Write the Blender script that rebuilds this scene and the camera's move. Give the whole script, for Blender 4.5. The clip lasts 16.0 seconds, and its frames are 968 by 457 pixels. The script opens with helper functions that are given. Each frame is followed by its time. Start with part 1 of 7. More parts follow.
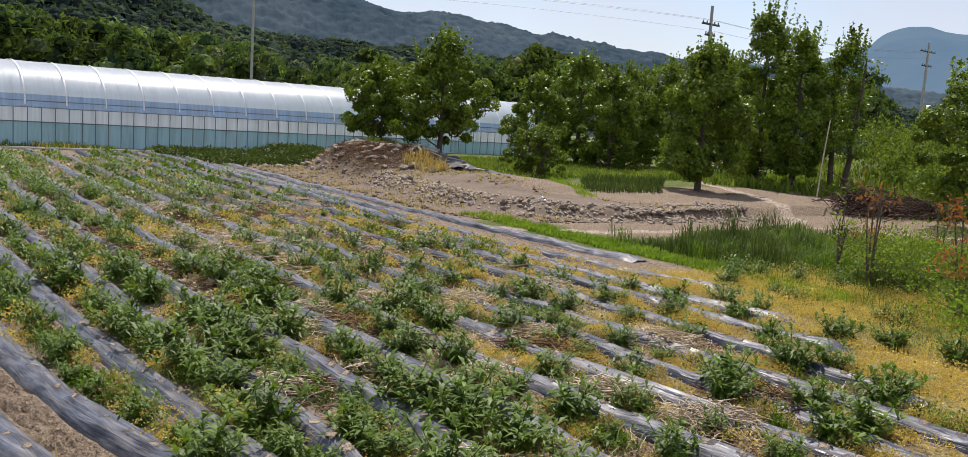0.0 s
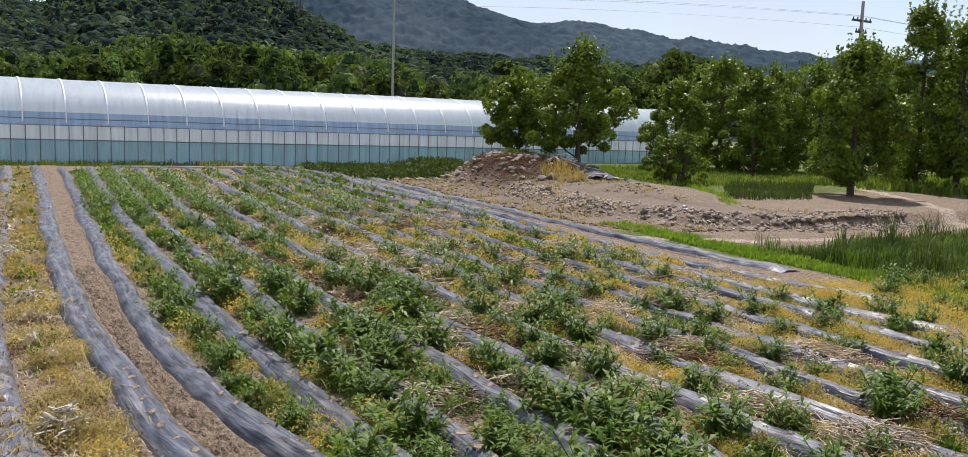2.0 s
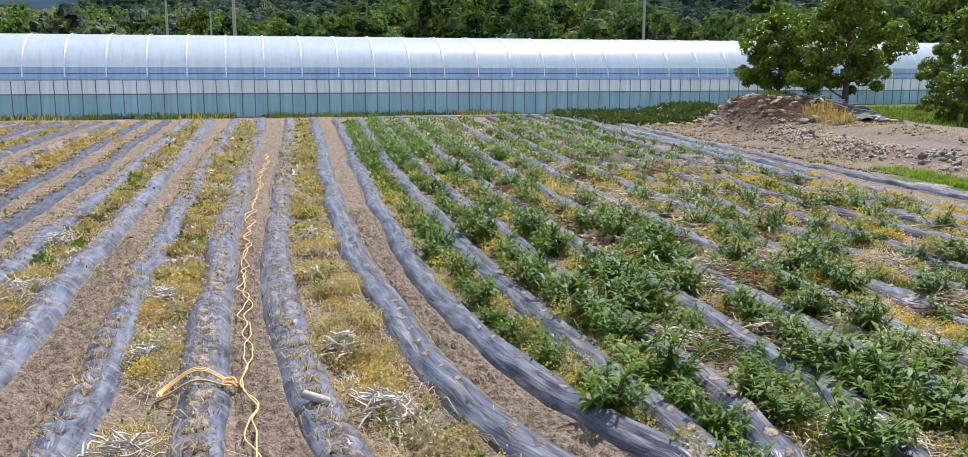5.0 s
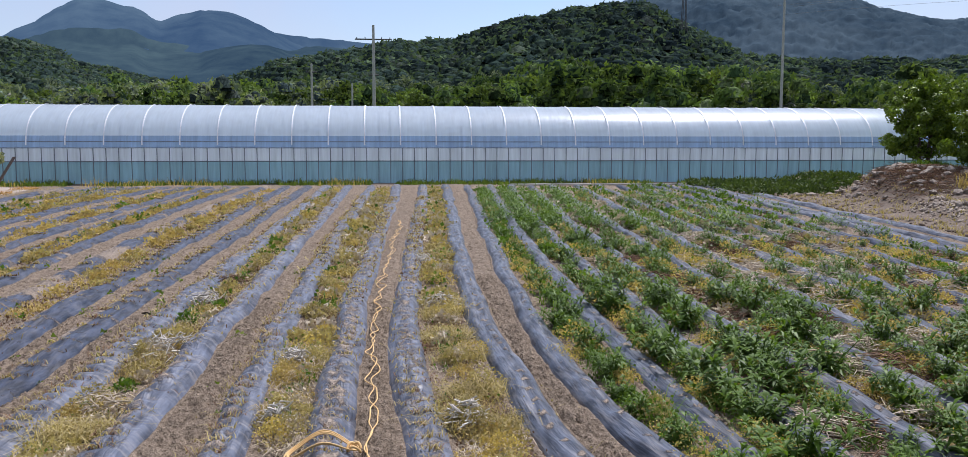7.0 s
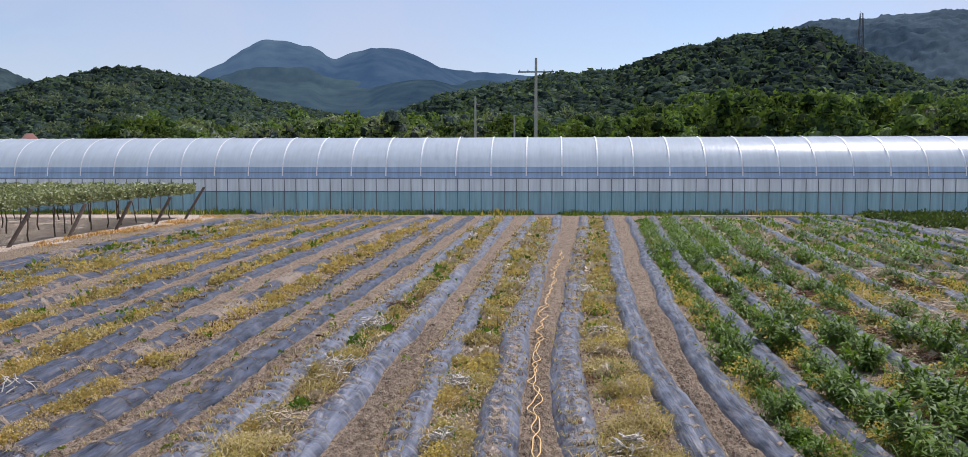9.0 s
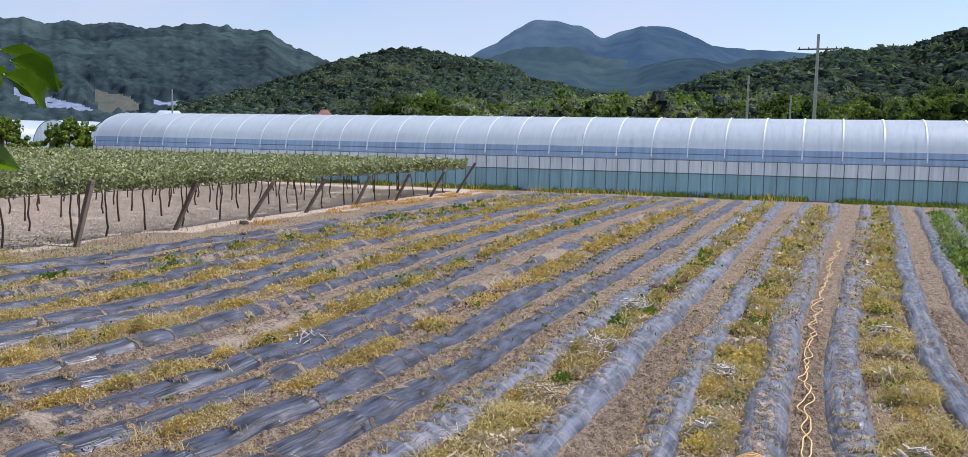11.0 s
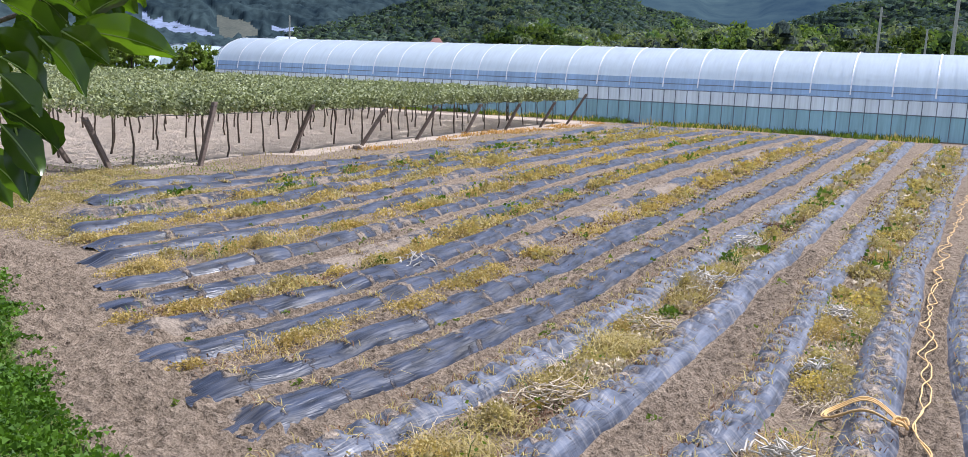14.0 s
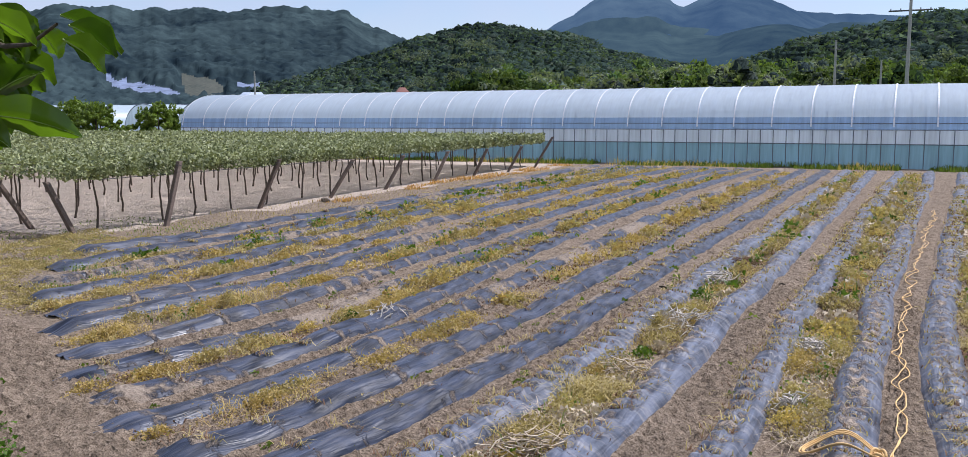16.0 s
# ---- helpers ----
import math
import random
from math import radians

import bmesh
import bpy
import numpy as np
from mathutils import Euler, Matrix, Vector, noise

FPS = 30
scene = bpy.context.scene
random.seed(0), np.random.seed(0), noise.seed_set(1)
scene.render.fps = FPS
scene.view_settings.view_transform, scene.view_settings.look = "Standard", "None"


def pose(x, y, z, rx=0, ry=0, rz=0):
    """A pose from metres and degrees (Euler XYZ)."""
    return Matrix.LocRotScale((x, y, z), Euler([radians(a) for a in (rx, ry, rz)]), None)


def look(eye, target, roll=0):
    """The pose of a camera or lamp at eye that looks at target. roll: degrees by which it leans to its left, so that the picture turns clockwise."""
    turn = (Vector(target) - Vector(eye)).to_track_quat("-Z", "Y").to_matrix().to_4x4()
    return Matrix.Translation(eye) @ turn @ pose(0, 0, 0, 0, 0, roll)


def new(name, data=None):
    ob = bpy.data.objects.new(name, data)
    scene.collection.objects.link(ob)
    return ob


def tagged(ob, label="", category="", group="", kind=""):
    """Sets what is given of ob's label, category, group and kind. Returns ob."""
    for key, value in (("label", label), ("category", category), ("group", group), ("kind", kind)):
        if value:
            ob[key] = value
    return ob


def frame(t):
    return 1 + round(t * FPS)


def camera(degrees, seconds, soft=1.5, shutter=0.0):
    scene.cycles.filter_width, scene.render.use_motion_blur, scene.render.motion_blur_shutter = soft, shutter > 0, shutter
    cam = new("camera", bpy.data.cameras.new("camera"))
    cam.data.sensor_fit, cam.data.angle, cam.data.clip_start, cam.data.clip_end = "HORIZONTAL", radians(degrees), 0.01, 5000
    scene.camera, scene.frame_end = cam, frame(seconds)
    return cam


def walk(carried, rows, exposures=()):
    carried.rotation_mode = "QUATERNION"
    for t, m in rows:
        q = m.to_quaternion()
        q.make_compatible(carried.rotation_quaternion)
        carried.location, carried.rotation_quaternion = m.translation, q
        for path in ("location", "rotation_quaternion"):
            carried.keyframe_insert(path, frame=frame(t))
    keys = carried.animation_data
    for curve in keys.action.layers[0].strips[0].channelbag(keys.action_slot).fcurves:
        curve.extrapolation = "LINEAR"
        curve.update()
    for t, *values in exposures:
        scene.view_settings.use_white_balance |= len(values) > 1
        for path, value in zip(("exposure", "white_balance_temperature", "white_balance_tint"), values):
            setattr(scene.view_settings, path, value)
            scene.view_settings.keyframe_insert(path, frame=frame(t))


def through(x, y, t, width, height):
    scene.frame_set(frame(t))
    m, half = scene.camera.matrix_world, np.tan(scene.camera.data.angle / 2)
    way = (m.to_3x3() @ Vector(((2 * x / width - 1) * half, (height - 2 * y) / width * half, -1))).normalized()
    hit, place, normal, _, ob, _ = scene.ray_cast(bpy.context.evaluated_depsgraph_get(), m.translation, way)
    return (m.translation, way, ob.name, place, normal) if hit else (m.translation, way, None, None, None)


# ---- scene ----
cam = camera(57.16, 16.0, 0.6)
# seconds, eye, yaw, pitch, roll
ROWS = [
    (0.0, -0.000, 0.000, 2.444, -39.75, -6.83, 3.70),
    (0.5, -0.012, 0.016, 2.446, -38.02, -6.70, 3.39),
    (1.0, -0.028, 0.019, 2.451, -36.01, -6.88, 3.13),
    (1.5, -0.019, 0.042, 2.453, -32.69, -6.98, 2.50),
    (2.0, -0.024, 0.044, 2.458, -30.82, -6.63, 1.99),
    (2.5, -0.025, 0.047, 2.458, -29.11, -6.42, 1.18),
    (3.0, -0.035, 0.042, 2.457, -26.66, -6.33, 0.56),
    (3.5, -0.054, 0.034, 2.454, -22.81, -6.93, -0.18),
    (4.0, -0.075, 0.032, 2.434, -18.28, -8.15, -0.69),
    (4.2, -0.085, 0.031, 2.428, -17.21, -8.92, -0.58),
    (6.3, -0.022, 0.073, 2.405, -9.70, -10.72, 0.65),
    (6.5, -0.029, 0.085, 2.410, -8.19, -9.07, 0.39),
    (7.0, -0.042, 0.103, 2.419, -6.42, -5.99, 0.09),
    (7.5, -0.052, 0.107, 2.429, -4.53, -4.25, -0.13),
    (8.0, -0.061, 0.099, 2.423, -2.27, -3.85, -0.25),
    (8.5, -0.079, 0.123, 2.413, -0.14, -3.83, -0.21),
    (9.0, -0.093, 0.124, 2.405, 3.87, -4.00, -0.05),
    (9.5, -0.107, 0.118, 2.416, 9.88, -4.36, -0.04),
    (10.0, -0.138, 0.128, 2.422, 15.31, -4.76, 0.24),
    (10.2, -0.145, 0.123, 2.426, 16.97, -4.85, 0.41),
    (12.3, -0.202, 0.108, 2.371, 23.34, -8.18, 2.07),
    (12.5, -0.207, 0.107, 2.367, 23.96, -9.06, 2.18),
    (13.0, -0.216, 0.101, 2.361, 25.09, -10.50, 2.45),
    (13.5, -0.213, 0.096, 2.369, 26.57, -10.53, 2.36),
    (14.0, -0.212, 0.107, 2.369, 27.35, -10.07, 2.28),
    (14.5, -0.213, 0.118, 2.367, 27.67, -9.67, 2.21),
    (15.0, -0.205, 0.130, 2.375, 27.54, -9.26, 1.79),
    (15.5, -0.192, 0.142, 2.397, 26.91, -8.15, 0.43),
    (16.0, -0.188, 0.174, 2.392, 25.66, -7.12, -0.12),
]
walk(cam, [(t, pose(x, y, z, 90 + pitch, 0, yaw) @ pose(0, 0, 0, 0, 0, roll)) for t, x, y, z, yaw, pitch, roll in ROWS],
     # seconds, stops, kelvin, tint
     [(0.0, 0.24, 6700, 15), (1.5, 0.30, 6600, 15), (3.0, 0.18, 6350, 15), (4.0, 0.56, 6200, 15), (6.5, 0.60, 5850, 16), (7.0, 0.12, 5900, 17), (8.5, 0.06, 6050, 18), (10.0, 0.04, 6050, 18),
      (12.5, 0.54, 5800, 16), (14.0, 0.54, 5800, 16), (15.0, 0.48, 5800, 16), (15.5, 0.38, 5800, 16), (16.0, 0.18, 5850, 17)])

# ---- sky and sun ----
SUN_AZ, SUN_EL = 38.0, 56.0          # degrees clockwise from +y, and above the horizon
world = bpy.data.worlds.new("world")
scene.world = world
world.use_nodes = True
wn, wl = world.node_tree.nodes, world.node_tree.links
sky = wn.new("ShaderNodeTexSky")
sky.sky_type, sky.sun_disc = "NISHITA", False
sky.sun_elevation, sky.sun_rotation = radians(SUN_EL), radians(SUN_AZ)
sky.air_density, sky.dust_density, sky.ozone_density = 1.0, 0.35, 1.8
cloud = wn.new("ShaderNodeTexNoise")
cloud.inputs["Scale"].default_value, cloud.inputs["Detail"].default_value, cloud.inputs["Distortion"].default_value = 2.2, 6.0, 0.6
cramp = wn.new("ShaderNodeValToRGB")
cramp.color_ramp.elements[0].position, cramp.color_ramp.elements[1].position = 0.28, 0.62
cramp.color_ramp.elements[1].color = (0.85, 0.85, 0.85, 1)
cmix = wn.new("ShaderNodeMixRGB")
cmix.inputs[2].default_value = (5.2, 5.45, 6.15, 1)
wl.new(cloud.outputs["Fac"], cramp.inputs["Fac"])
wl.new(cramp.outputs["Color"], cmix.inputs["Fac"])
wl.new(sky.outputs["Color"], cmix.inputs[1])
wl.new(cmix.outputs["Color"], wn["Background"].inputs["Color"])
wn["Background"].inputs["Strength"].default_value = 0.112

sun_data = bpy.data.lights.new("sun", "SUN")
sun_data.energy, sun_data.angle, sun_data.color = 5.0, radians(0.6), (1.0, 0.95, 0.87)
sun = new("sun", sun_data)
_a, _e = radians(SUN_AZ), radians(SUN_EL)
sun.matrix_world = look((0, 0, 60), (-math.sin(_a) * math.cos(_e) * 10, -math.cos(_a) * math.cos(_e) * 10, 60 - math.sin(_e) * 10))

# ---- materials ----
def base_material(name, rough=0.8):
    m = bpy.data.materials.new(name)
    m.use_nodes = True
    n, l = m.node_tree.nodes, m.node_tree.links
    b = n["Principled BSDF"]
    b.inputs["Roughness"].default_value = rough
    return m, n, l, b


def tex_noise(n, l, scale, detail=5.0, stretch=None, rough=0.55):
    co = n.new("ShaderNodeTexCoord")
    t = n.new("ShaderNodeTexNoise")
    t.inputs["Scale"].default_value, t.inputs["Detail"].default_value, t.inputs["Roughness"].default_value = scale, detail, rough
    if stretch:
        mp = n.new("ShaderNodeMapping")
        mp.inputs["Scale"].default_value = stretch
        l.new(co.outputs["Object"], mp.inputs["Vector"])
        l.new(mp.outputs["Vector"], t.inputs["Vector"])
    else:
        l.new(co.outputs["Object"], t.inputs["Vector"])
    return t.outputs["Fac"]


def ramp(n, l, fac, stops):
    r = n.new("ShaderNodeValToRGB")
    el = r.color_ramp.elements
    while len(el) < len(stops):
        el.new(0.5)
    for e, (p, c) in zip(el, stops):
        e.position, e.color = p, (*c, 1)
    l.new(fac, r.inputs["Fac"])
    return r.outputs["Color"]


def mix(n, l, fac, a, b, mode="MIX"):
    m = n.new("ShaderNodeMixRGB")
    m.blend_type = mode
    for k, v in enumerate((fac, a, b)):
        if isinstance(v, (int, float)):
            m.inputs[k].default_value = v
        elif isinstance(v, tuple):
            m.inputs[k].default_value = (*v, 1)
        else:
            l.new(v, m.inputs[k])
    return m.outputs["Color"]


def bump(n, l, b, height, strength, dist, normal=None):
    bp = n.new("ShaderNodeBump")
    bp.inputs["Strength"].default_value, bp.inputs["Distance"].default_value = strength, dist
    l.new(height, bp.inputs["Height"])
    if normal:
        l.new(normal, bp.inputs["Normal"])
    l.new(bp.outputs["Normal"], b.inputs["Normal"])
    return bp.outputs["Normal"]


def mottled(name, dark, light, scale, rough=0.85, relief=0.02, fine=8.0, spec=0.3):
    """A surface with two scales of colour variation and relief."""
    m, n, l, b = base_material(name, rough)
    big, small = tex_noise(n, l, scale), tex_noise(n, l, scale * fine)
    c1 = ramp(n, l, big, [(0.3, dark), (0.7, light)])
    c2 = ramp(n, l, small, [(0.25, tuple(0.65 * v for v in dark)), (0.75, tuple(min(1, 1.15 * v) for v in light))])
    l.new(mix(n, l, 0.5, c1, c2), b.inputs["Base Color"])
    b.inputs["Specular IOR Level"].default_value = spec
    bump(n, l, b, small, 0.6, relief)
    return m


def leafy(name, dark, light, glow=0.35, rough=0.5, spec=0.35, patch=0.9, tinted=False, each=False):
    """Foliage: every leaf has its own shade, and light comes through it."""
    m, n, l, b = base_material(name, rough)
    geo = n.new("ShaderNodeNewGeometry")
    own = n.new("ShaderNodeObjectInfo").outputs["Random"] if each else geo.outputs["Random Per Island"]
    c = ramp(n, l, own, [(0.0, dark), (0.55, tuple((p + q) / 2 for p, q in zip(dark, light))), (1.0, light)])
    c = mix(n, l, 0.55, c, ramp(n, l, tex_noise(n, l, patch, 3.0), [(0.3, dark), (0.7, light)]))
    if tinted:
        vc = n.new("ShaderNodeVertexColor")
        vc.layer_name = "tint"
        c = mix(n, l, 1.0, c, vc.outputs["Color"], "MULTIPLY")
    l.new(c, b.inputs["Base Color"])
    b.inputs["Specular IOR Level"].default_value = spec
    tr = n.new("ShaderNodeBsdfTranslucent")
    l.new(mix(n, l, 1.0, c, (1.25, 1.3, 0.6), "MULTIPLY"), tr.inputs["Color"])
    ms = n.new("ShaderNodeMixShader")
    ms.inputs["Fac"].default_value = glow
    l.new(b.outputs["BSDF"], ms.inputs[1])
    l.new(tr.outputs["BSDF"], ms.inputs[2])
    l.new(ms.outputs["Shader"], n["Material Output"].inputs["Surface"])
    return m


def canopy_material(name, haze_tint, vary=0.6, tone=1.0, tinted=False, fine=0.9, patch=0.02, rise=0.4):
    """Distant crowns: each its own green with haze mixed in, and leafy relief."""
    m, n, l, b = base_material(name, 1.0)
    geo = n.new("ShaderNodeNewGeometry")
    # distance haze is added to every crown's base colour
    c = ramp(n, l, geo.outputs["Random Per Island"], [(p, tuple(tone * v + 0.8 * h for v, h in zip(q, haze_tint))) for p, q in ((0.0, (0.012, 0.020, 0.012)), (0.45, (0.018, 0.029, 0.014)), (0.82, (0.032, 0.044, 0.020)), (1.0, (0.075, 0.085, 0.05)))])
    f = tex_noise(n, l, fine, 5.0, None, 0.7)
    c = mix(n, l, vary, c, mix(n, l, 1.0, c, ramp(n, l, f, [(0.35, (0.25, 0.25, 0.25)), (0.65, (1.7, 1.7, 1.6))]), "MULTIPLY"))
    # broad bluish dark patches: valley and cloud shade put into the colour
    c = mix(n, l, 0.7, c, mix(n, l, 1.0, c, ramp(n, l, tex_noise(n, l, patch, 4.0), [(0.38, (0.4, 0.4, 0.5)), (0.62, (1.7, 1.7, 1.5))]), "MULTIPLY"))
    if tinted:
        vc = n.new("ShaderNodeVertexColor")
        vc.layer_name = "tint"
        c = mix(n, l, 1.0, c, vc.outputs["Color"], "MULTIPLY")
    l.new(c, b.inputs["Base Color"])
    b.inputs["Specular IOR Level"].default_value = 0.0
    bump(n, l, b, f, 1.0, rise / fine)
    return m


def plain(name, col, rough=0.6, metal=0.0, var=0.15, scale=6.0):
    m, n, l, b = base_material(name, rough)
    l.new(ramp(n, l, tex_noise(n, l, scale), [(0.3, tuple(v * (1 - var) for v in col)), (0.7, tuple(min(1, v * (1 + var)) for v in col))]), b.inputs["Base Color"])
    b.inputs["Metallic"].default_value = metal
    return m


def ground_material():
    """Soil, pale trodden dirt, green turf and dry yellow weeds, by the ground's zones."""
    m, n, l, b = base_material("ground", 0.95)
    zone = n.new("ShaderNodeVertexColor")
    zone.layer_name = "zone"
    sep = n.new("ShaderNodeSeparateColor")
    l.new(zone.outputs["Color"], sep.inputs["Color"])
    f1, f2, f3 = tex_noise(n, l, 1.3), tex_noise(n, l, 14.0, 8.0), tex_noise(n, l, 60.0, 4.0)
    soil = mix(n, l, 0.6, ramp(n, l, f1, [(0.3, (0.155, 0.112, 0.076)), (0.7, (0.290, 0.217, 0.153))]), ramp(n, l, f2, [(0.32, (0.072, 0.052, 0.037)), (0.68, (0.47, 0.38, 0.285))]))
    pale = mix(n, l, 0.5, ramp(n, l, f1, [(0.3, (0.41, 0.325, 0.255)), (0.7, (0.54, 0.45, 0.375))]), ramp(n, l, f2, [(0.3, (0.44, 0.36, 0.295)), (0.7, (0.65, 0.55, 0.465))]))
    soil = mix(n, l, 0.38, soil, ramp(n, l, f3, [(0.34, (0.060, 0.044, 0.031)), (0.66, (0.44, 0.345, 0.255))]))
    turf = mix(n, l, 0.5, ramp(n, l, f1, [(0.3, (0.07, 0.11, 0.025)), (0.7, (0.14, 0.18, 0.045))]), ramp(n, l, f2, [(0.3, (0.05, 0.08, 0.02)), (0.7, (0.19, 0.21, 0.06))]))
    dry = mix(n, l, 0.5, ramp(n, l, f1, [(0.3, (0.21, 0.16, 0.07)), (0.7, (0.36, 0.29, 0.13))]), ramp(n, l, f2, [(0.3, (0.20, 0.15, 0.07)), (0.7, (0.46, 0.37, 0.15))]))

    def patchy(mask):
        r = n.new("ShaderNodeMath")
        r.operation = "MULTIPLY_ADD"
        l.new(f2, r.inputs[0])
        r.inputs[1].default_value = 0.9
        r.inputs[2].default_value = -0.45
        a = n.new("ShaderNodeMath")
        a.operation, a.use_clamp = "ADD", True
        l.new(mask, a.inputs[0])
        l.new(r.outputs[0], a.inputs[1])
        return ramp(n, l, a.outputs[0], [(0.35, (0, 0, 0)), (0.6, (1, 1, 1))])
    c = mix(n, l, patchy(sep.outputs["Green"]), soil, pale)
    c = mix(n, l, patchy(sep.outputs["Blue"]), c, dry)
    c = mix(n, l, patchy(sep.outputs["Red"]), c, turf)
    l.new(c, b.inputs["Base Color"])
    b.inputs["Specular IOR Level"].default_value = 0.15
    nrm = bump(n, l, b, f2, 1.0, 0.12)
    bump(n, l, b, f3, 0.9, 0.02, nrm)
    return m


def mulch_material(name, low, high, dusty, tone=1.0, rough=0.46, streak=(4, 16, 1)):
    """Black plastic sheet, creased along its row, with soil and dust lying on it."""
    m, n, l, b = base_material(name, 0.4)
    b.inputs["Specular IOR Level"].default_value = 0.28
    lay = n.new("ShaderNodeAttribute")
    lay.attribute_name = "lay"
    soil = n.new("ShaderNodeVertexColor")
    soil.layer_name = "soil"

    def along(stretch, detail, rough=0.5):
        mp = n.new("ShaderNodeMapping")
        mp.inputs["Scale"].default_value = stretch
        t = n.new("ShaderNodeTexNoise")
        t.inputs["Scale"].default_value, t.inputs["Detail"].default_value, t.inputs["Roughness"].default_value = 1.0, detail, rough
        l.new(lay.outputs["Vector"], mp.inputs["Vector"])
        l.new(mp.outputs["Vector"], t.inputs["Vector"])
        return t.outputs["Fac"]
    def ridged(f):
        d, a = n.new("ShaderNodeMath"), n.new("ShaderNodeMath")
        d.operation, a.operation = "SUBTRACT", "ABSOLUTE"
        d.inputs[1].default_value = 0.5
        l.new(f, d.inputs[0])
        l.new(d.outputs[0], a.inputs[0])
        return a.outputs[0]
    crease, fold, dust = ridged(along((30, 1.6, 1), 3.0)), along((12, 2.6, 1), 4.0), along((9, 7, 1), 7.0, 0.68)
    # shine on the folds and dark between them are put into the colour
    film = ramp(n, l, fold, [(0.35, low), (0.65, high)])
    haze = ramp(n, l, along(streak, 8.0, 0.7), [(0.48, (0, 0, 0)), (0.70, (dusty, dusty, dusty))])
    film = mix(n, l, haze, film, (0.40, 0.37, 0.34))
    shift = n.new("ShaderNodeMath")
    shift.operation = "MULTIPLY_ADD"
    l.new(dust, shift.inputs[0])
    shift.inputs[1].default_value = 1.5
    l.new(soil.outputs["Color"], shift.inputs[2])
    mp = n.new("ShaderNodeMapRange")
    mp.inputs["From Min"].default_value, mp.inputs["From Max"].default_value = 0.98, 1.18
    l.new(shift.outputs[0], mp.inputs["Value"])
    cover = mp.outputs["Result"]
    crumb = tex_noise(n, l, 26.0, 8.0)
    earth = mix(n, l, 0.5, ramp(n, l, tex_noise(n, l, 5.0), [(0.3, (0.19 * tone, 0.152 * tone, 0.114 * tone)), (0.7, (0.32 * tone, 0.268 * tone, 0.21 * tone))]), ramp(n, l, crumb, [(0.3, (0.11, 0.08, 0.058)), (0.7, (0.36 * tone, 0.29 * tone, 0.228 * tone))]))
    l.new(mix(n, l, cover, film, earth), b.inputs["Base Color"])
    gloss = ramp(n, l, along((13, 2.2, 1), 5.0, 0.6), [(0.36, (rough - 0.16,) * 3), (0.62, (rough + 0.1,) * 3)])
    l.new(mix(n, l, cover, gloss, (0.9, 0.9, 0.9)), b.inputs["Roughness"])
    nrm = bump(n, l, b, crease, 1.0, 0.020)
    nrm = bump(n, l, b, fold, 0.6, 0.034, nrm)
    grit = n.new("ShaderNodeMath")
    grit.operation = "MULTIPLY"
    l.new(cover, grit.inputs[0])
    l.new(crumb, grit.inputs[1])
    bump(n, l, b, grit.outputs[0], 0.9, 0.05, nrm)
    return m


def film_material(name, col, through, glow, rough=0.3, streak=0.25):
    """Greenhouse film: milky, lit through, glossy and streaked with drips and dust."""
    m, n, l, b = base_material(name, rough)
    s1 = tex_noise(n, l, 1.0, 4.0, (1.6, 1.0, 0.12))
    s2 = tex_noise(n, l, 1.0, 6.0, (9.0, 1.0, 0.5))
    c = mix(n, l, 0.5, ramp(n, l, s1, [(0.3, tuple(v * (1 - streak) for v in col)), (0.7, col)]), ramp(n, l, s2, [(0.3, tuple(v * (1 - streak) for v in col)), (0.7, col)]))
    l.new(c, b.inputs["Base Color"])
    b.inputs["Specular IOR Level"].default_value = 0.75
    bump(n, l, b, s2, 0.25, 0.03)
    tr = n.new("ShaderNodeBsdfTranslucent")
    l.new(c, tr.inputs["Color"])
    tp = n.new("ShaderNodeBsdfTransparent")
    a, q = n.new("ShaderNodeMixShader"), n.new("ShaderNodeMixShader")
    a.inputs["Fac"].default_value, q.inputs["Fac"].default_value = glow, through
    l.new(b.outputs["BSDF"], a.inputs[1])
    l.new(tr.outputs["BSDF"], a.inputs[2])
    l.new(a.outputs["Shader"], q.inputs[1])
    l.new(tp.outputs["BSDF"], q.inputs[2])
    l.new(q.outputs["Shader"], n["Material Output"].inputs["Surface"])
    return m


def distant(name, dark, light, haze_glow, scale, rise=0.0):
    """Wooded slopes; the far backdrop mountains also emit blue light that stands for haze."""
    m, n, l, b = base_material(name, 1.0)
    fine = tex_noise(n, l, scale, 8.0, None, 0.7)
    # broad tone patches: plantings, with sunlit spots and cloud shade coloured in
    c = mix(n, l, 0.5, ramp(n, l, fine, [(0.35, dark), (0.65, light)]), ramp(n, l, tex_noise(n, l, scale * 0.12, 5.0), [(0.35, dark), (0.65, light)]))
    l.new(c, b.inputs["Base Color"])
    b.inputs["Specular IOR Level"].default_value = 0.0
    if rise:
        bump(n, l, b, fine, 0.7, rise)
    # faint blue emission in place of the haze before the mountain
    if haze_glow:
        b.inputs["Emission Color"].default_value = (*haze_glow, 1)
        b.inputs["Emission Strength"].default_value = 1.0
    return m


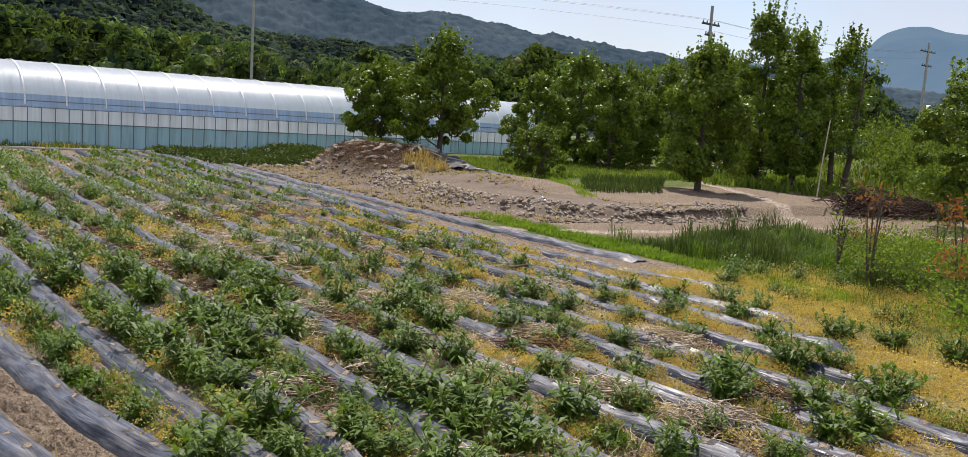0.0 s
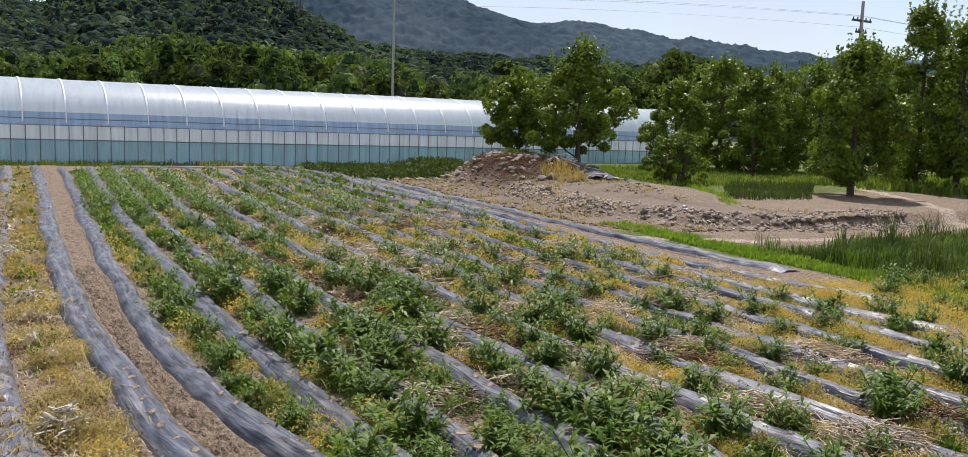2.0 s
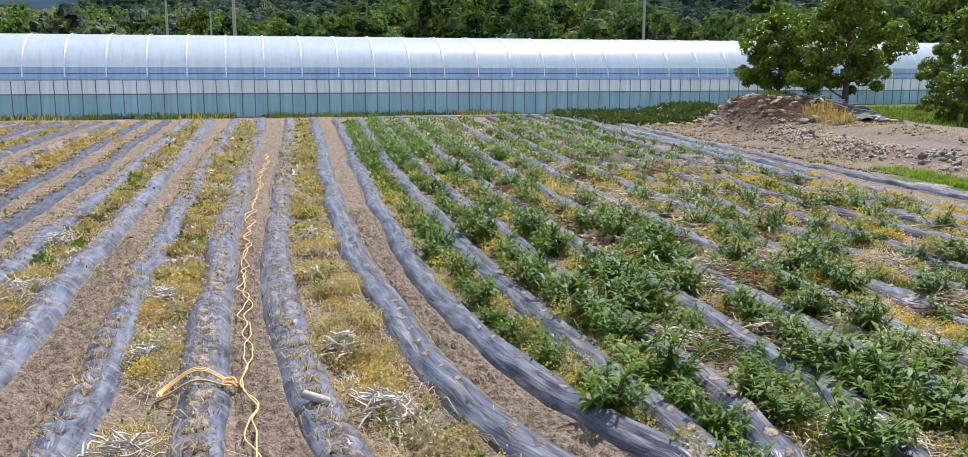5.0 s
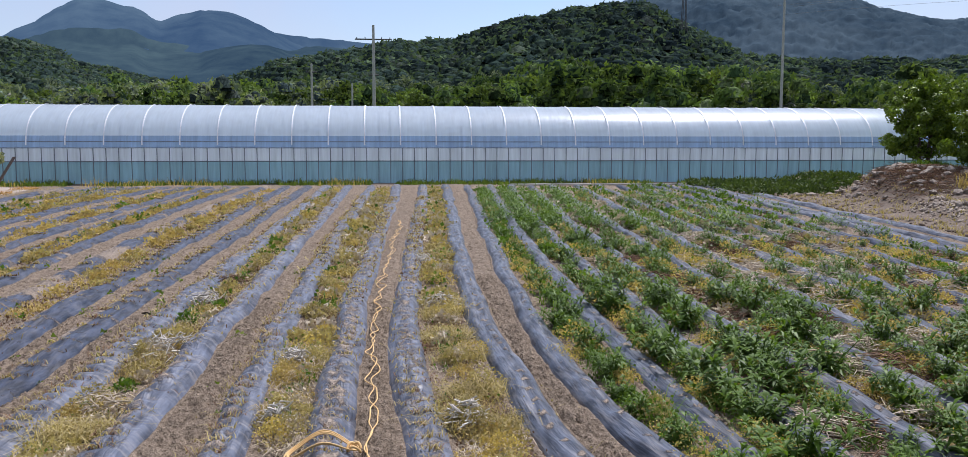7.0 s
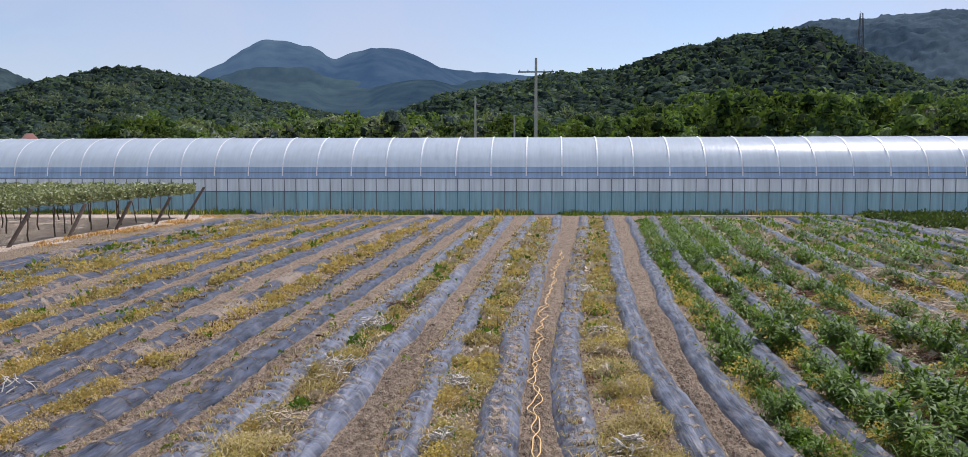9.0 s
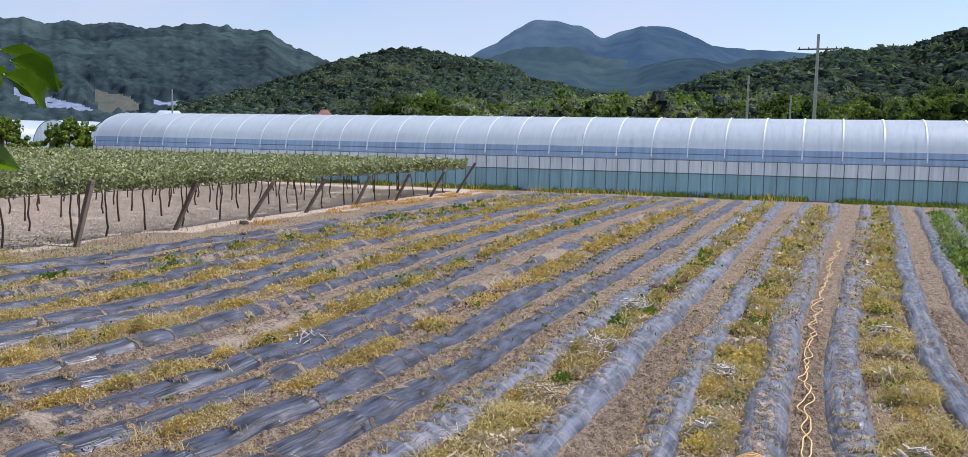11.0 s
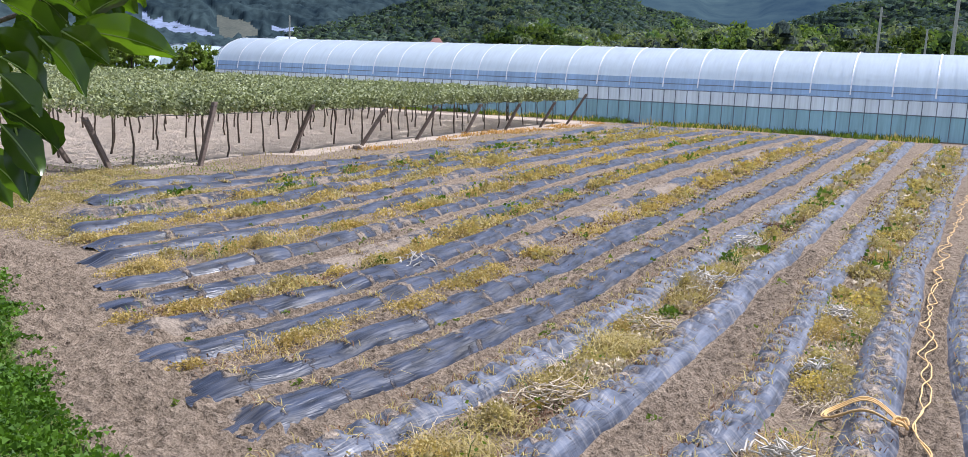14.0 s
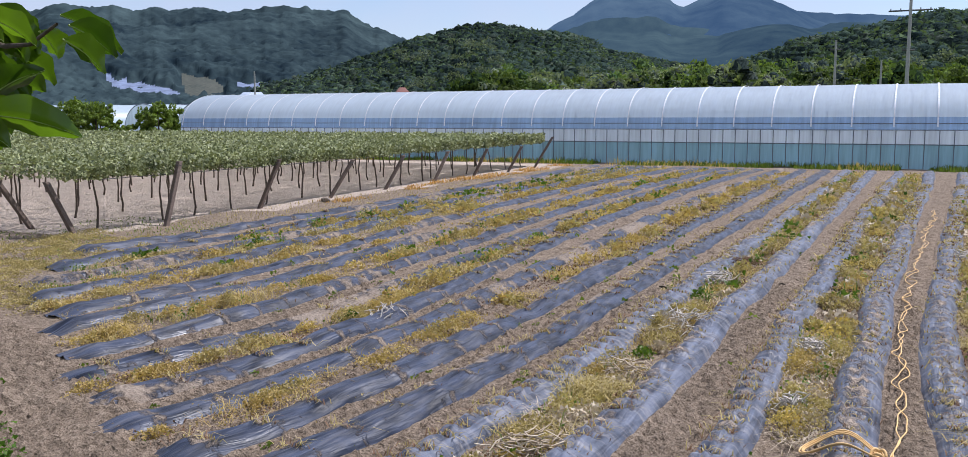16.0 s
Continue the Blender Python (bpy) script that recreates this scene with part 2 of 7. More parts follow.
M_SLEEK = mulch_material("sleek_mulch_film", (0.017, 0.021, 0.033), (0.098, 0.112, 0.146), 0.42, 1.2, 0.44, (24, 1.7, 1))
M_GROUND, M_MULCH, M_DUSTY = ground_material(), mulch_material("mulch_film", (0.008, 0.011, 0.020), (0.050, 0.062, 0.098), 0.17, 1.0, 0.47, (20, 2.2, 1)), mulch_material("dusty_mulch_film", (0.028, 0.034, 0.052), (0.125, 0.142, 0.188), 0.46, 1.3, 0.5)
M_ROOF = film_material("roof_film", (0.77, 0.88, 0.99), 0.16, 0.55, 0.33, 0.18)
M_VENT = film_material("vent_film", (0.33, 0.51, 0.80), 0.10, 0.55, 0.35, 0.45)
M_UPPER = film_material("upper_side_film", (0.81, 0.88, 0.96), 0.06, 0.58, 0.35, 0.4)
M_SKIRT = film_material("skirt_film", (0.32, 0.55, 0.66), 0.06, 0.52, 0.35, 0.45)
M_PIPE = plain("galvanised_pipe", (0.16, 0.18, 0.22), 0.45, 0.6)
M_BAND = plain("white_strap", (0.85, 0.86, 0.88), 0.4)
M_BARK = mottled("bark", (0.06, 0.045, 0.035), (0.16, 0.125, 0.095), 5.0)
M_POSTWOOD = mottled("post_wood", (0.10, 0.075, 0.06), (0.21, 0.16, 0.13), 6.0)
M_CONCRETE = mottled("pole_concrete", (0.30, 0.29, 0.28), (0.44, 0.43, 0.41), 2.0)
M_STONE = mottled("stone", (0.11, 0.086, 0.066), (0.41, 0.345, 0.275), 3.0)
M_TREE = leafy("tree_leaf", (0.016, 0.042, 0.005), (0.24, 0.335, 0.033), 0.30, 0.45, 0.25)
M_WOOD = leafy("woodland_leaf", (0.036, 0.062, 0.026), (0.145, 0.200, 0.058), 0.32, 0.8, 0.05, 0.16, True)
M_VEG = leafy("vegetable_leaf", (0.024, 0.046, 0.013), (0.10, 0.14, 0.034), 0.25, 0.7, 0.15)
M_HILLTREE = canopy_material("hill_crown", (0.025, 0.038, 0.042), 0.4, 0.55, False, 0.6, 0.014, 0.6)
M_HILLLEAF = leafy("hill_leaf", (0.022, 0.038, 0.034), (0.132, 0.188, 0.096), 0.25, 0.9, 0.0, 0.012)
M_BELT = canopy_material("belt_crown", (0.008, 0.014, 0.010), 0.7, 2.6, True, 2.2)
M_PLANT = leafy("weed_leaf", (0.026, 0.066, 0.008), (0.175, 0.275, 0.028), 0.33, 0.5, 0.2)
M_BANKWEED = leafy("bank_weed_leaf", (0.020, 0.056, 0.006), (0.13, 0.25, 0.022), 0.32, 0.5, 0.2, 5.0)
M_VINE = leafy("vine_leaf", (0.014, 0.032, 0.008), (0.43, 0.46, 0.22), 0.16, 0.5, 0.3, 2.2)
M_GRASS = leafy("grass_blade", (0.06, 0.11, 0.018), (0.21, 0.27, 0.05), 0.35, 0.7, 0.1)
M_LIME = leafy("fresh_weed", (0.12, 0.22, 0.02), (0.26, 0.36, 0.05), 0.35, 0.7, 0.1)
M_DRYWEED = leafy("dry_weed", (0.38, 0.275, 0.085), (0.72, 0.56, 0.185), 0.3, 0.8, 0.1, 2.4)
M_ORANGE = leafy("orange_weed", (0.30, 0.21, 0.085), (0.62, 0.48, 0.20), 0.3, 0.8, 0.1, 2.4)
M_RUSTGRASS = leafy("rust_grass", (0.30, 0.15, 0.05), (0.64, 0.40, 0.15), 0.25, 0.8, 0.1, 1.2)
M_OLIVE = leafy("withering_weed", (0.19, 0.145, 0.065), (0.58, 0.48, 0.23), 0.3, 0.8, 0.1, 3.2)
M_STRAW = leafy("straw", (0.36, 0.28, 0.19), (0.66, 0.58, 0.46), 0.1, 0.8, 0.1)
M_BLEACHED = leafy("bleached_stalk", (0.42, 0.38, 0.33), (0.70, 0.66, 0.60), 0.1, 0.8, 0.1)
M_LITTER = leafy("brown_litter", (0.10, 0.055, 0.035), (0.26, 0.16, 0.10), 0.1, 0.9, 0.1)
M_CLOD = mottled("soil_clod", (0.075, 0.053, 0.037), (0.170, 0.124, 0.088), 1.6)
M_BRUSH = leafy("brushwood", (0.05, 0.032, 0.028), (0.15, 0.10, 0.085), 0.05, 0.9, 0.1)
M_ROPE = plain("orange_rope", (0.66, 0.43, 0.17), 0.6)
M_TARP = plain("dark_tarp", (0.06, 0.062, 0.068), 0.85)
M_WIRE = plain("wire", (0.06, 0.06, 0.06), 0.5)
M_RUST = leafy("rust_leaf", (0.22, 0.07, 0.03), (0.40, 0.18, 0.07), 0.35, 0.7, 0.1)
M_MIDRIB = plain("leaf_midrib", (0.22, 0.30, 0.06), 0.4)
M_BIGLEAF = leafy("persimmon_leaf", (0.009, 0.032, 0.003), (0.13, 0.225, 0.012), 0.42, 0.24, 0.55, 6.0, False, True)

# ---- geometry helpers ----


def vnoise(x, y, seed=0):
    """Smooth value noise of two numpy arrays, 0 to 1."""
    x, y = np.asarray(x, float), np.asarray(y, float)
    i, j = np.floor(x), np.floor(y)
    u, v = x - i, y - j
    u, v = u * u * (3 - 2 * u), v * v * (3 - 2 * v)

    def h(a, b):
        s = np.sin(a * 127.1 + b * 311.7 + seed * 74.7) * 43758.5453
        return s - np.floor(s)
    return (h(i, j) * (1 - u) + h(i + 1, j) * u) * (1 - v) + (h(i, j + 1) * (1 - u) + h(i + 1, j + 1) * u) * v


def step(a, b, x):
    t = np.clip((np.asarray(x, float) - a) / (b - a), 0, 1)
    return t * t * (3 - 2 * t)


def mesh(name, verts, faces, mat, smooth=False):
    """A mesh from arrays; faces all have as many corners as the array is wide."""
    verts, faces = np.asarray(verts, np.float32), np.asarray(faces, np.int32)
    me = bpy.data.meshes.new(name)
    k = faces.shape[1]
    me.vertices.add(len(verts))
    me.vertices.foreach_set("co", verts.ravel())
    me.loops.add(faces.size)
    me.loops.foreach_set("vertex_index", faces.ravel())
    me.polygons.add(len(faces))
    me.polygons.foreach_set("loop_start", np.arange(0, faces.size, k, dtype=np.int32))
    me.update(calc_edges=True)
    me.validate()
    if smooth:
        me.polygons.foreach_set("use_smooth", np.ones(len(faces), bool))
    me.materials.append(mat)
    return me


def put(name, me, parent=None, m=None, **tags):
    ob = new(name, me)
    if parent:
        ob.parent = parent
    if m is not None:
        ob.matrix_basis = m
    return tagged(ob, **tags)


def tube(points, radii, sides=6):
    """Verts and quads of a tapered tube along points."""
    P = np.asarray(points, float)
    n = len(P)
    T = np.gradient(P, axis=0)
    T /= np.linalg.norm(T, axis=1)[:, None] + 1e-9
    ref = np.where(np.abs(T[:, 2:3]) > 0.9, np.array([[1.0, 0, 0]]), np.array([[0, 0, 1.0]]))
    U = np.cross(T, ref)
    U /= np.linalg.norm(U, axis=1)[:, None] + 1e-9
    V = np.cross(T, U)
    a = np.linspace(0, 2 * np.pi, sides, endpoint=False)
    R = np.asarray(radii, float).reshape(-1, 1, 1) * np.ones((n, 1, 1))
    verts = (P[:, None] + R * (np.cos(a)[None, :, None] * U[:, None] + np.sin(a)[None, :, None] * V[:, None])).reshape(-1, 3)
    i, j = np.meshgrid(np.arange(n - 1), np.arange(sides), indexing="ij")
    q = np.stack([i * sides + j, i * sides + (j + 1) % sides, (i + 1) * sides + (j + 1) % sides, (i + 1) * sides + j], -1).reshape(-1, 4)
    return verts, q


def join(pieces):
    vs, fs, off = [], [], 0
    for v, q in pieces:
        vs.append(v)
        fs.append(np.asarray(q) + off)
        off += len(v)
    return np.concatenate(vs), np.concatenate(fs)


def box(x0, x1, y0, y1, z0, z1):
    v = np.array([(x, y, z) for z in (z0, z1) for x, y in ((x0, y0), (x1, y0), (x1, y1), (x0, y1))], float)
    q = np.array([(0, 3, 2, 1), (4, 5, 6, 7), (0, 1, 5, 4), (1, 2, 6, 5), (2, 3, 7, 6), (3, 0, 4, 7)])
    return v, q


def leaves(centres, ways, length, width, r, fold=0.15):
    """Leaf quads: each from its centre along its way, with a sideways half width; one island a leaf."""
    C, W = np.asarray(centres, float), np.asarray(ways, float)
    W = W / (np.linalg.norm(W, axis=1)[:, None] + 1e-9)
    n = len(C)
    S = np.cross(W, r.normal(size=(n, 3)))
    S /= np.linalg.norm(S, axis=1)[:, None] + 1e-9
    N = np.cross(W, S)
    L = (np.asarray(length) * np.ones(n))[:, None]
    B = (np.asarray(width) * np.ones(n))[:, None]
    v = np.stack([C, C + W * L * 0.45 + S * B + N * B * fold, C + W * L, C + W * L * 0.45 - S * B + N * B * fold], 1).reshape(-1, 3)
    return v, np.arange(4 * n).reshape(-1, 4)


def facing_leaves(centres, normals, length, width, r):
    """Leaf quads that lie square to their normals; one island a leaf."""
    C, N = np.asarray(centres, float), np.asarray(normals, float)
    N = N / (np.linalg.norm(N, axis=1)[:, None] + 1e-9)
    n = len(C)
    W = np.cross(N, r.normal(size=(n, 3)))
    W /= np.linalg.norm(W, axis=1)[:, None] + 1e-9
    S = np.cross(N, W)
    L, B = (np.asarray(length) * np.ones(n))[:, None], (np.asarray(width) * np.ones(n))[:, None]
    v = np.stack([C - W * L * 0.5, C - W * L * 0.05 + S * B + N * B * 0.3, C + W * L * 0.5 - N * L * 0.12, C - W * L * 0.05 - S * B + N * B * 0.3], 1).reshape(-1, 3)
    return v, np.arange(4 * n).reshape(-1, 4)


def half_leaves(centres, normals, length, width, r):
    """The same leaves as single triangles, for crowns seen from afar."""
    v = facing_leaves(centres, normals, length, width, r)[0].reshape(-1, 4, 3)[:, 1:].reshape(-1, 3)
    return v, np.arange(len(v)).reshape(-1, 3)


def blades(base, height, lean, width, r):
    """Thin upright blades, each a narrow quad that bends over."""
    B = np.asarray(base, float)
    n = len(B)
    a = r.uniform(0, 2 * np.pi, n)
    d = np.stack([np.cos(a), np.sin(a), np.zeros(n)], 1)
    s = np.stack([-np.sin(a), np.cos(a), np.zeros(n)], 1)
    H = (np.asarray(height) * np.ones(n))[:, None]
    K = (np.asarray(lean) * r.uniform(0.2, 1, n))[:, None]
    Wd = (np.asarray(width) * np.ones(n))[:, None]
    up = np.array([[0, 0, 1.0]])
    v = np.stack([B - s * Wd, B + s * Wd, B + s * Wd * 0.7 + d * H * K * 0.35 + up * H * 0.6, B - s * Wd * 0.7 + d * H * K * 0.35 + up * H * 0.6,
                  B + d * H * K + up * H * (1 - 0.3 * K)], 1).reshape(-1, 3)
    k = np.arange(n)[:, None] * 5
    q = np.concatenate([k + np.array([[0, 1, 2, 3]]), k + np.array([[3, 2, 4, 4]])]).reshape(-1, 4)
    return v, q


def blade_mesh(name, v, q, mat):
    tri = np.concatenate([q[:, [0, 1, 2]], q[q[:, 2] != q[:, 3]][:, [0, 2, 3]]])
    return mesh(name, v, tri, mat)


# ---- the lie of the land ----
EDGE = np.array([(21.5, 46.0), (19.0, 34.0), (16.7, 25.4), (15.7, 20.8), (16.7, 17.6), (18.8, 16.1), (24.0, 16.2), (30.0, 17.0)])   # kerb of rubble round the terrace
TRACK = np.array([(13.5, 15.6), (16.0, 14.4), (19.2, 14.0), (25.0, 14.8), (28.6, 18.6), (32.5, 23.6), (37.0, 30.0)])
TRACK_B = np.array([(23.0, 14.2), (26.5, 11.0), (31.0, 7.0)])


def near_line(x, y, line):
    best = np.full(np.shape(x), 1e9)
    for (ax, ay), (bx, by) in zip(line[:-1], line[1:]):
        t = np.clip(((x - ax) * (bx - ax) + (y - ay) * (by - ay)) / ((bx - ax) ** 2 + (by - ay) ** 2), 0, 1)
        best = np.minimum(best, np.hypot(x - ax - t * (bx - ax), y - ay - t * (by - ay)))
    return best


def bank_side(x, y):
    return (x + 4.2) * -0.46 + (y - 3.3) * -0.889 + 0.25 * (vnoise(x * 0.8, y * 0.8, 3) - 0.5)


def in_terrace(x, y):
    """How far right of the rubble kerb a place lies, in metres."""
    return x - np.interp(y, EDGE[:6, 1][::-1], EDGE[:6, 0][::-1], left=60.0, right=21.5)


def land(x, y):
    x, y = np.asarray(x, float), np.asarray(y, float)
    z = 0.05 * (vnoise(x * 0.9, y * 0.9, 1) - 0.5) + 0.03 * (vnoise(x * 3.1, y * 3.1, 2) - 0.5)
    z = z + 0.95 * step(0.0, 1.9, bank_side(x, y)) * step(60, 30, np.hypot(x, y))
    t = step(-0.8, 0.6, in_terrace(x, y) + 0.5 * (vnoise(x * 1.2, y * 1.2, 22) - 0.5)) * step(14.8, 16.8, y + 0.5 * (vnoise(x * 1.2, y * 1.2, 23) - 0.5))
    z = z + 0.32 * t * step(60, 48, x)
    z = z + 0.16 * np.exp(-(in_terrace(x, y) / 0.7) ** 2) * step(17, 19, y) * step(46, 34, y) * (0.5 + vnoise(x, y, 24))
    z = z + 1.0 * np.exp(-(((x - 20.0) / 2.5) ** 2 + ((y - 30.2) / 3.4) ** 2) ** 1.6)
    z = z + 0.35 * np.exp(-(((x - 19.8) / 2.2) ** 2 + ((y - 23.0) / 2.8) ** 2) ** 1.4)
    z = z + 4.6 * np.exp(-(((x - 52.0) / 9.0) ** 2 + ((y - 17.0) / 9.0) ** 2) ** 1.3)
    return z


def zones(x, y):
    g = np.zeros(x.shape)
    far = step(46, 60, y) + step(-60, -75, x) + step(34, 44, x) + step(2, -4, y - 0.0 * x) * (x > 8)
    g = np.clip(far, 0, 1)
    g = np.maximum(g, 0.95 * step(-0.15, 0.3, bank_side(x, y)) * step(60, 30, np.hypot(x, y)))
    strip = step(13.0, 13.9, x) * step(15.8, 15.0, x) * step(18.0, 16.0, y)
    g = np.maximum(g, strip)
    g = np.maximum(g, 0.8 * step(11.0, 13.0, x + 0.25 * (9 - y)) * step(9.5, 8.5, y))
    g = np.maximum(g, 0.75 * step(23, 25, x) * step(21, 24, y) * step(30, 26, y))
    g = np.maximum(g, 0.7 * step(24, 26, x) * step(30, 32, y))
    g = np.maximum(g, 0.9 * step(31, 36, x) * step(26, 18, y))
    p = 0.5 * np.maximum(step(0.45, 0.22, near_line(x, y, TRACK)), step(0.42, 0.22, near_line(x, y, TRACK_B)))
    p = np.maximum(p, 0.03 * step(0.2, 0.9, in_terrace(x, y)) * step(16, 17, y) * step(30, 27, y) * step(27, 23, x))
    p = np.maximum(p, step(-15.1, -16.0, x + 0.9 * (vnoise(x * 0.8, y * 0.8, 75) - 0.5)) * step(12.4, 13.2, y) * step(43.5, 42.5, y) * (x > -62))
    b = bank_side(x, y)
    p = np.maximum(p, 0.06 * step(-2.4, -1.0, b) * step(0.15, -0.1, b) * (x < -2))
    g = g * (1 - step(0.3, 0.5, p))
    field = step(-14.5, -13.5, x) * step(43, 42, y) * step(14, 13, x)
    d = 0.30 * field * (vnoise(x * 0.35, y * 0.12, 9) > 0.35)
    d = np.maximum(d, 0.3 * step(-15.8, -15.0, x) * step(-13.6, -14.2, x) * (y > 11) * step(43, 42, y))
    d = np.maximum(d, 0.8 * step(8.0, 10.5, x + 0.35 * (9 - y)) * step(11.0, 9.0, y))
    return np.stack([g, p, d, np.ones(x.shape)], -1)


def axis_steps(lo, hi, fine, reach):
    mid = np.arange(lo, hi + 1e-6, fine)
    out = [1.3 ** k for k in range(1, 40)]
    out = np.cumsum(np.array(out) * fine * 1.0)
    out = out[out < reach]
    return np.concatenate([(lo - out)[::-1], mid, hi + out])


gx, gy = axis_steps(-17, 32, 0.25, 3600), axis_steps(0.0, 44, 0.25, 3600)
GX, GY = np.meshgrid(gx, gy, indexing="ij")
GV = np.stack([GX, GY, land(GX, GY)], -1).reshape(-1, 3)
_i, _j = np.meshgrid(np.arange(len(gx) - 1), np.arange(len(gy) - 1), indexing="ij")
_w = len(gy)
GF = np.stack([_i * _w + _j, (_i + 1) * _w + _j, (_i + 1) * _w + _j + 1, _i * _w + _j + 1], -1).reshape(-1, 4)
ground_me = mesh("ground", GV, GF, M_GROUND, True)
_attr = ground_me.color_attributes.new("zone", "FLOAT_COLOR", "POINT")
_attr.data.foreach_set("color", zones(GX, GY).reshape(-1, 4).astype(np.float32).ravel())
put("ground", ground_me, label="bare brown field soil with weeds, turf and paths", category="ground", kind="structure")

# ---- mulch-covered ridges, from the vineyard to the terrace ----
# x at 4 m and 9 m from the near side, and y of the near end
RIDGE_NEAR = [
    (-18.14, -13.62, 10.9), (-16.59, -12.63, 9.8), (-15.09, -11.28, 8.5), (-13.62, -10.33, 7.8), (-12.29, -9.26, 7.4), (-10.97, -8.52, 6.8), (-9.55, -7.35, 6.2), (-8.24, -6.56, 5.5),
    (-6.94, -5.78, 5.1), (-5.95, -5.16, 4.75), (-4.91, -4.32, 4.45), (-4.06, -3.66, 4.1), (-3.31, -2.97, 3.4), (-2.21, -2.13, 3.2), (-1.44, -1.31, 2.8), (-0.34, -0.52, 2.4),
    (0.71, 0.2, 2.2), (1.94, 1.17, 4.3), (2.64, 1.84, 4.35), (2.61, 2.59, 4.35), (2.82, 3.35, 4.2), (3.65, 4.18, 3.9), (4.67, 4.98, 3.6), (5.64, 5.73, 3),
    (6.44, 6.59, 1), (7.13, 7.38, 1.6), (7.83, 8.15, 2.4), (8.67, 9.07, 3.6), (9.86, 9.97, 5), (11.64, 10.6, 6.2), (13, 11.7, 8), (14.6, 12.9, 10.8)]
# x at 18 m and 42 m
RIDGE_FAR = [
    (-13.22, -14.03), (-12.39, -12.85), (-11.58, -11.84), (-10.94, -10.94), (-9.92, -9.78), (-8.93, -8.78), (-7.92, -7.97), (-7.14, -7.18),
    (-6.4, -6.34), (-5.49, -5.46), (-4.43, -4.51), (-3.57, -3.56), (-2.82, -2.64), (-1.98, -1.67), (-1.22, -0.59), (-0.32, 0.58),
    (0.53, 1.8), (1.45, 2.82), (2.21, 3.84), (3, 4.92), (3.7, 5.95), (4.58, 6.9), (5.56, 7.89), (6.48, 9.12),
    (7.44, 10.07), (8.14, 11.14), (9, 11.92), (9.86, 12.66), (10.8, 13.45), (11.72, 14.24), (12.22, 15.16), (13.16, 16.06)]
RIDGES = {k: (*n, *f) for k, (n, f) in enumerate(zip(RIDGE_NEAR, RIDGE_FAR), -1)}
ROW_END = 42.0


def row_x(k, y):
    """The middle of ridge k at y: a smooth curve through its four x."""
    y = np.asarray(y, float)
    at, s, x = np.log((4.0, 9.0, 18.0, 42.0)), np.log(np.maximum(y, 3.2)), 0.0
    for i, v in enumerate((RIDGES[k][0], RIDGES[k][1], RIDGES[k][3], RIDGES[k][4])):
        w = v
        for j in range(4):
            if j != i:
                w = w * (s - at[j]) / (at[i] - at[j])
        x = x + w
    return x + 0.10 * (vnoise(y * 0.45, k * 7.3 + 20, 5) - 0.5) + 0.05 * (vnoise(y * 1.1, k * 3.1 + 20, 6) - 0.5)


def hole_rows(k):
    """Where along ridge k the planting holes lie."""
    r = np.random.default_rng(60 + k)
    gap = 0.27 if 11 <= k <= 15 else 0.33 if k > 15 else 0.5
    return np.cumsum(gap * r.uniform(0.85, 1.15, 160)) + RIDGES[k][2] - 0.1


def soil_on(k, y, p):
    """How much soil lies on ridge k at y, p from -1 to 1 across it."""
    h = hole_rows(k)
    d = np.abs(y[..., None] - h).min(-1)
    which = np.abs(y[..., None] - h).argmin(-1)
    size = vnoise(which * 3.7, k * 1.3, 31)
    wide = vnoise(y * 0.55, k * 2.9, 32)
    if 11 <= k <= 15:
        mid = -0.3 if k < 14 else 0.0
        bar = (0.12 + 0.3 * size) * (1 - np.exp(-(d / 0.06) ** 2)) + 0.25 * size * np.exp(-(d / 0.035) ** 2)
        return (bar + 0.25 * (wide - 0.5)) * np.exp(-((p - mid) / 0.5) ** 4) + 0.02
    if k > 15:
        return 0.55 * (size > 0.3) * np.exp(-(d / 0.055) ** 2 - ((p - 0.1) / 0.26) ** 2) + (0.2 * wide if k in (19, 23) else 0.05 * wide)
    band = (0.15 + 0.55 * size) * np.exp(-(d / (0.03 + 0.05 * size)) ** 2)
    if k in (9, 10):
        return band * (0.75 - 0.35 * p) + 0.7 * step(-0.15, -0.85, p) * step(0.4, 0.7, wide) + 0.02
    if k in (8, 6):
        return 0.7 * band + ((0.85 if k == 8 else 0.5) - 0.4 * step(8.5, 12, y)) * step(0.3, 0.65, wide + 0.25 * (vnoise(y * 2.1, p * 1.5 + k, 33) - 0.5)) + 0.05
    if k in (7, 5):
        return 0.7 * band + (0.3 - 0.2 * step(9, 13, y)) * step(0.45, 0.75, wide + 0.2 * p) + 0.02
    return 0.6 * band + 0.3 * step(0.6, 0.85, wide) + 0.02


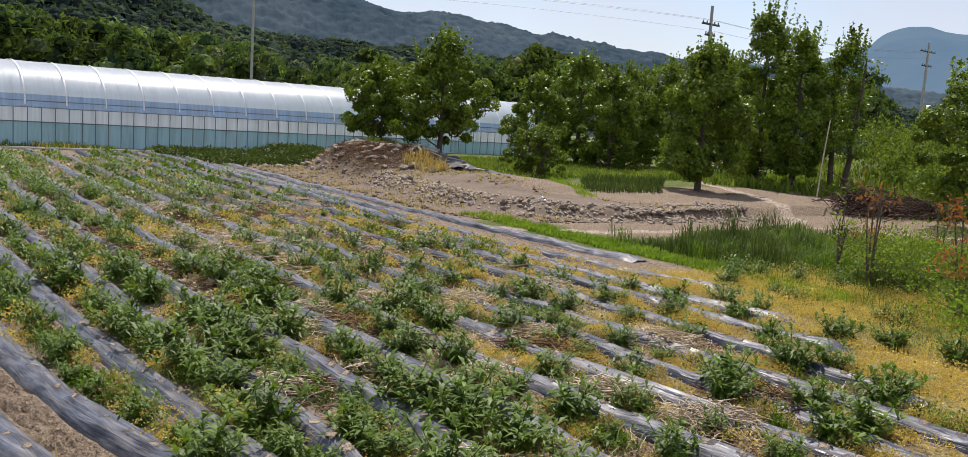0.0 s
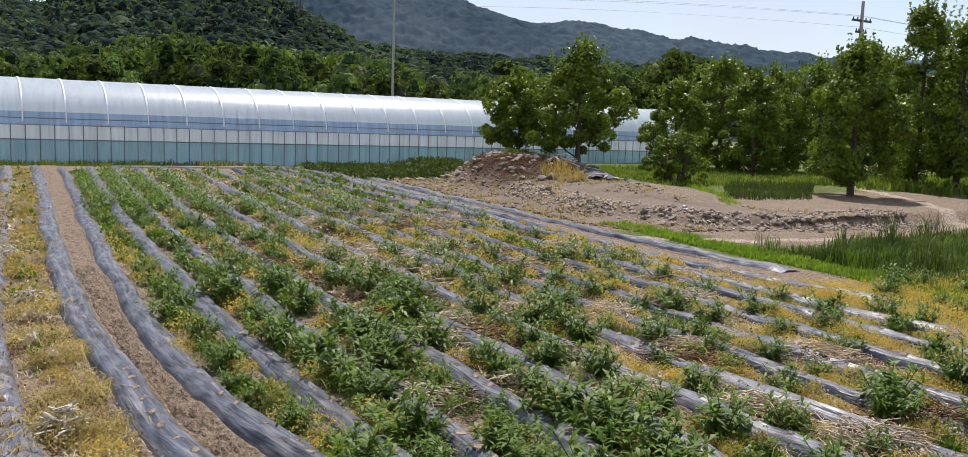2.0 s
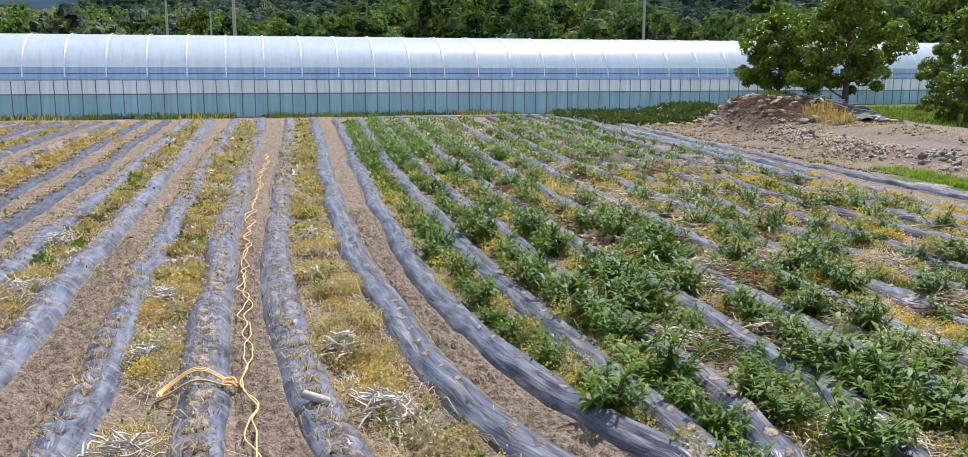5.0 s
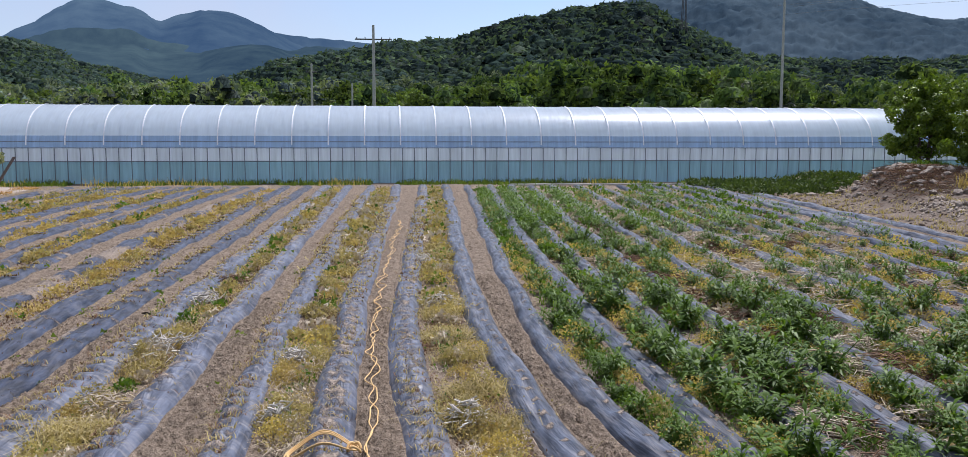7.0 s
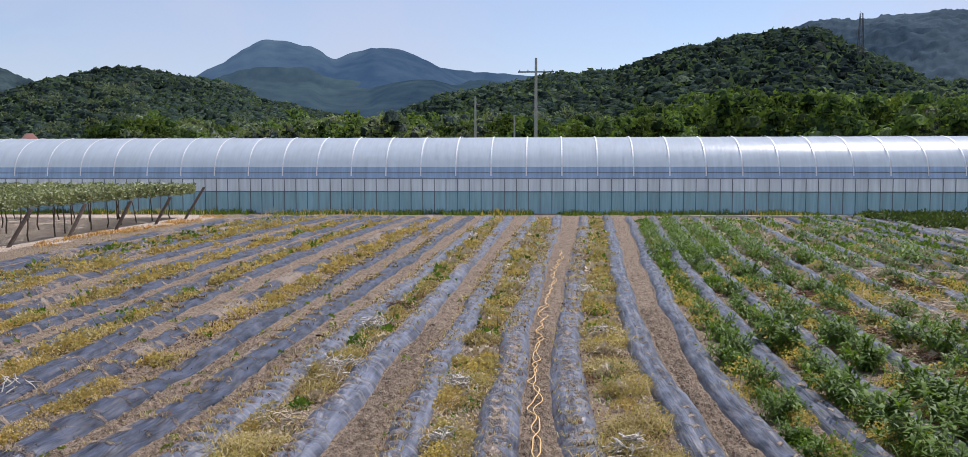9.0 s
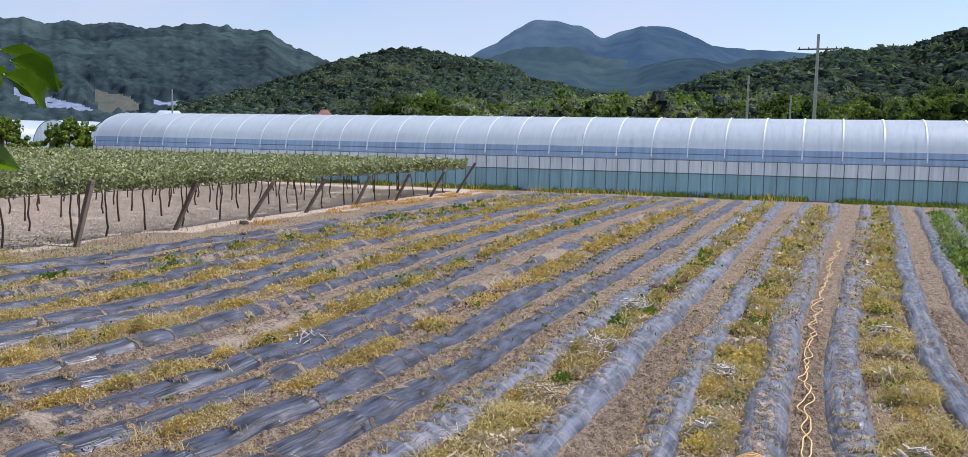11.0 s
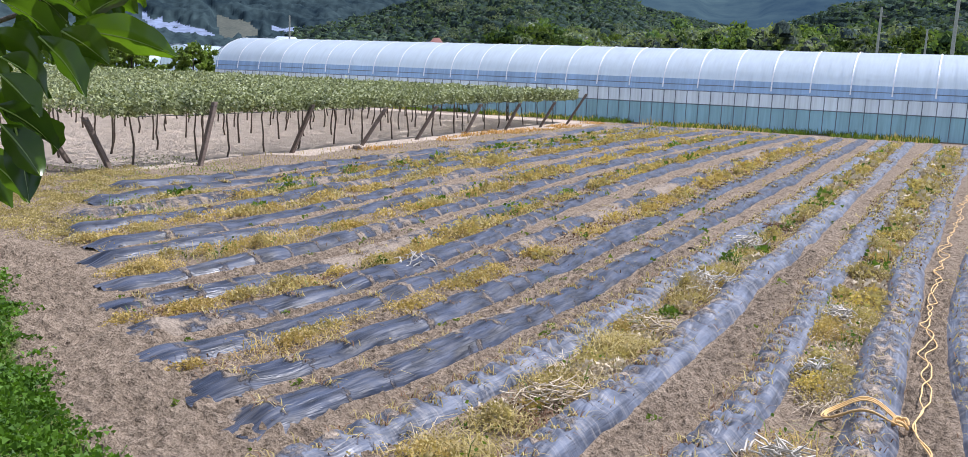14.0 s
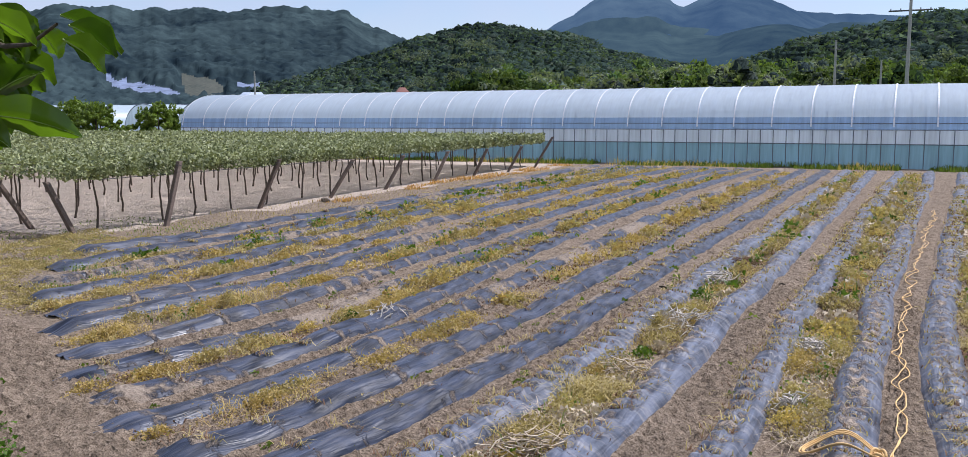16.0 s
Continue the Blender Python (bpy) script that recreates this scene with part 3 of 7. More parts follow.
def ridge(k):
    y0 = RIDGES[k][2]
    ys = np.concatenate([np.arange(y0, 9.5, 0.045), np.arange(max(y0, 9.5), 16, 0.085), np.arange(16, 28, 0.18), np.arange(28, ROW_END, 0.28)])
    prof = np.linspace(-1, 1, 13)
    half = ((0.205 if k in (9, 10) else 0.20 if k < 11 else 0.198 if k < 17 else 0.165 if k < 28 else 0.19) + 0.025 * step(14, 32, ys)) * (1 + 0.25 * (vnoise(ys * 0.5, k * 1.7, 8) - 0.5)) * (1 + 0.3 * step(0.9, 0, ys - y0))
    high = (0.108 if k < 11 else 0.128 if k < 17 else 0.112) * (1 + 0.5 * (vnoise(ys * 0.6, k * 2.3, 9) - 0.5)) * step(-0.02, 0.35, ys - y0) + 0.012 + 0.035 * step(0.5, 0.0, ys - y0)
    cx = row_x(k, ys)
    slant = np.gradient(cx, ys)
    square = (1 / (1 + slant ** 2))[:, None]
    X = cx[:, None] + half[:, None] * prof[None] * 1.05 * (0.35 + 0.65 * square) + 0.022 * (vnoise(ys[:, None] * 1.9, prof[None] * 1.5 + k * 3, 20) - 0.5)
    shape = np.clip(1 - np.abs(prof) ** 3.2, 0, 1)[None]
    Z = high[:, None] * shape
    crease = (vnoise(ys[:, None] * 1.6, prof[None] * 7 + k * 5, 10) - 0.5) * 0.030 + (vnoise(ys[:, None] * 7.0, prof[None] * 2.5 + k, 11) - 0.5) * 0.007 + (vnoise(ys[:, None] * 0.8, prof[None] * 15 + k * 2, 15) - 0.5) * 0.024
    soil = soil_on(k, np.repeat(ys[:, None], len(prof), 1), np.repeat(prof[None], len(ys), 0))
    crumbs = np.clip(soil, 0, 1) * (0.016 + 0.030 * (vnoise(ys[:, None] * 17, prof[None] * 5 + k, 34) - 0.4))
    notch = 0.0
    if 11 <= k <= 15:
        holes = hole_rows(k)
        d = np.abs(ys[:, None] - holes).min(1)
        size = vnoise(np.abs(ys[:, None] - holes).argmin(1) * 3.7, k * 1.3 + 40, 31)
        mid = -0.3 if k < 14 else 0.0
        notch = (0.018 - (0.035 + 0.03 * size) * np.exp(-(d / 0.055) ** 2))[:, None] * np.exp(-((prof - mid) / 0.5) ** 2)[None]
    Z = Z + crease * (0.25 + shape) + crumbs + notch - 0.02
    Y = np.repeat(ys[:, None], len(prof), 1) + 0.03 * (vnoise(ys[:, None] * 3, prof[None] * 3, 12) - 0.5) + 0.10 * (vnoise(prof[None] * 1.7 + 0 * ys[:, None], k * 4.1, 35) - 0.7) * step(0.9, 0, ys - y0)[:, None] - slant[:, None] * half[:, None] * prof[None] * square
    V = np.stack([X, Y, Z + land(X, Y)], -1).reshape(-1, 3)
    w = len(prof)
    i, j = np.meshgrid(np.arange(len(ys) - 1), np.arange(w - 1), indexing="ij")
    q = np.stack([i * w + j, i * w + j + 1, (i + 1) * w + j + 1, (i + 1) * w + j], -1).reshape(-1, 4)
    t = tagged(new("mulch_ridge"), label="long raised bed under creased dusty black plastic mulch" if k > 10 else "long raised bed under dark plastic mulch, partly buried in soil", category="ridge", group="mulched ridges of the field")
    me = mesh("film", V, q, M_MULCH if k < 11 or 23 < k < 28 else M_SLEEK if k > 15 else M_DUSTY, True)
    one = np.ones(soil.shape)
    for attr, val in (("soil", (soil, soil, soil, one)), ("lay", (half[:, None] * prof[None], ys[:, None] * one, k * 3.7 * one, one))):
        me.color_attributes.new(attr, "FLOAT_COLOR", "POINT").data.foreach_set("color", np.stack(val, -1).astype(np.float32).ravel())
    put("film", me, t)
    ys, cx, half = ys[::2], cx[::2], half[::2]
    for side in (-1, 1):
        p = np.linspace(-1, 1, 5)
        w = 0.035 + 0.05 * vnoise(ys * 1.7, k * 3.3 + side, 16)
        X = (cx + side * half * 0.97)[:, None] + w[:, None] * p[None] + 0.04 * (vnoise(ys * 2.6, k + side * 5, 17) - 0.5)[:, None]
        Z = ((0.018 + 0.035 * vnoise(ys * 2.2, k * 5.1 + side, 18)) * step(0, 0.3, ys - y0 + 0.2))[:, None] * (1 - p[None] ** 2) - 0.012 + 0.02 * (vnoise(ys[:, None] * 9, p[None] * 3 + k, 19) - 0.5)
        Yb = np.repeat(ys[:, None], 5, 1)
        Vb = np.stack([X, Yb, Z + land(X, Yb)], -1).reshape(-1, 3)
        i, j = np.meshgrid(np.arange(len(ys) - 1), np.arange(4), indexing="ij")
        qb = np.stack([i * 5 + j, i * 5 + j + 1, (i + 1) * 5 + j + 1, (i + 1) * 5 + j], -1).reshape(-1, 4)
        put("soil_edge", mesh("soil_edge", Vb, qb, M_GROUND, True), t, label="crumbly soil holding down the film's edge")
    return t


for k in RIDGES:
    ridge(k)


# ---- the long greenhouse ----
GH_Y, GH_X0, GH_X1, GH_W = 45.37, -44.4, 42.6, 7.0
EAVE, RAIL, TOP = 2.085, 1.12, 3.98


def arch(u):
    """y and z across the roof, u from 0 at the near eave to 1 at the far one."""
    t = math.pi * u
    return GH_Y + GH_W / 2 - GH_W / 2 * math.cos(t), 1.62 + (TOP - 1.62) * math.sin(t) ** 0.8


def gh_profile(n=26):
    return [(GH_Y, 0.0)] + [arch(u) for u in np.linspace(0, 1, n)] + [(GH_Y + GH_W, 0.0)]


def sheet(ys_zs, x0, x1, dx, push=0.0, seed=0, sag=0.015):
    xs = np.arange(x0, x1 + dx / 2, dx)
    p = np.array(ys_zs)
    t = np.gradient(p, axis=0)
    nrm = np.stack([-t[:, 1], t[:, 0]], 1) / (np.linalg.norm(t, axis=1)[:, None] + 1e-9)
    dent = (vnoise(xs[:, None] * 0.9, p[None, :, 1] * 1.5, seed) - 0.5) * 2 * sag - sag * 0.8 * np.abs(np.sin(np.pi * (xs - GH_X0) / 1.8))[:, None]
    Y = p[None, :, 0] + nrm[None, :, 0] * (push + dent)
    Z = p[None, :, 1] + nrm[None, :, 1] * (push + dent)
    V = np.stack([np.repeat(xs[:, None], len(p), 1), Y, Z], -1).reshape(-1, 3)
    w = len(p)
    i, j = np.meshgrid(np.arange(len(xs) - 1), np.arange(w - 1), indexing="ij")
    return V, np.stack([i * w + j, (i + 1) * w + j, (i + 1) * w + j + 1, i * w + j + 1], -1).reshape(-1, 4)


def greenhouse():
    g = tagged(new("greenhouse"), label="long arched plastic-film greenhouse tunnel with teal skirt", category="greenhouse")
    us = [u for u in np.linspace(0.0, 1, 91)]
    roof = [arch(u) for u in us if arch(u)[1] >= 2.34 or u > 0.5]
    vent = [(GH_Y - 0.0, 1.78)] + [arch(u) for u in us if 1.78 < arch(u)[1] < 2.34 and u < 0.5] + [arch(min(u for u in us if arch(u)[1] >= 2.34))]
    put("roof_film", mesh("roof_film", *sheet(roof, GH_X0, GH_X1, 0.3, 0.0, 21, 0.006), M_ROOF, True), g, label="milky glossy roof film")
    put("vent_film", mesh("vent_film", *sheet(vent, GH_X0, GH_X1, 0.3, 0.0, 22), M_VENT, True), g, label="clear bluish vent film")
    put("side_film", mesh("side_film", *sheet([(GH_Y - 0.015, z) for z in (RAIL - 0.02, 1.3, 1.55, 1.8)], GH_X0, GH_X1, 0.3, 0.0, 23), M_UPPER, True), g, label="grey side film")
    put("skirt_film", mesh("skirt_film", *sheet([(GH_Y - 0.03, z) for z in (0.0, 0.3, 0.6, 0.85, RAIL)], GH_X0, GH_X1, 0.3, 0.0, 24), M_SKIRT, True), g, label="teal skirt film along the ground")
    bar = mesh("bar", *tube([(0, 0, 0), (0, 0, 0.9), (0, 0, 1.76)], [0.021] * 3, 5), M_PIPE, True)
    bx = -18.296 - 0.6 * 43
    k = 0
    while bx + 0.6 * k < GH_X1:
        put("bar", bar, g, pose(bx + 0.6 * k, GH_Y - 0.065, 0))
        k += 1
    ribp = [(GH_X0 * 0, *arch(u)) for u in np.linspace(0.0, 1, 22)]
    rib = mesh("rib", *tube([(0, y + 0.05 * np.cos(0), z - 0.03) for _, y, z in ribp], [0.014] * 22, 5), M_PIPE, True)
    strap_pts = np.array([arch(u) for u in np.linspace(0.02, 0.6, 24)])
    sv = np.concatenate([np.stack([np.full(24, s), strap_pts[:, 0] - 0.045, strap_pts[:, 1] + 0.04], 1) for s in (-0.032, 0.032)])
    sq = np.array([(i, i + 1, 25 + i, 24 + i) for i in range(23)])
    strap = mesh("strap", sv, sq, M_BAND, True)
    x, k = bx, 0
    while x < GH_X1:
        for s in range(3):
            put("rib", rib, g, pose(x + 0.6 * s, 0, 0))
        put("strap", strap, g, pose(x - 0.1, 0, 0))
        x += 1.8
        k += 1
    for z, y, rad in ((RAIL, GH_Y - 0.07, 0.024), (EAVE, arch(0.06)[0] - 0.03, 0.02), (1.78, GH_Y - 0.05, 0.018)):
        put("rail", mesh("rail", *tube([(GH_X0, y, z), (0, y, z), (GH_X1, y, z)], [rad] * 3, 6), M_PIPE, True), g)
    for x in (GH_X0, GH_X1):
        p = gh_profile(24)
        v = [(x, y, z) for y, z in p] + [(x, y, 0.0) for y, z in p]
        q = [(i, i + 1, len(p) + i + 1, len(p) + i) for i in range(len(p) - 1)]
        put("gable", mesh("gable", v, q, M_UPPER, True), g, label="end wall of milky film")
    return g


greenhouse()

# ---- far hills ----
def hill(name, radius, profile, mat, depth, seed, lumps, label, drop=0.0, rough=0.12, woods=0.0, clear=()):
    """A wooded hill whose crest, seen from the field, rises by so many degrees at so many degrees of azimuth."""
    az = np.arange(profile[0][0], profile[-1][0] + 0.01, 0.14 if woods else 0.25)
    el = np.interp(az, [p[0] for p in profile], [p[1] for p in profile])
    el = np.convolve(np.pad(el, 1, mode="edge"), np.ones(3) / 3, "valid")
    el = el + 0.20 * (vnoise(az * 0.9, seed, 3) - 0.5) + 0.10 * (vnoise(az * 2.7, seed, 4) - 0.5)
    crest = np.tan(np.radians(el)) * radius + 2.4 + 3.0 - drop
    s = np.concatenate([np.linspace(0, 1, 100 if woods else 34), np.linspace(1.08, 1.6, 7)])
    if woods and clear:
        s = np.concatenate([np.linspace(0, 0.15, 12), np.linspace(0.154, 0.5, 110), np.linspace(0.51, 1, 46), np.linspace(1.08, 1.6, 7)])
    A, S = np.meshgrid(np.radians(az), s, indexing="ij")
    R = radius + depth * (S - 1)
    H = np.where(S < 1, step(0, 1, S) ** 0.8, 1 - 0.6 * (S - 1) / 0.6)
    n = (vnoise(A * radius / lumps / 4, S * depth / lumps / 4, seed) - 0.5) * 1.2 + (vnoise(A * radius / lumps, S * depth / lumps, seed + 1) - 0.5) * 0.6
    Z = crest[:, None] * H + n * lumps * rough * np.clip(S, 0, 1) * np.where(S < 0.98, 1.0, 0.0) - 3
    rise, bare, plots = np.degrees(np.arctan2(Z - 2.4, R)), np.zeros(Z.shape), []
    for name_c, mat_c, label_c, a0, a1, lo, hi in clear:
        u = np.clip((np.degrees(A) - a0) / (a1 - a0), 0, 1)
        low, high = lo[0] + (lo[1] - lo[0]) * u, hi[0] + (hi[1] - hi[0]) * u
        margin = np.minimum(np.minimum(np.degrees(A) - a0, a1 - np.degrees(A)), np.minimum(rise - low, high - rise)) - 2 * (S > 0.9) + 0.5 * (vnoise(np.degrees(A) * 2.4, rise * 4, 76) - 0.55)
        bare = np.maximum(bare, step(-0.45, -0.1, margin))
        plots.append((name_c, mat_c, label_c, margin >= 0))
    if woods:
        # the tree crowns, as billows of two sizes
        a, b = A * radius, S * depth
        Z = Z + (1 - bare) * woods * (1 - np.abs(2 * vnoise(a / 9, b / 9, seed + 2) - 1)) + (1 - bare) * 0.6 * woods * (1 - np.abs(2 * vnoise(a / 4.5, b / 5, seed + 3) - 1)) * (S < 1.05)
    V = np.stack([R * np.sin(A), R * np.cos(A), Z], -1).reshape(-1, 3)
    w = len(s)
    i, j = np.meshgrid(np.arange(len(az) - 1), np.arange(w - 1), indexing="ij")
    q = np.stack([i * w + j, (i + 1) * w + j, (i + 1) * w + j + 1, i * w + j + 1], -1).reshape(-1, 4)
    left = np.ones(len(q), bool)
    for name_c, mat_c, label_c, inside in plots:
        mine = inside[:-1, :-1].ravel() & left
        left &= ~mine
        used, at = np.unique(q[mine], return_inverse=True)
        put(name_c, mesh(name_c, V[used], at.reshape(-1, 4), mat_c, True), label=label_c, category="field")
    put(name, mesh(name, V, q[left], mat, True), label=label, category="hill", kind="structure")
    return az, s, V.reshape(len(az), w, 3)


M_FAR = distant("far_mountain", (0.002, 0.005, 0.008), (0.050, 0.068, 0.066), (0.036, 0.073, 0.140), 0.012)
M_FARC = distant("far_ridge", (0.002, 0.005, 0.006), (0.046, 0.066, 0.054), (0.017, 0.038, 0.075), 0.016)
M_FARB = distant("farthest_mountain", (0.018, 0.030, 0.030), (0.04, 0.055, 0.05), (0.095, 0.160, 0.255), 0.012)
# haze over the nearer hills is worked into their bluish base colours
M_HILL = distant("wooded_hill", (0.024, 0.038, 0.032), (0.044, 0.064, 0.044), None, 0.12, 2.0)
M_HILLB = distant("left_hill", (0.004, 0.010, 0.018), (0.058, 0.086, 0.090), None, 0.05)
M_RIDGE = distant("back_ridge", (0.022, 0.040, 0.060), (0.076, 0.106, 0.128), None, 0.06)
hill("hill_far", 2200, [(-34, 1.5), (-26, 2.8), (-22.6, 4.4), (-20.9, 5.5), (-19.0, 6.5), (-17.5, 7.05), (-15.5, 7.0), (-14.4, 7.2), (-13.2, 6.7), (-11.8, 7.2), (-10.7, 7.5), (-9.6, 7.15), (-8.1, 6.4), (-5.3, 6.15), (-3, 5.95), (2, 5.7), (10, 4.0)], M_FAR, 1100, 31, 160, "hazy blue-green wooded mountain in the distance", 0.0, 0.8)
hill("hill_far_front", 1650, [(-27, 2.4), (-23, 4.2), (-20.2, 5.6), (-18.6, 6.05), (-17, 6.2), (-15, 6.25), (-14.2, 5.75), (-12, 5.3), (-9.9, 5.1), (-6, 4.6), (-2, 4.6), (4, 3.5)], M_FARC, 700, 32, 120, "hazy dark blue-green ridge before the far mountain", 0.0, 0.75)
hill("hill_far_right", 2600, [(48, 3.0), (56, 4.6), (60, 5.0), (61.8, 5.4), (63.1, 6.3), (64.6, 6.65), (66.5, 6.4), (69, 6.3), (74, 5.2), (90, 3.0)], M_FARB, 1100, 33, 180, "hazy pale blue far mountain behind the trees", 0.0, 0.35)
M_PANEL = plain("pale_film_field", (0.15, 0.19, 0.29), 0.9, 0.0, 0.35, 0.25)
M_SCRUB = mottled("hill_scrub", (0.034, 0.046, 0.038), (0.088, 0.092, 0.072), 0.08)
M_REDEARTH = mottled("red_earth", (0.10, 0.062, 0.045), (0.20, 0.125, 0.09), 0.06)
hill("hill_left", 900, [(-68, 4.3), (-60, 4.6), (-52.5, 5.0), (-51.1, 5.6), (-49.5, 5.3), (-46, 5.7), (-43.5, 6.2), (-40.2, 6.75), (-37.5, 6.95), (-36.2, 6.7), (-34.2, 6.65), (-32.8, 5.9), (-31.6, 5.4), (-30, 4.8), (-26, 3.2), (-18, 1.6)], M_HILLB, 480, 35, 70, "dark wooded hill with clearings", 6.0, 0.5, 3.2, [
    ("film_covered_field", M_PANEL, "film-covered terraced field on the distant slope", -48.4, -44.3, (1.7, 1.15), (2.4, 1.38)), ("hillside_clearing", M_SCRUB, "pale green cleared slope on the distant hill", -44.3, -41.9, (1.4, 1.4), (2.7, 2.1)),
    ("film_covered_plot", M_PANEL, "small film-covered plot on the distant hill", -41.0, -39.4, (1.82, 1.76), (2.12, 1.98))])
HM = hill("hill_middle", 650, [(-40, 2.6), (-35, 3.6), (-32.8, 4.3), (-30.7, 4.95), (-29, 5.5), (-27, 6.05), (-24.6, 6.25), (-21.7, 5.9), (-20.2, 5.7), (-18.1, 4.8), (-15.1, 4.1), (-10, 3.3), (-4, 3.2), (2, 3.0)], M_HILL, 330, 37, 50, "rounded dark green wooded hill", 8.5, clear=[("bare_earth_cut", M_REDEARTH, "bare red earth cutting below the wooded hill", -38.6, -35.0, (1.35, 1.45), (1.9, 1.65))])
hill("hill_right_back", 980, [(8, 5.0), (13, 7.4), (16.5, 8.3), (20, 8.65), (22, 8.5), (25, 8.0), (28.3, 7.3), (31, 6.6), (33, 6.2), (35.5, 6.0), (38.0, 5.95), (40.9, 5.6), (50, 4.8), (60, 3.6), (72, 2.0)], M_RIDGE, 420, 41, 70, "hazy bluish dark wooded ridge behind the near hill", 7.0, 0.4, 4.5)
HR = hill("hill_right", 560, [(-10, 3.6), (-6, 5.0), (-1.4, 5.8), (1, 6.15), (2.9, 6.05), (5.3, 6.5), (7.3, 7.2), (9.6, 7.6), (12, 8.2), (14.6, 8.45), (16.5, 8.4), (17.5, 7.9), (19.5, 6.8), (22.5, 5.4), (26, 4.8), (35.5, 4.6), (45, 4.2), (60, 3.2), (72, 2.0)], M_HILL, 330, 39, 45, "large wooded hill behind the greenhouse", 9.0)


def scatter_crowns(name, spots, sizes, per, leaf, mat, seed, label, pale=None):
    """Many ragged crowns of leaf clumps, joined, too many and too far to count."""
    r = np.random.default_rng(seed)
    n = len(spots)
    d = r.normal(size=(n, per, 3))
    d /= np.linalg.norm(d, axis=2)[:, :, None]
    d[:, :, 2] = np.abs(d[:, :, 2]) * 1.0 - 0.25
    rad = r.uniform(0.72, 1.05, (n, per, 1))
    lump = 1 + 0.35 * np.sin(d[:, :, :1] * 5 + r.uniform(0, 6, (n, 1, 1))) * np.sin(d[:, :, 1:2] * 5 + r.uniform(0, 6, (n, 1, 1)))
    sz = np.asarray(sizes)[:, None, :]
    c = np.asarray(spots)[:, None, :] + d * rad * lump * sz
    ways = d + r.normal(size=d.shape) * 0.8
    L = (sz[:, :, 0] * leaf * r.uniform(0.7, 1.3, (n, per))).ravel()
    v, q = leaves(c.reshape(-1, 3), ways.reshape(-1, 3), L, L * 0.42, r)
    me = mesh(name, v, q, mat)
    shade, warm, silver = r.uniform(0.4, 1.45, n) ** 1.4, r.uniform(0, 1, n) ** 4, np.zeros(n)
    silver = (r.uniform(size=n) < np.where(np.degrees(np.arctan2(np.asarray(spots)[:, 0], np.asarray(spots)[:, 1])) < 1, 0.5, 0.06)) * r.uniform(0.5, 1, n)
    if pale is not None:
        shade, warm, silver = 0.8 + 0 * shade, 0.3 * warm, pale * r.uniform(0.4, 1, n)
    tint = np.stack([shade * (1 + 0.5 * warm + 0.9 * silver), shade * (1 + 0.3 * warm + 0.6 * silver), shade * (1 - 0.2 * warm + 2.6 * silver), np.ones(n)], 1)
    me.color_attributes.new("tint", "FLOAT_COLOR", "POINT").data.foreach_set("color", np.repeat(tint, per * 4, 0).astype(np.float32).ravel())
    put(name, me, label=label, category="woods", kind="stuff")


def domes(name, spots, sizes, mat, seed, label, tint=None):
    """Rounded, uneven far crowns, joined."""
    r = np.random.default_rng(seed)
    n, k = len(spots), 5
    rings = [(1.0, -0.25), (0.78, 0.6)]
    a = np.arange(k) * 2 * np.pi / k
    unit = np.array([(q * math.cos(t + 0.45 * i), q * math.sin(t + 0.45 * i), z) for i, (q, z) in enumerate(rings) for t in a] + [(0, 0, 1.0)])
    V = unit[None] * (1 + 0.28 * r.uniform(-1, 1, (n, len(unit), 1))) * np.asarray(sizes)[:, None] + np.asarray(spots)[:, None]
    f = []
    for i in range(1):
        for j in range(k):
            p, q, u, v = i * k + j, i * k + (j + 1) % k, (i + 1) * k + (j + 1) % k, (i + 1) * k + j
            f += [(p, q, u), (p, u, v)]
    f += [(k + j, k + (j + 1) % k, 2 * k) for j in range(k)]
    F = (np.array(f)[None] + np.arange(n)[:, None, None] * len(unit)).reshape(-1, 3)
    me = mesh(name, V.reshape(-1, 3), F, mat, True)
    if tint is not None:
        me.color_attributes.new("tint", "FLOAT_COLOR", "POINT").data.foreach_set("color", np.repeat(tint, len(unit), 0).astype(np.float32).ravel())
    put(name, me, label=label, category="woods", kind="stuff")


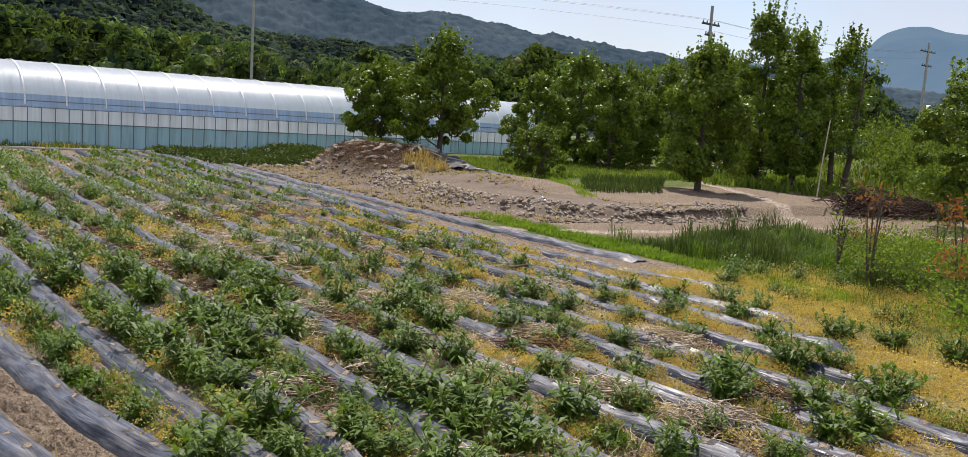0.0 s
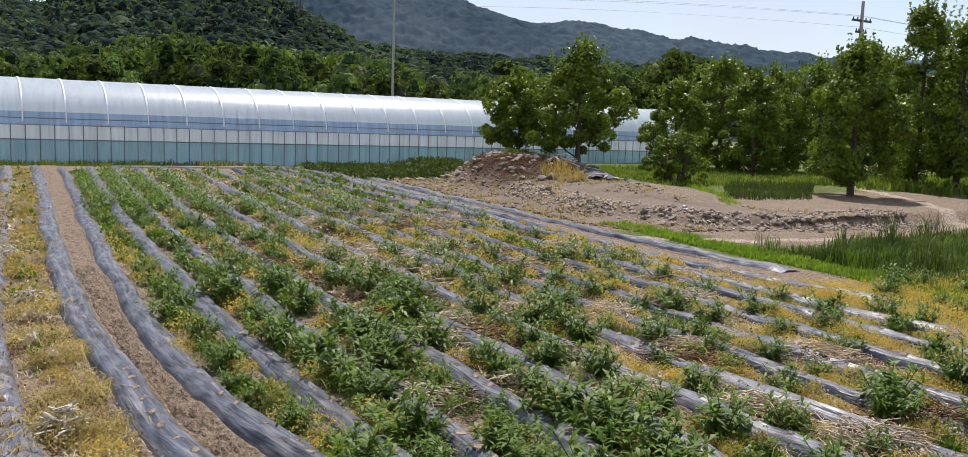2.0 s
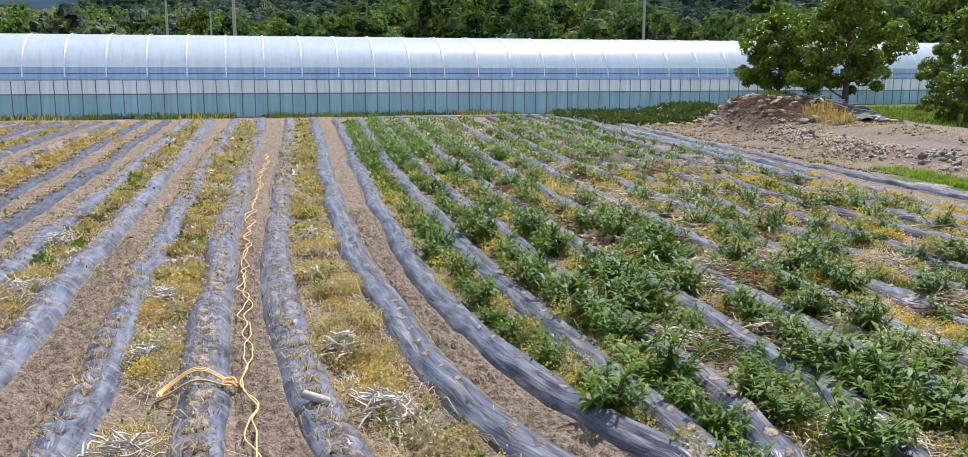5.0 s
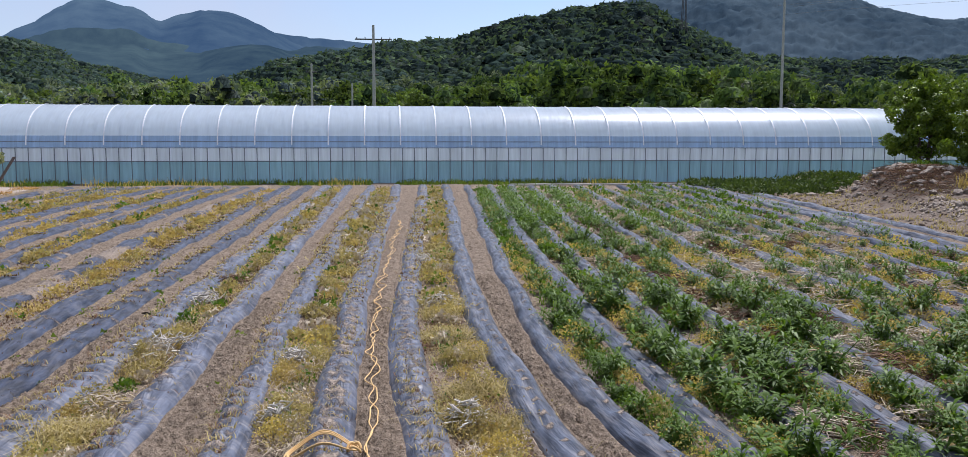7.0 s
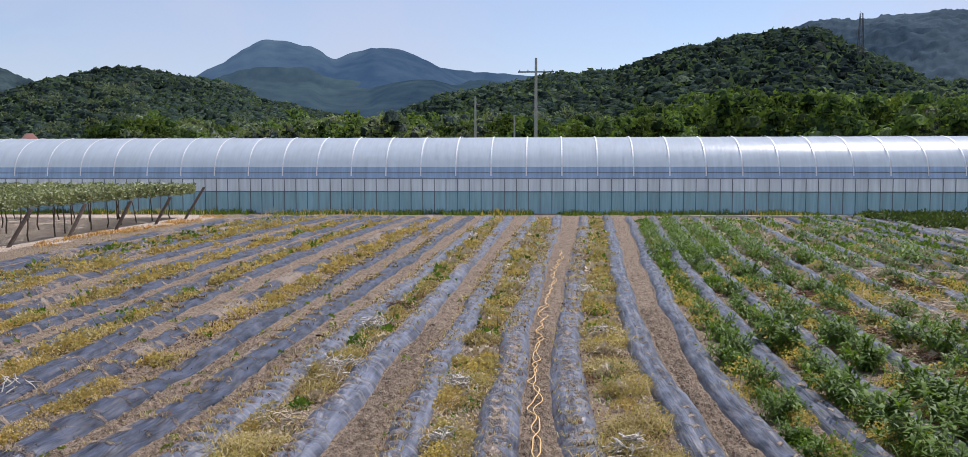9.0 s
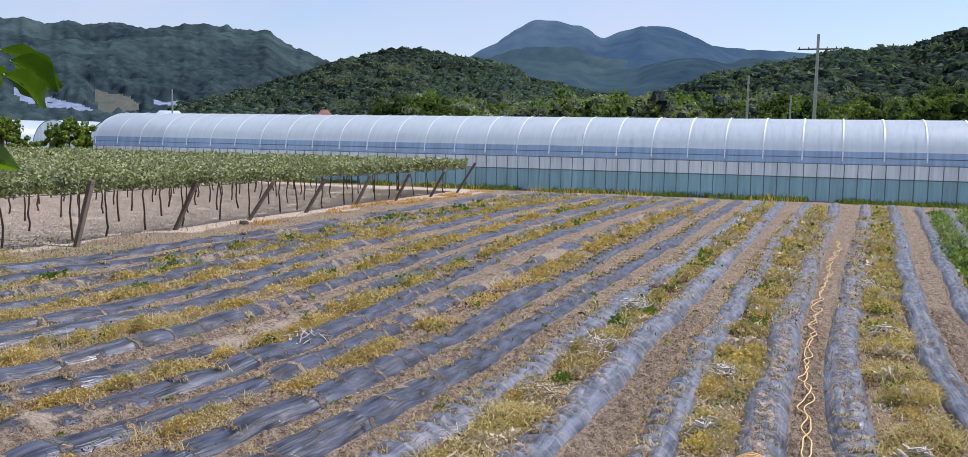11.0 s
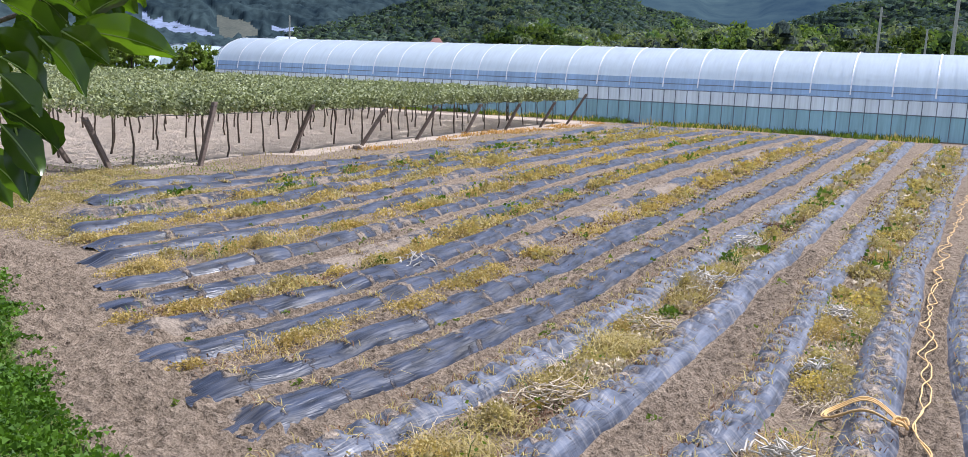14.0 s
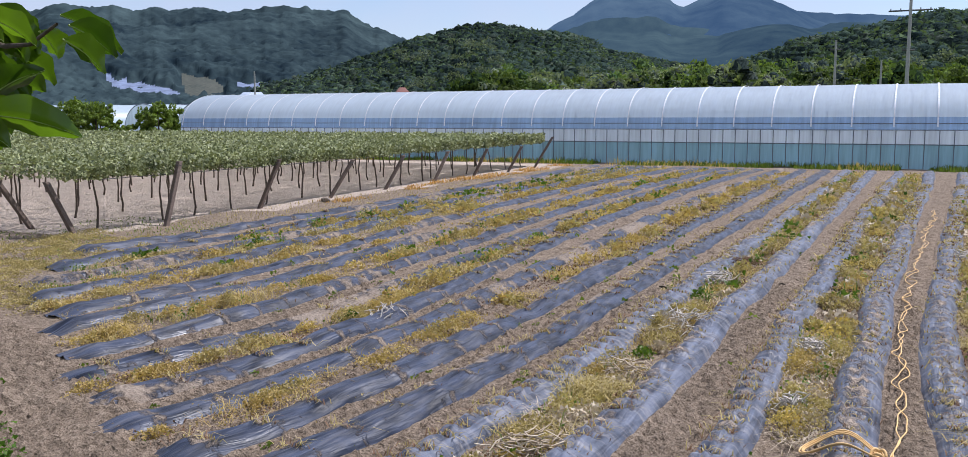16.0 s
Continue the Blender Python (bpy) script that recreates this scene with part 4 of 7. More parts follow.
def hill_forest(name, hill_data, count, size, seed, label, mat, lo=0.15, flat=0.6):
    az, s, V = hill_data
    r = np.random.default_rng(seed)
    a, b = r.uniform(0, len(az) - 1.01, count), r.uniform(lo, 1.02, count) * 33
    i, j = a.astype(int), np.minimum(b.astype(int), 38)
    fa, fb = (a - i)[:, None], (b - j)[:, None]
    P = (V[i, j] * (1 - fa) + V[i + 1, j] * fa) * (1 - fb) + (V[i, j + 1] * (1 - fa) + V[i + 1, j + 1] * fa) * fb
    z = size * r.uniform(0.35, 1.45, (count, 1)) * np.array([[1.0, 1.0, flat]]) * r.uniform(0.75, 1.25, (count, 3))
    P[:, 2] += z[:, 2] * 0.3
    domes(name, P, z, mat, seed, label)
    per = 7
    d = r.normal(size=(count, per, 3))
    d /= np.linalg.norm(d, axis=2)[:, :, None]
    d[:, :, 2] = np.abs(d[:, :, 2]) * 1.1 - 0.1
    L = (z[:, None, 0] * r.uniform(0.35, 0.85, (count, per))).ravel()
    v, q = half_leaves((P[:, None] + d * z[:, None] * r.uniform(0.8, 1.15, (count, per, 1))).reshape(-1, 3), (d + r.normal(size=d.shape) * 0.5).reshape(-1, 3), L, L * 0.5, r)
    put(name, mesh(name, v, q, M_HILLLEAF), label=label, category="woods", kind="stuff")


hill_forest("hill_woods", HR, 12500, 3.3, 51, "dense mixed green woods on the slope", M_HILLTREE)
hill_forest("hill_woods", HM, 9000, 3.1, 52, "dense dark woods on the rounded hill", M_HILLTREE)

# pale young crowns on the lower slopes
_r = np.random.default_rng(57)
_p = np.concatenate([HM[2][_r.integers(30, 130, 60), _r.integers(4, 15, 60)], HM[2][_r.integers(36, 62, 34), _r.integers(9, 22, 34)], HR[2][_r.integers(2, 70, 50), _r.integers(3, 13, 50)]])
_p = _p + _r.normal(size=_p.shape) * np.array([[5, 5, 0]]) + (0, 0, 2.5)
_s = _r.uniform(2.2, 4.5, (len(_p), 1)) * np.array([[1.0, 1.0, 0.9]])
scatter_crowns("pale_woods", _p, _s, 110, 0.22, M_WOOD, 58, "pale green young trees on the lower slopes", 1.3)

# belt of trees behind the greenhouse
_r = np.random.default_rng(60)
_n = 360
_az = np.concatenate([_r.uniform(-27, 62, 300), _r.uniform(-27, 2, 60)])
_el = np.interp(_az, [-27, -24, -18.7, -15.5, -8, -3.4, 0, 4.3, 6.8, 9.7, 11.7, 14.8, 16.3, 20.2, 23.3, 26.6, 31, 37, 40, 41, 44.2, 46, 62], [3.0, 3.6, 2.9, 3.9, 4.0, 4.2, 3.7, 4.0, 4.7, 5.6, 5.8, 5.3, 5.4, 4.8, 4.9, 3.8, 4.8, 4.9, 5.0, 5.7, 5.7, 5.0, 5.0])
_rd = _r.uniform(105, 190, _n)
_h = (np.tan(np.radians(_el)) * _rd + 2.4) * np.where(_r.uniform(size=_n) < 0.6, _r.uniform(0.86, 1.04, _n), _r.uniform(0.45, 0.9, _n))
_w = np.clip(_h * _r.uniform(0.28, 0.42, _n), 2.0, 5.5)
_base = np.stack([_rd * np.sin(np.radians(_az)), _rd * np.cos(np.radians(_az)), _h * 0.5], 1)
_k, _m = 20, 30
_d = _r.normal(size=(_n, _k, 3))
_d /= np.linalg.norm(_d, axis=2)[:, :, None]
_d[:, :, 2] = np.abs(_d[:, :, 2]) * 1.15 - 0.35
_c = _base[:, None] + _d * np.stack([_w, _w, _h * 0.46], 1)[:, None] * _r.uniform(0.6, 0.95, (_n, _k, 1))
_z = _w[:, None, None] * _r.uniform(0.22, 0.42, (_n, _k, 1))
_t = _r.uniform(0.55, 1.45, (_n, 1)) * np.array([[0.95, 1.02, 0.9]]) * (1 + _r.uniform(0, 0.5, (_n, 1)) ** 2 * np.array([[1.8, 1.2, -0.4]]))
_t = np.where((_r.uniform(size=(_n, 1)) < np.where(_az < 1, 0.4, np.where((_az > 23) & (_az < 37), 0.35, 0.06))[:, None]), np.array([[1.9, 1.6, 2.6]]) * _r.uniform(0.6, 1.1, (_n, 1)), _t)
_t = np.concatenate([_t, np.ones((_n, 1))], 1)
_u = _r.normal(size=(_n, _k, _m, 3))
_u /= np.linalg.norm(_u, axis=3)[..., None]
_u[..., 2] = np.abs(_u[..., 2]) - 0.2
_p = _c[:, :, None] + _u * _z[:, :, None] * _r.uniform(0.75, 1.2, (_n, _k, _m, 1)) * np.array([1, 1, 0.85])
_L = (_w[:, None, None] * 0.135 * _r.uniform(0.6, 1.5, (_n, _k, _m))).ravel()
_v, _q = half_leaves(_p.reshape(-1, 3), (_u + _r.normal(size=_u.shape) * 0.4).reshape(-1, 3), _L, _L * 0.6, _r)
_me = mesh("woods", _v, _q, M_WOOD)
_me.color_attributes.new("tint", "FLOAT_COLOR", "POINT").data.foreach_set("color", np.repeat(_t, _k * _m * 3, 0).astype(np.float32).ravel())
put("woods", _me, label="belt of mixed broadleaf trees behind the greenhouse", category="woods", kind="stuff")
# filler cores inside the crowns; inner shade is put into their darker tint
domes("woods", _c.reshape(-1, 3), (_z * np.array([[[0.62, 0.62, 0.6]]])).reshape(-1, 3), M_BELT, 62, "rounded inner cores of the tree belt crowns, darkened for shade", np.repeat(_t * np.array([[0.75, 0.75, 0.75, 1]]), _k, 0))


# ---- trees of the terrace ----
def tree(x, y, h, w, trunk, seed, label, mat=None, leaf=0.185, n_leaf=8000, stems=1, low=0.22, lean=0.0, clusters=95):
    r = np.random.default_rng(seed)
    z0 = float(land(x, y)) - 0.05
    t = tagged(new("tree"), label=label, category="tree", group="trees of the terrace")
    t.matrix_basis = pose(x, y, z0)
    pieces, tips = [], []
    for s in range(stems):
        a = r.uniform(0, 6.28)
        off = 0.0 if stems == 1 else 0.28
        base = np.array([off * math.cos(a + s * 6.28 / stems), off * math.sin(a + s * 6.28 / stems), 0])
        top = np.array([base[0] * 2.5 + lean, base[1] * 2.5, h * 0.86])
        k = np.linspace(0, 1, 9)[:, None]
        mid = base * (1 - k) + top * k + r.normal(size=(9, 3)) * np.array([[0.05, 0.05, 0.0]]) * h * 0.12 * np.sin(k * 3.1)
        pieces.append(tube(mid, trunk * (1 - 0.85 * k[:, 0]) + 0.01, 8))
        for b in range(11):
            f = r.uniform(low * 0.9, 0.92)
            p0 = mid[int(f * 8)]
            a2 = r.uniform(0, 6.28)
            ln = w * r.uniform(0.35, 0.85) * (1.15 - f * 0.6)
            p2 = p0 + np.array([math.cos(a2) * ln, math.sin(a2) * ln, ln * r.uniform(0.3, 1.0)])
            p1 = (p0 + p2) / 2 + np.array([0, 0, -0.08 * ln])
            pieces.append(tube([p0, p1, p2], [trunk * 0.35 * (1.1 - f), trunk * 0.2 * (1.1 - f) + 0.006, 0.006], 5))
            tips.append(p2)
    put("trunk", mesh("trunk", *join(pieces), M_BARK, True), t, label="dark brown trunk and limbs")
    cz = h * (low + 1) / 2
    ch = h * (1 - low) / 2
    zf, a, f = r.uniform(0, 1, clusters), r.uniform(0, 6.28, clusters), np.sqrt(r.uniform(0.1, 1, clusters))
    wide = w * f * np.interp(zf, [0, 0.12, 0.4, 0.75, 1], [0.55, 0.9, 1.0, 0.68, 0.12]) * (1 + 0.22 * np.sin(2 * a + seed) + 0.15 * np.sin(3 * a + 2 * seed))
    C = np.stack([wide * np.cos(a), wide * np.sin(a), h * low + zf * h * (0.97 - low)], 1)
    C[:, 0] += lean * (C[:, 2] / h)
    C = np.concatenate([C, np.array(tips)])
    size = r.uniform(0.07, 0.17, (len(C), 1)) * min(h, 6.0) * 0.56
    per = int(n_leaf * 2.5) // len(C)
    d = r.normal(size=(len(C), per, 3))
    d /= np.linalg.norm(d, axis=2)[:, :, None]
    P = C[:, None] + d * size[:, None] * r.uniform(0.3, 1.0, (len(C), per, 1)) ** 0.6 * np.array([[[1, 1, 0.8]]])
    out = (P - np.array([lean * 0.5, 0, cz])) / np.array([w, w, ch])
    W = d * 0.8 + out * 0.4 + np.array([[[0, 0, 0.4]]]) + r.normal(size=d.shape) * 0.65
    P, W = P.reshape(-1, 3), W.reshape(-1, 3)
    # upright shoots that make the outline uneven
    k = int(18 + 7 * w)
    a, f = r.uniform(0, 6.28, k), r.uniform(0, 0.85, k)
    foot = np.stack([w * f * np.cos(a) * 0.85 + lean * 0.8, w * f * np.sin(a) * 0.85, cz + ch * np.sqrt(1 - f * f) * 0.85], 1)
    up = np.stack([0.25 * f * np.cos(a), 0.25 * f * np.sin(a), np.ones(k)], 1) * r.uniform(0.06, 0.16, (k, 1)) * h
    g = r.uniform(0, 1.1, (k, 24, 1))
    S = (foot[:, None] + up[:, None] * g + r.normal(size=(k, 24, 3)) * 0.07 * (1.2 - g)).reshape(-1, 3)
    P, W = np.concatenate([P, S]), np.concatenate([W, r.normal(size=S.shape) * 0.7 + (0, 0, 0.3)])
    P[:, 2] = np.maximum(P[:, 2], 0.1)
    L = leaf * r.uniform(0.5, 1.2, len(P))
    v, q = half_leaves(P, W, L, L * 0.38, r)
    put("crown", mesh("crown", v, q, mat or M_TREE), t, label="loose bright green crown of leaves")
    return t


OVAL = "young broadleaf tree with an upright green crown on the terrace"
tree(21.4, 33.4, 4.0, 1.75, 0.10, 71, "small spreading green tree on the rubble mound", stems=2, low=0.3)
tree(22.4, 30.2, 5.2, 1.9, 0.12, 72, "rounded leafy green tree on the rubble mound", low=0.16, n_leaf=10000)
tree(26.0, 28.0, 2.1, 1.35, 0.07, 73, "low dense green shrub beside the tarp", stems=3, low=0.08, n_leaf=5500, leaf=0.13)
tree(28.6, 21.5, 5.7, 1.75, 0.13, 74, OVAL, low=0.12, n_leaf=11000)
tree(36.5, 24.2, 8.2, 1.85, 0.15, 75, OVAL, low=0.08, n_leaf=11000)
tree(36.0, 22.0, 7.0, 1.75, 0.14, 76, OVAL, low=0.1, n_leaf=10000)
tree(37.2, 20.5, 6.8, 1.0, 0.13, 77, "thin half-bare tree with a leaning stake", low=0.30, n_leaf=2600, stems=2)
for _k, (_x, _y, _hh, _ww) in enumerate([(38.5, 38.0, 6.4, 2.4), (41.0, 36.5, 6.0, 2.3), (37.0, 34.0, 5.4, 2.0), (44.5, 36.0, 6.6, 2.5), (42.0, 31.0, 6.6, 2.1), (47.0, 33.0, 6.8, 2.3), (34.5, 37.5, 5.0, 2.0)]):
    tree(_x, _y, _hh, _ww, 0.15, 80 + _k, "broadleaf tree in the dense green group behind the terrace", low=0.05, n_leaf=8000, leaf=0.2)
tree(31.0, 12.0, 5.6, 2.6, 0.16, 90, "wide leafy tree on the grassy slope", low=0.18, n_leaf=12000)

# ---- vineyard ----
VX1, VX0, VY0, VY1, VZ = -15.8, -58.0, 13.2, 41.5, 1.38


def vineyard():
    r = np.random.default_rng(200)
    n = 270000
    x = VX1 + 0.6 - (r.uniform(0, 1, n) ** 1.7) * (VX1 - VX0)
    y = VY0 - 0.6 + r.uniform(0, 1, n) * (VY1 - VY0 + 0.8)
    rim = VX1 - 0.055 * (y - VY0)
    x = x - 0.055 * (y - VY0)
    hump = 0.10 * np.abs(np.sin((x - VX1) * math.pi / 2.2)) + 0.12 * (vnoise(x * 0.8, y * 0.8, 13) - 0.5)
    z = VZ + hump + r.normal(size=n) * 0.075 + land(x, y)
    edge = (x > rim - 0.1) | (y < VY0 + 0.1)
    z = np.where(edge & (r.uniform(size=n) < 0.8), z - r.uniform(0, 0.24, n), z)
    z = np.maximum(z, 1.08 + 0.12 * vnoise(x * 2.3, y * 2.3, 15) + r.uniform(0, 0.05, n))
    keep = vnoise(x * 1.4, y * 1.4, 14) > 0.12
    P = np.stack([x, y, z], 1)[keep]
    W = r.normal(size=P.shape) * 0.75 + (0.15, -0.3, 0.6)
    L = r.uniform(0.055, 0.115, len(P)) * np.clip(np.hypot(P[:, 0], P[:, 1]) / 30, 1, 1.7)
    v, q = half_leaves(P, W, L, L * 0.55, r)
    put("grape_canopy", mesh("grape_canopy", v, q, M_VINE), label="flat overhead canopy of pale green grape leaves on wires", category="vines", kind="stuff")
    # vine trunks
    kinds = []
    for s in range(5):
        a = np.linspace(0, 1, 7)[:, None]
        p = np.concatenate([np.cumsum(r.normal(size=(7, 2)) * 0.025, 0), a * VZ], 1)
        fork = [tube(p, 0.024 * (1.2 - 0.5 * a[:, 0]), 6)]
        for d in (-1, 1):
            fork.append(tube([p[5], p[6] + (0.12 * d, 0.05, -0.05), p[6] + (0.5 * d, 0.1, 0.08)], [0.015, 0.012, 0.007], 5))
        kinds.append(mesh("grapevine", *join(fork), M_BARK, True))
    ys = np.arange(VY0 + 0.7, VY1, 1.55)
    xs = np.arange(VX1 - 0.35, -44, -2.2)
    for i, xv in enumerate(xs):
        for yv in ys:
            xx, yy = xv - 0.055 * (yv - VY0) + r.normal() * 0.12, yv + r.normal() * 0.18
            put("grapevine", kinds[r.integers(5)], None, pose(xx, yy, float(land(xx, yy)) - 0.02, 0, 0, r.uniform(0, 360)), label="thin dark grapevine trunk under the canopy", category="grapevine", group="grapevines of the vineyard")
    # leaning end posts: foot, lean and height
    for x, y, dx, dy, h in ((-15.18, 14.89, -0.08, 0.6, 1.43), (-15.9, 18.9, 0.4, 0.45, 1.3), (-15.85, 22.0, 0.42, 0.75, 1.12), (-16.0, 25.35, 0.4, 0.7, 1.12), (-16.1, 28.9, 0.25, 0.8, 1.12),
                            (-16.3, 32.6, 0.4, 0.6, 1.12), (-16.4, 36.3, 0.5, 0.5, 1.12), (-16.6, 39.8, 0.7, 0.8, 1.48), (-15.61, 12.89, -0.3, -0.4, 1.1), (-17.49, 13.37, -0.12, -0.95, 1.42),
                            (-20.2, 13.2, -0.12, -0.9, 1.4), (-23.2, 13.2, -0.12, -0.9, 1.4), (-26.0, 13.1, -0.12, -0.9, 1.4), (-29.0, 13.1, -0.12, -0.9, 1.4)):
        end_post(x, y, dx, dy, h)
    for i, yv in enumerate(np.arange(VY0, VY1, 2.0)):
        wire("trellis_wire", [(VX0, yv, VZ + 0.03), ((VX0 + VX1) / 2, yv, VZ + 0.02), (VX1 + 0.55 - 0.055 * (yv - VY0), yv, VZ + 0.03)], 0.004, "thin trellis wire carrying the grape canopy", "wire")
    wire("trellis_wire", [(VX1 + 0.55, VY0, 1.14), (VX1 - 0.2, 27, 1.12), (VX1 - 1.0, VY1, 1.14)], 0.008, "edge wire along the leaning posts", "wire")


def wire(name, pts, rad, label, cat):
    P = np.array(pts, float)
    k = np.linspace(0, 1, 13)
    a, b, c = P
    m = 2 * b - (a + c) / 2
    Q = ((1 - k) ** 2)[:, None] * a + (2 * k * (1 - k))[:, None] * m + (k ** 2)[:, None] * c
    return put(name, mesh(name, *tube(Q, [rad] * 13, 4), M_WIRE, True), label=label, category=cat)


def end_post(x, y, dx, dy, h):
    z = float(land(x, y))
    p = tagged(new("trellis_post"), label="square dark wooden end post leaning outwards", category="post", group="leaning vineyard posts")
    p.matrix_basis = pose(x, y, z - 0.1)
    v, q = box(-0.055, 0.055, -0.055, 0.055, 0, h + 0.1)
    v[4:, 0] += dx
    v[4:, 1] += dy
    bm = bmesh.new()
    bv = [bm.verts.new(c) for c in v]
    for f in q:
        bm.faces.new([bv[i] for i in f])
    bmesh.ops.bevel(bm, geom=bm.edges[:], offset=0.01, segments=1, affect="EDGES")
    me = bpy.data.meshes.new("beam")
    bm.to_mesh(me)
    bm.free()
    me.materials.append(M_POSTWOOD)
    put("beam", me, p)
    cap = mesh("wire_loop", *tube([(dx * 0.94 + 0.065 * math.cos(a), dy * 0.94 + 0.065 * math.sin(a), h * 0.95 + 0.08) for a in np.linspace(0, 6.28, 9)], [0.008] * 9, 4), M_WIRE, True)
    put("wire_loop", cap, p, label="loop of dark wire round the post")


vineyard()


# ---- weeds, straw and soil of the furrows ----
def furrow(k, y0, y1, n, r, spread=0.22, clump=0.0):
    y = r.uniform(y0, y1, n) if clump == 0 else np.clip(r.choice(r.uniform(y0, y1, max(3, int((y1 - y0) * 1.4))), n) + r.normal(size=n) * clump, y0, y1)
    mid = (row_x(k, y) + row_x(k + 1, y)) / 2
    gap = (row_x(k + 1, y) - row_x(k, y)) / 2
    x = mid + np.clip(r.normal(size=n) * spread, -0.9, 0.9) * np.maximum(gap - 0.05, 0.2) * 1.6
    return np.stack([x, y, land(x, y) - 0.01], 1)


def weed_mat(name, furrows, per_m, height, mat, seed, label, y0=3.0, y1=41.0, clump=0.35, fluff=True, spread=0.28, fl=1.0, many=1.0, wide=1.0, lean=1.5, gaps=0.36):
    r = np.random.default_rng(seed)
    parts = []
    for k, f in furrows:
        ys = max(y0, RIDGES[k][2])
        dens = [(ys, 12.0, 1.0), (12.0, 22.0, 0.42), (22.0, y1, 0.16)]
        for a, b, s in dens:
            n = int((b - a) * per_m * f * s)
            if b <= a or n < 2:
                continue
            P = furrow(k, a, b, n, r, spread, clump)
            lump = vnoise(P[:, 0] * 2.6, P[:, 1] * 2.6, seed) * 0.7 + vnoise(P[:, 0] * 7, P[:, 1] * 7, seed + 1) * 0.3
            P, lump = P[lump > gaps], lump[lump > gaps]
            n = len(P)
            h = height * r.uniform(0.4, 1.3, n) * (0.3 + 3.2 * (lump - gaps))
            wd = 0.0045 * wide / s ** 0.7
            v, q = blades(P, h, lean, wd, r)
            tri = np.concatenate([q[:, [0, 1, 2]], q[q[:, 2] != q[:, 3]][:, [0, 2, 3]]])
            parts.append((v, tri))
            if fluff:
                m = int(n * many)
                pick = r.integers(0, n, m)
                c = P[pick] + np.stack([r.normal(size=m) * 0.05, r.normal(size=m) * 0.05, h[pick] * r.uniform(0.25, 1.0, m)], 1)
                lv, lq = leaves(c, r.normal(size=(m, 3)), fl * 0.022 / s ** 0.7, fl * 0.009 / s ** 0.7, r)
                parts.append((lv, np.concatenate([lq[:, [0, 1, 2]], lq[:, [0, 2, 3]]])))
    v, t = join(parts)
    put(name, mesh(name, v, t, mat), label=label, category="weeds", kind="stuff")


def cushion(C, size, high, n, leaf, r):
    """Verts and triangles of low cushions of n fine leaves at each of the places C."""
    m = len(C)
    R, H = size * r.uniform(0.45, 1.35, (m, 1)), high * r.uniform(0.5, 1.35, (m, 1))
    ang, rad = r.uniform(0, 6.28, (m, n)), np.sqrt(r.uniform(0, 1, (m, n)))
    wob = 1 + 0.3 * np.sin(ang * 3 + r.uniform(0, 6, (m, 1))) + 0.15 * np.sin(ang * 7 + r.uniform(0, 6, (m, 1)))
    dx, dy = rad * np.cos(ang) * wob, rad * np.sin(ang) * wob
    z = H * np.sqrt(np.clip(1.02 - rad ** 2, 0, 1)) * r.uniform(0.35, 1.05, (m, n))
    P = np.stack([C[:, :1] + dx * R * 0.8, C[:, 1:2] + dy * R * 1.35, z], -1).reshape(-1, 3)
    P[:, 2] += land(P[:, 0], P[:, 1]) + 0.004
    W = np.stack([dx, dy, 0.4 + 0 * dx], -1).reshape(-1, 3) + r.normal(size=P.shape) * 0.8
    L = leaf * r.uniform(0.6, 1.4, len(P))
    v, q = leaves(P, W, L, L * 0.36, r)
    v = v.reshape(-1, 4, 3)[:, 1:].reshape(-1, 3)
    return v, np.arange(len(v)).reshape(-1, 3)


def tussocks(name, furrows, size, high, n_leaf, leaf, mat, seed, label, y1=36.0, spread=0.16):
    """Low fluffy cushions of fine leaves, set along the furrows; joined, too many to count."""
    r = np.random.default_rng(seed)
    parts = []
    for k, per_m in furrows:
        for a, b, s in [(max(3.0, RIDGES[k][2] - 0.3), 10.0, 1.0), (10.0, 18.0, 0.36), (18.0, y1, 0.13)]:
            m = int(max(0.0, b - a) * per_m * (1.0 if s == 1.0 else 0.7))
            if m < 1:
                continue
            C = furrow(k, a, b, m, r, spread)
            parts.append(cushion(C, size, high, max(8, int(n_leaf * s)), leaf / s ** 0.6, r))
    put(name, mesh(name, *join(parts), mat), label=label, category="weeds", kind="stuff")


tussocks("yellow_weeds", [(17, 1.5), (18, 1.6), (19, 2.0), (20, 2.2), (21, 2.4), (22, 2.7), (23, 2.8), (24, 2.7), (25, 2.5), (26, 2.4), (27, 2.4), (28, 2.2), (13, 0.6), (15, 0.6)], 0.29, 0.15, 700, 0.024, M_DRYWEED, 301, "fluffy yellow dying weeds in cushions along the furrows", 19.0)
tussocks("olive_tussocks", [(13, 1.5), (15, 1.5), (11, 1.2), (8, 0.8), (6, 1.0), (4, 1.1), (2, 1.2), (0, 1.2), (1, 0.9), (17, 0.6), (19, 0.6), (21, 0.6), (23, 0.6), (25, 0.6)], 0.18, 0.15, 420, 0.036, M_OLIVE, 307, "olive and yellow-green cushions of withering weeds")
tussocks("orange_tussocks", [(8, 1.6), (6, 2.0), (4, 2.0), (2, 1.7), (1, 0.8), (0, 0.8), (11, 0.7), (13, 0.5), (15, 0.5), (9, 0.1), (3, 0.3)], 0.19, 0.12, 420, 0.034, M_ORANGE, 308, "orange-brown cushions of dried weeds")
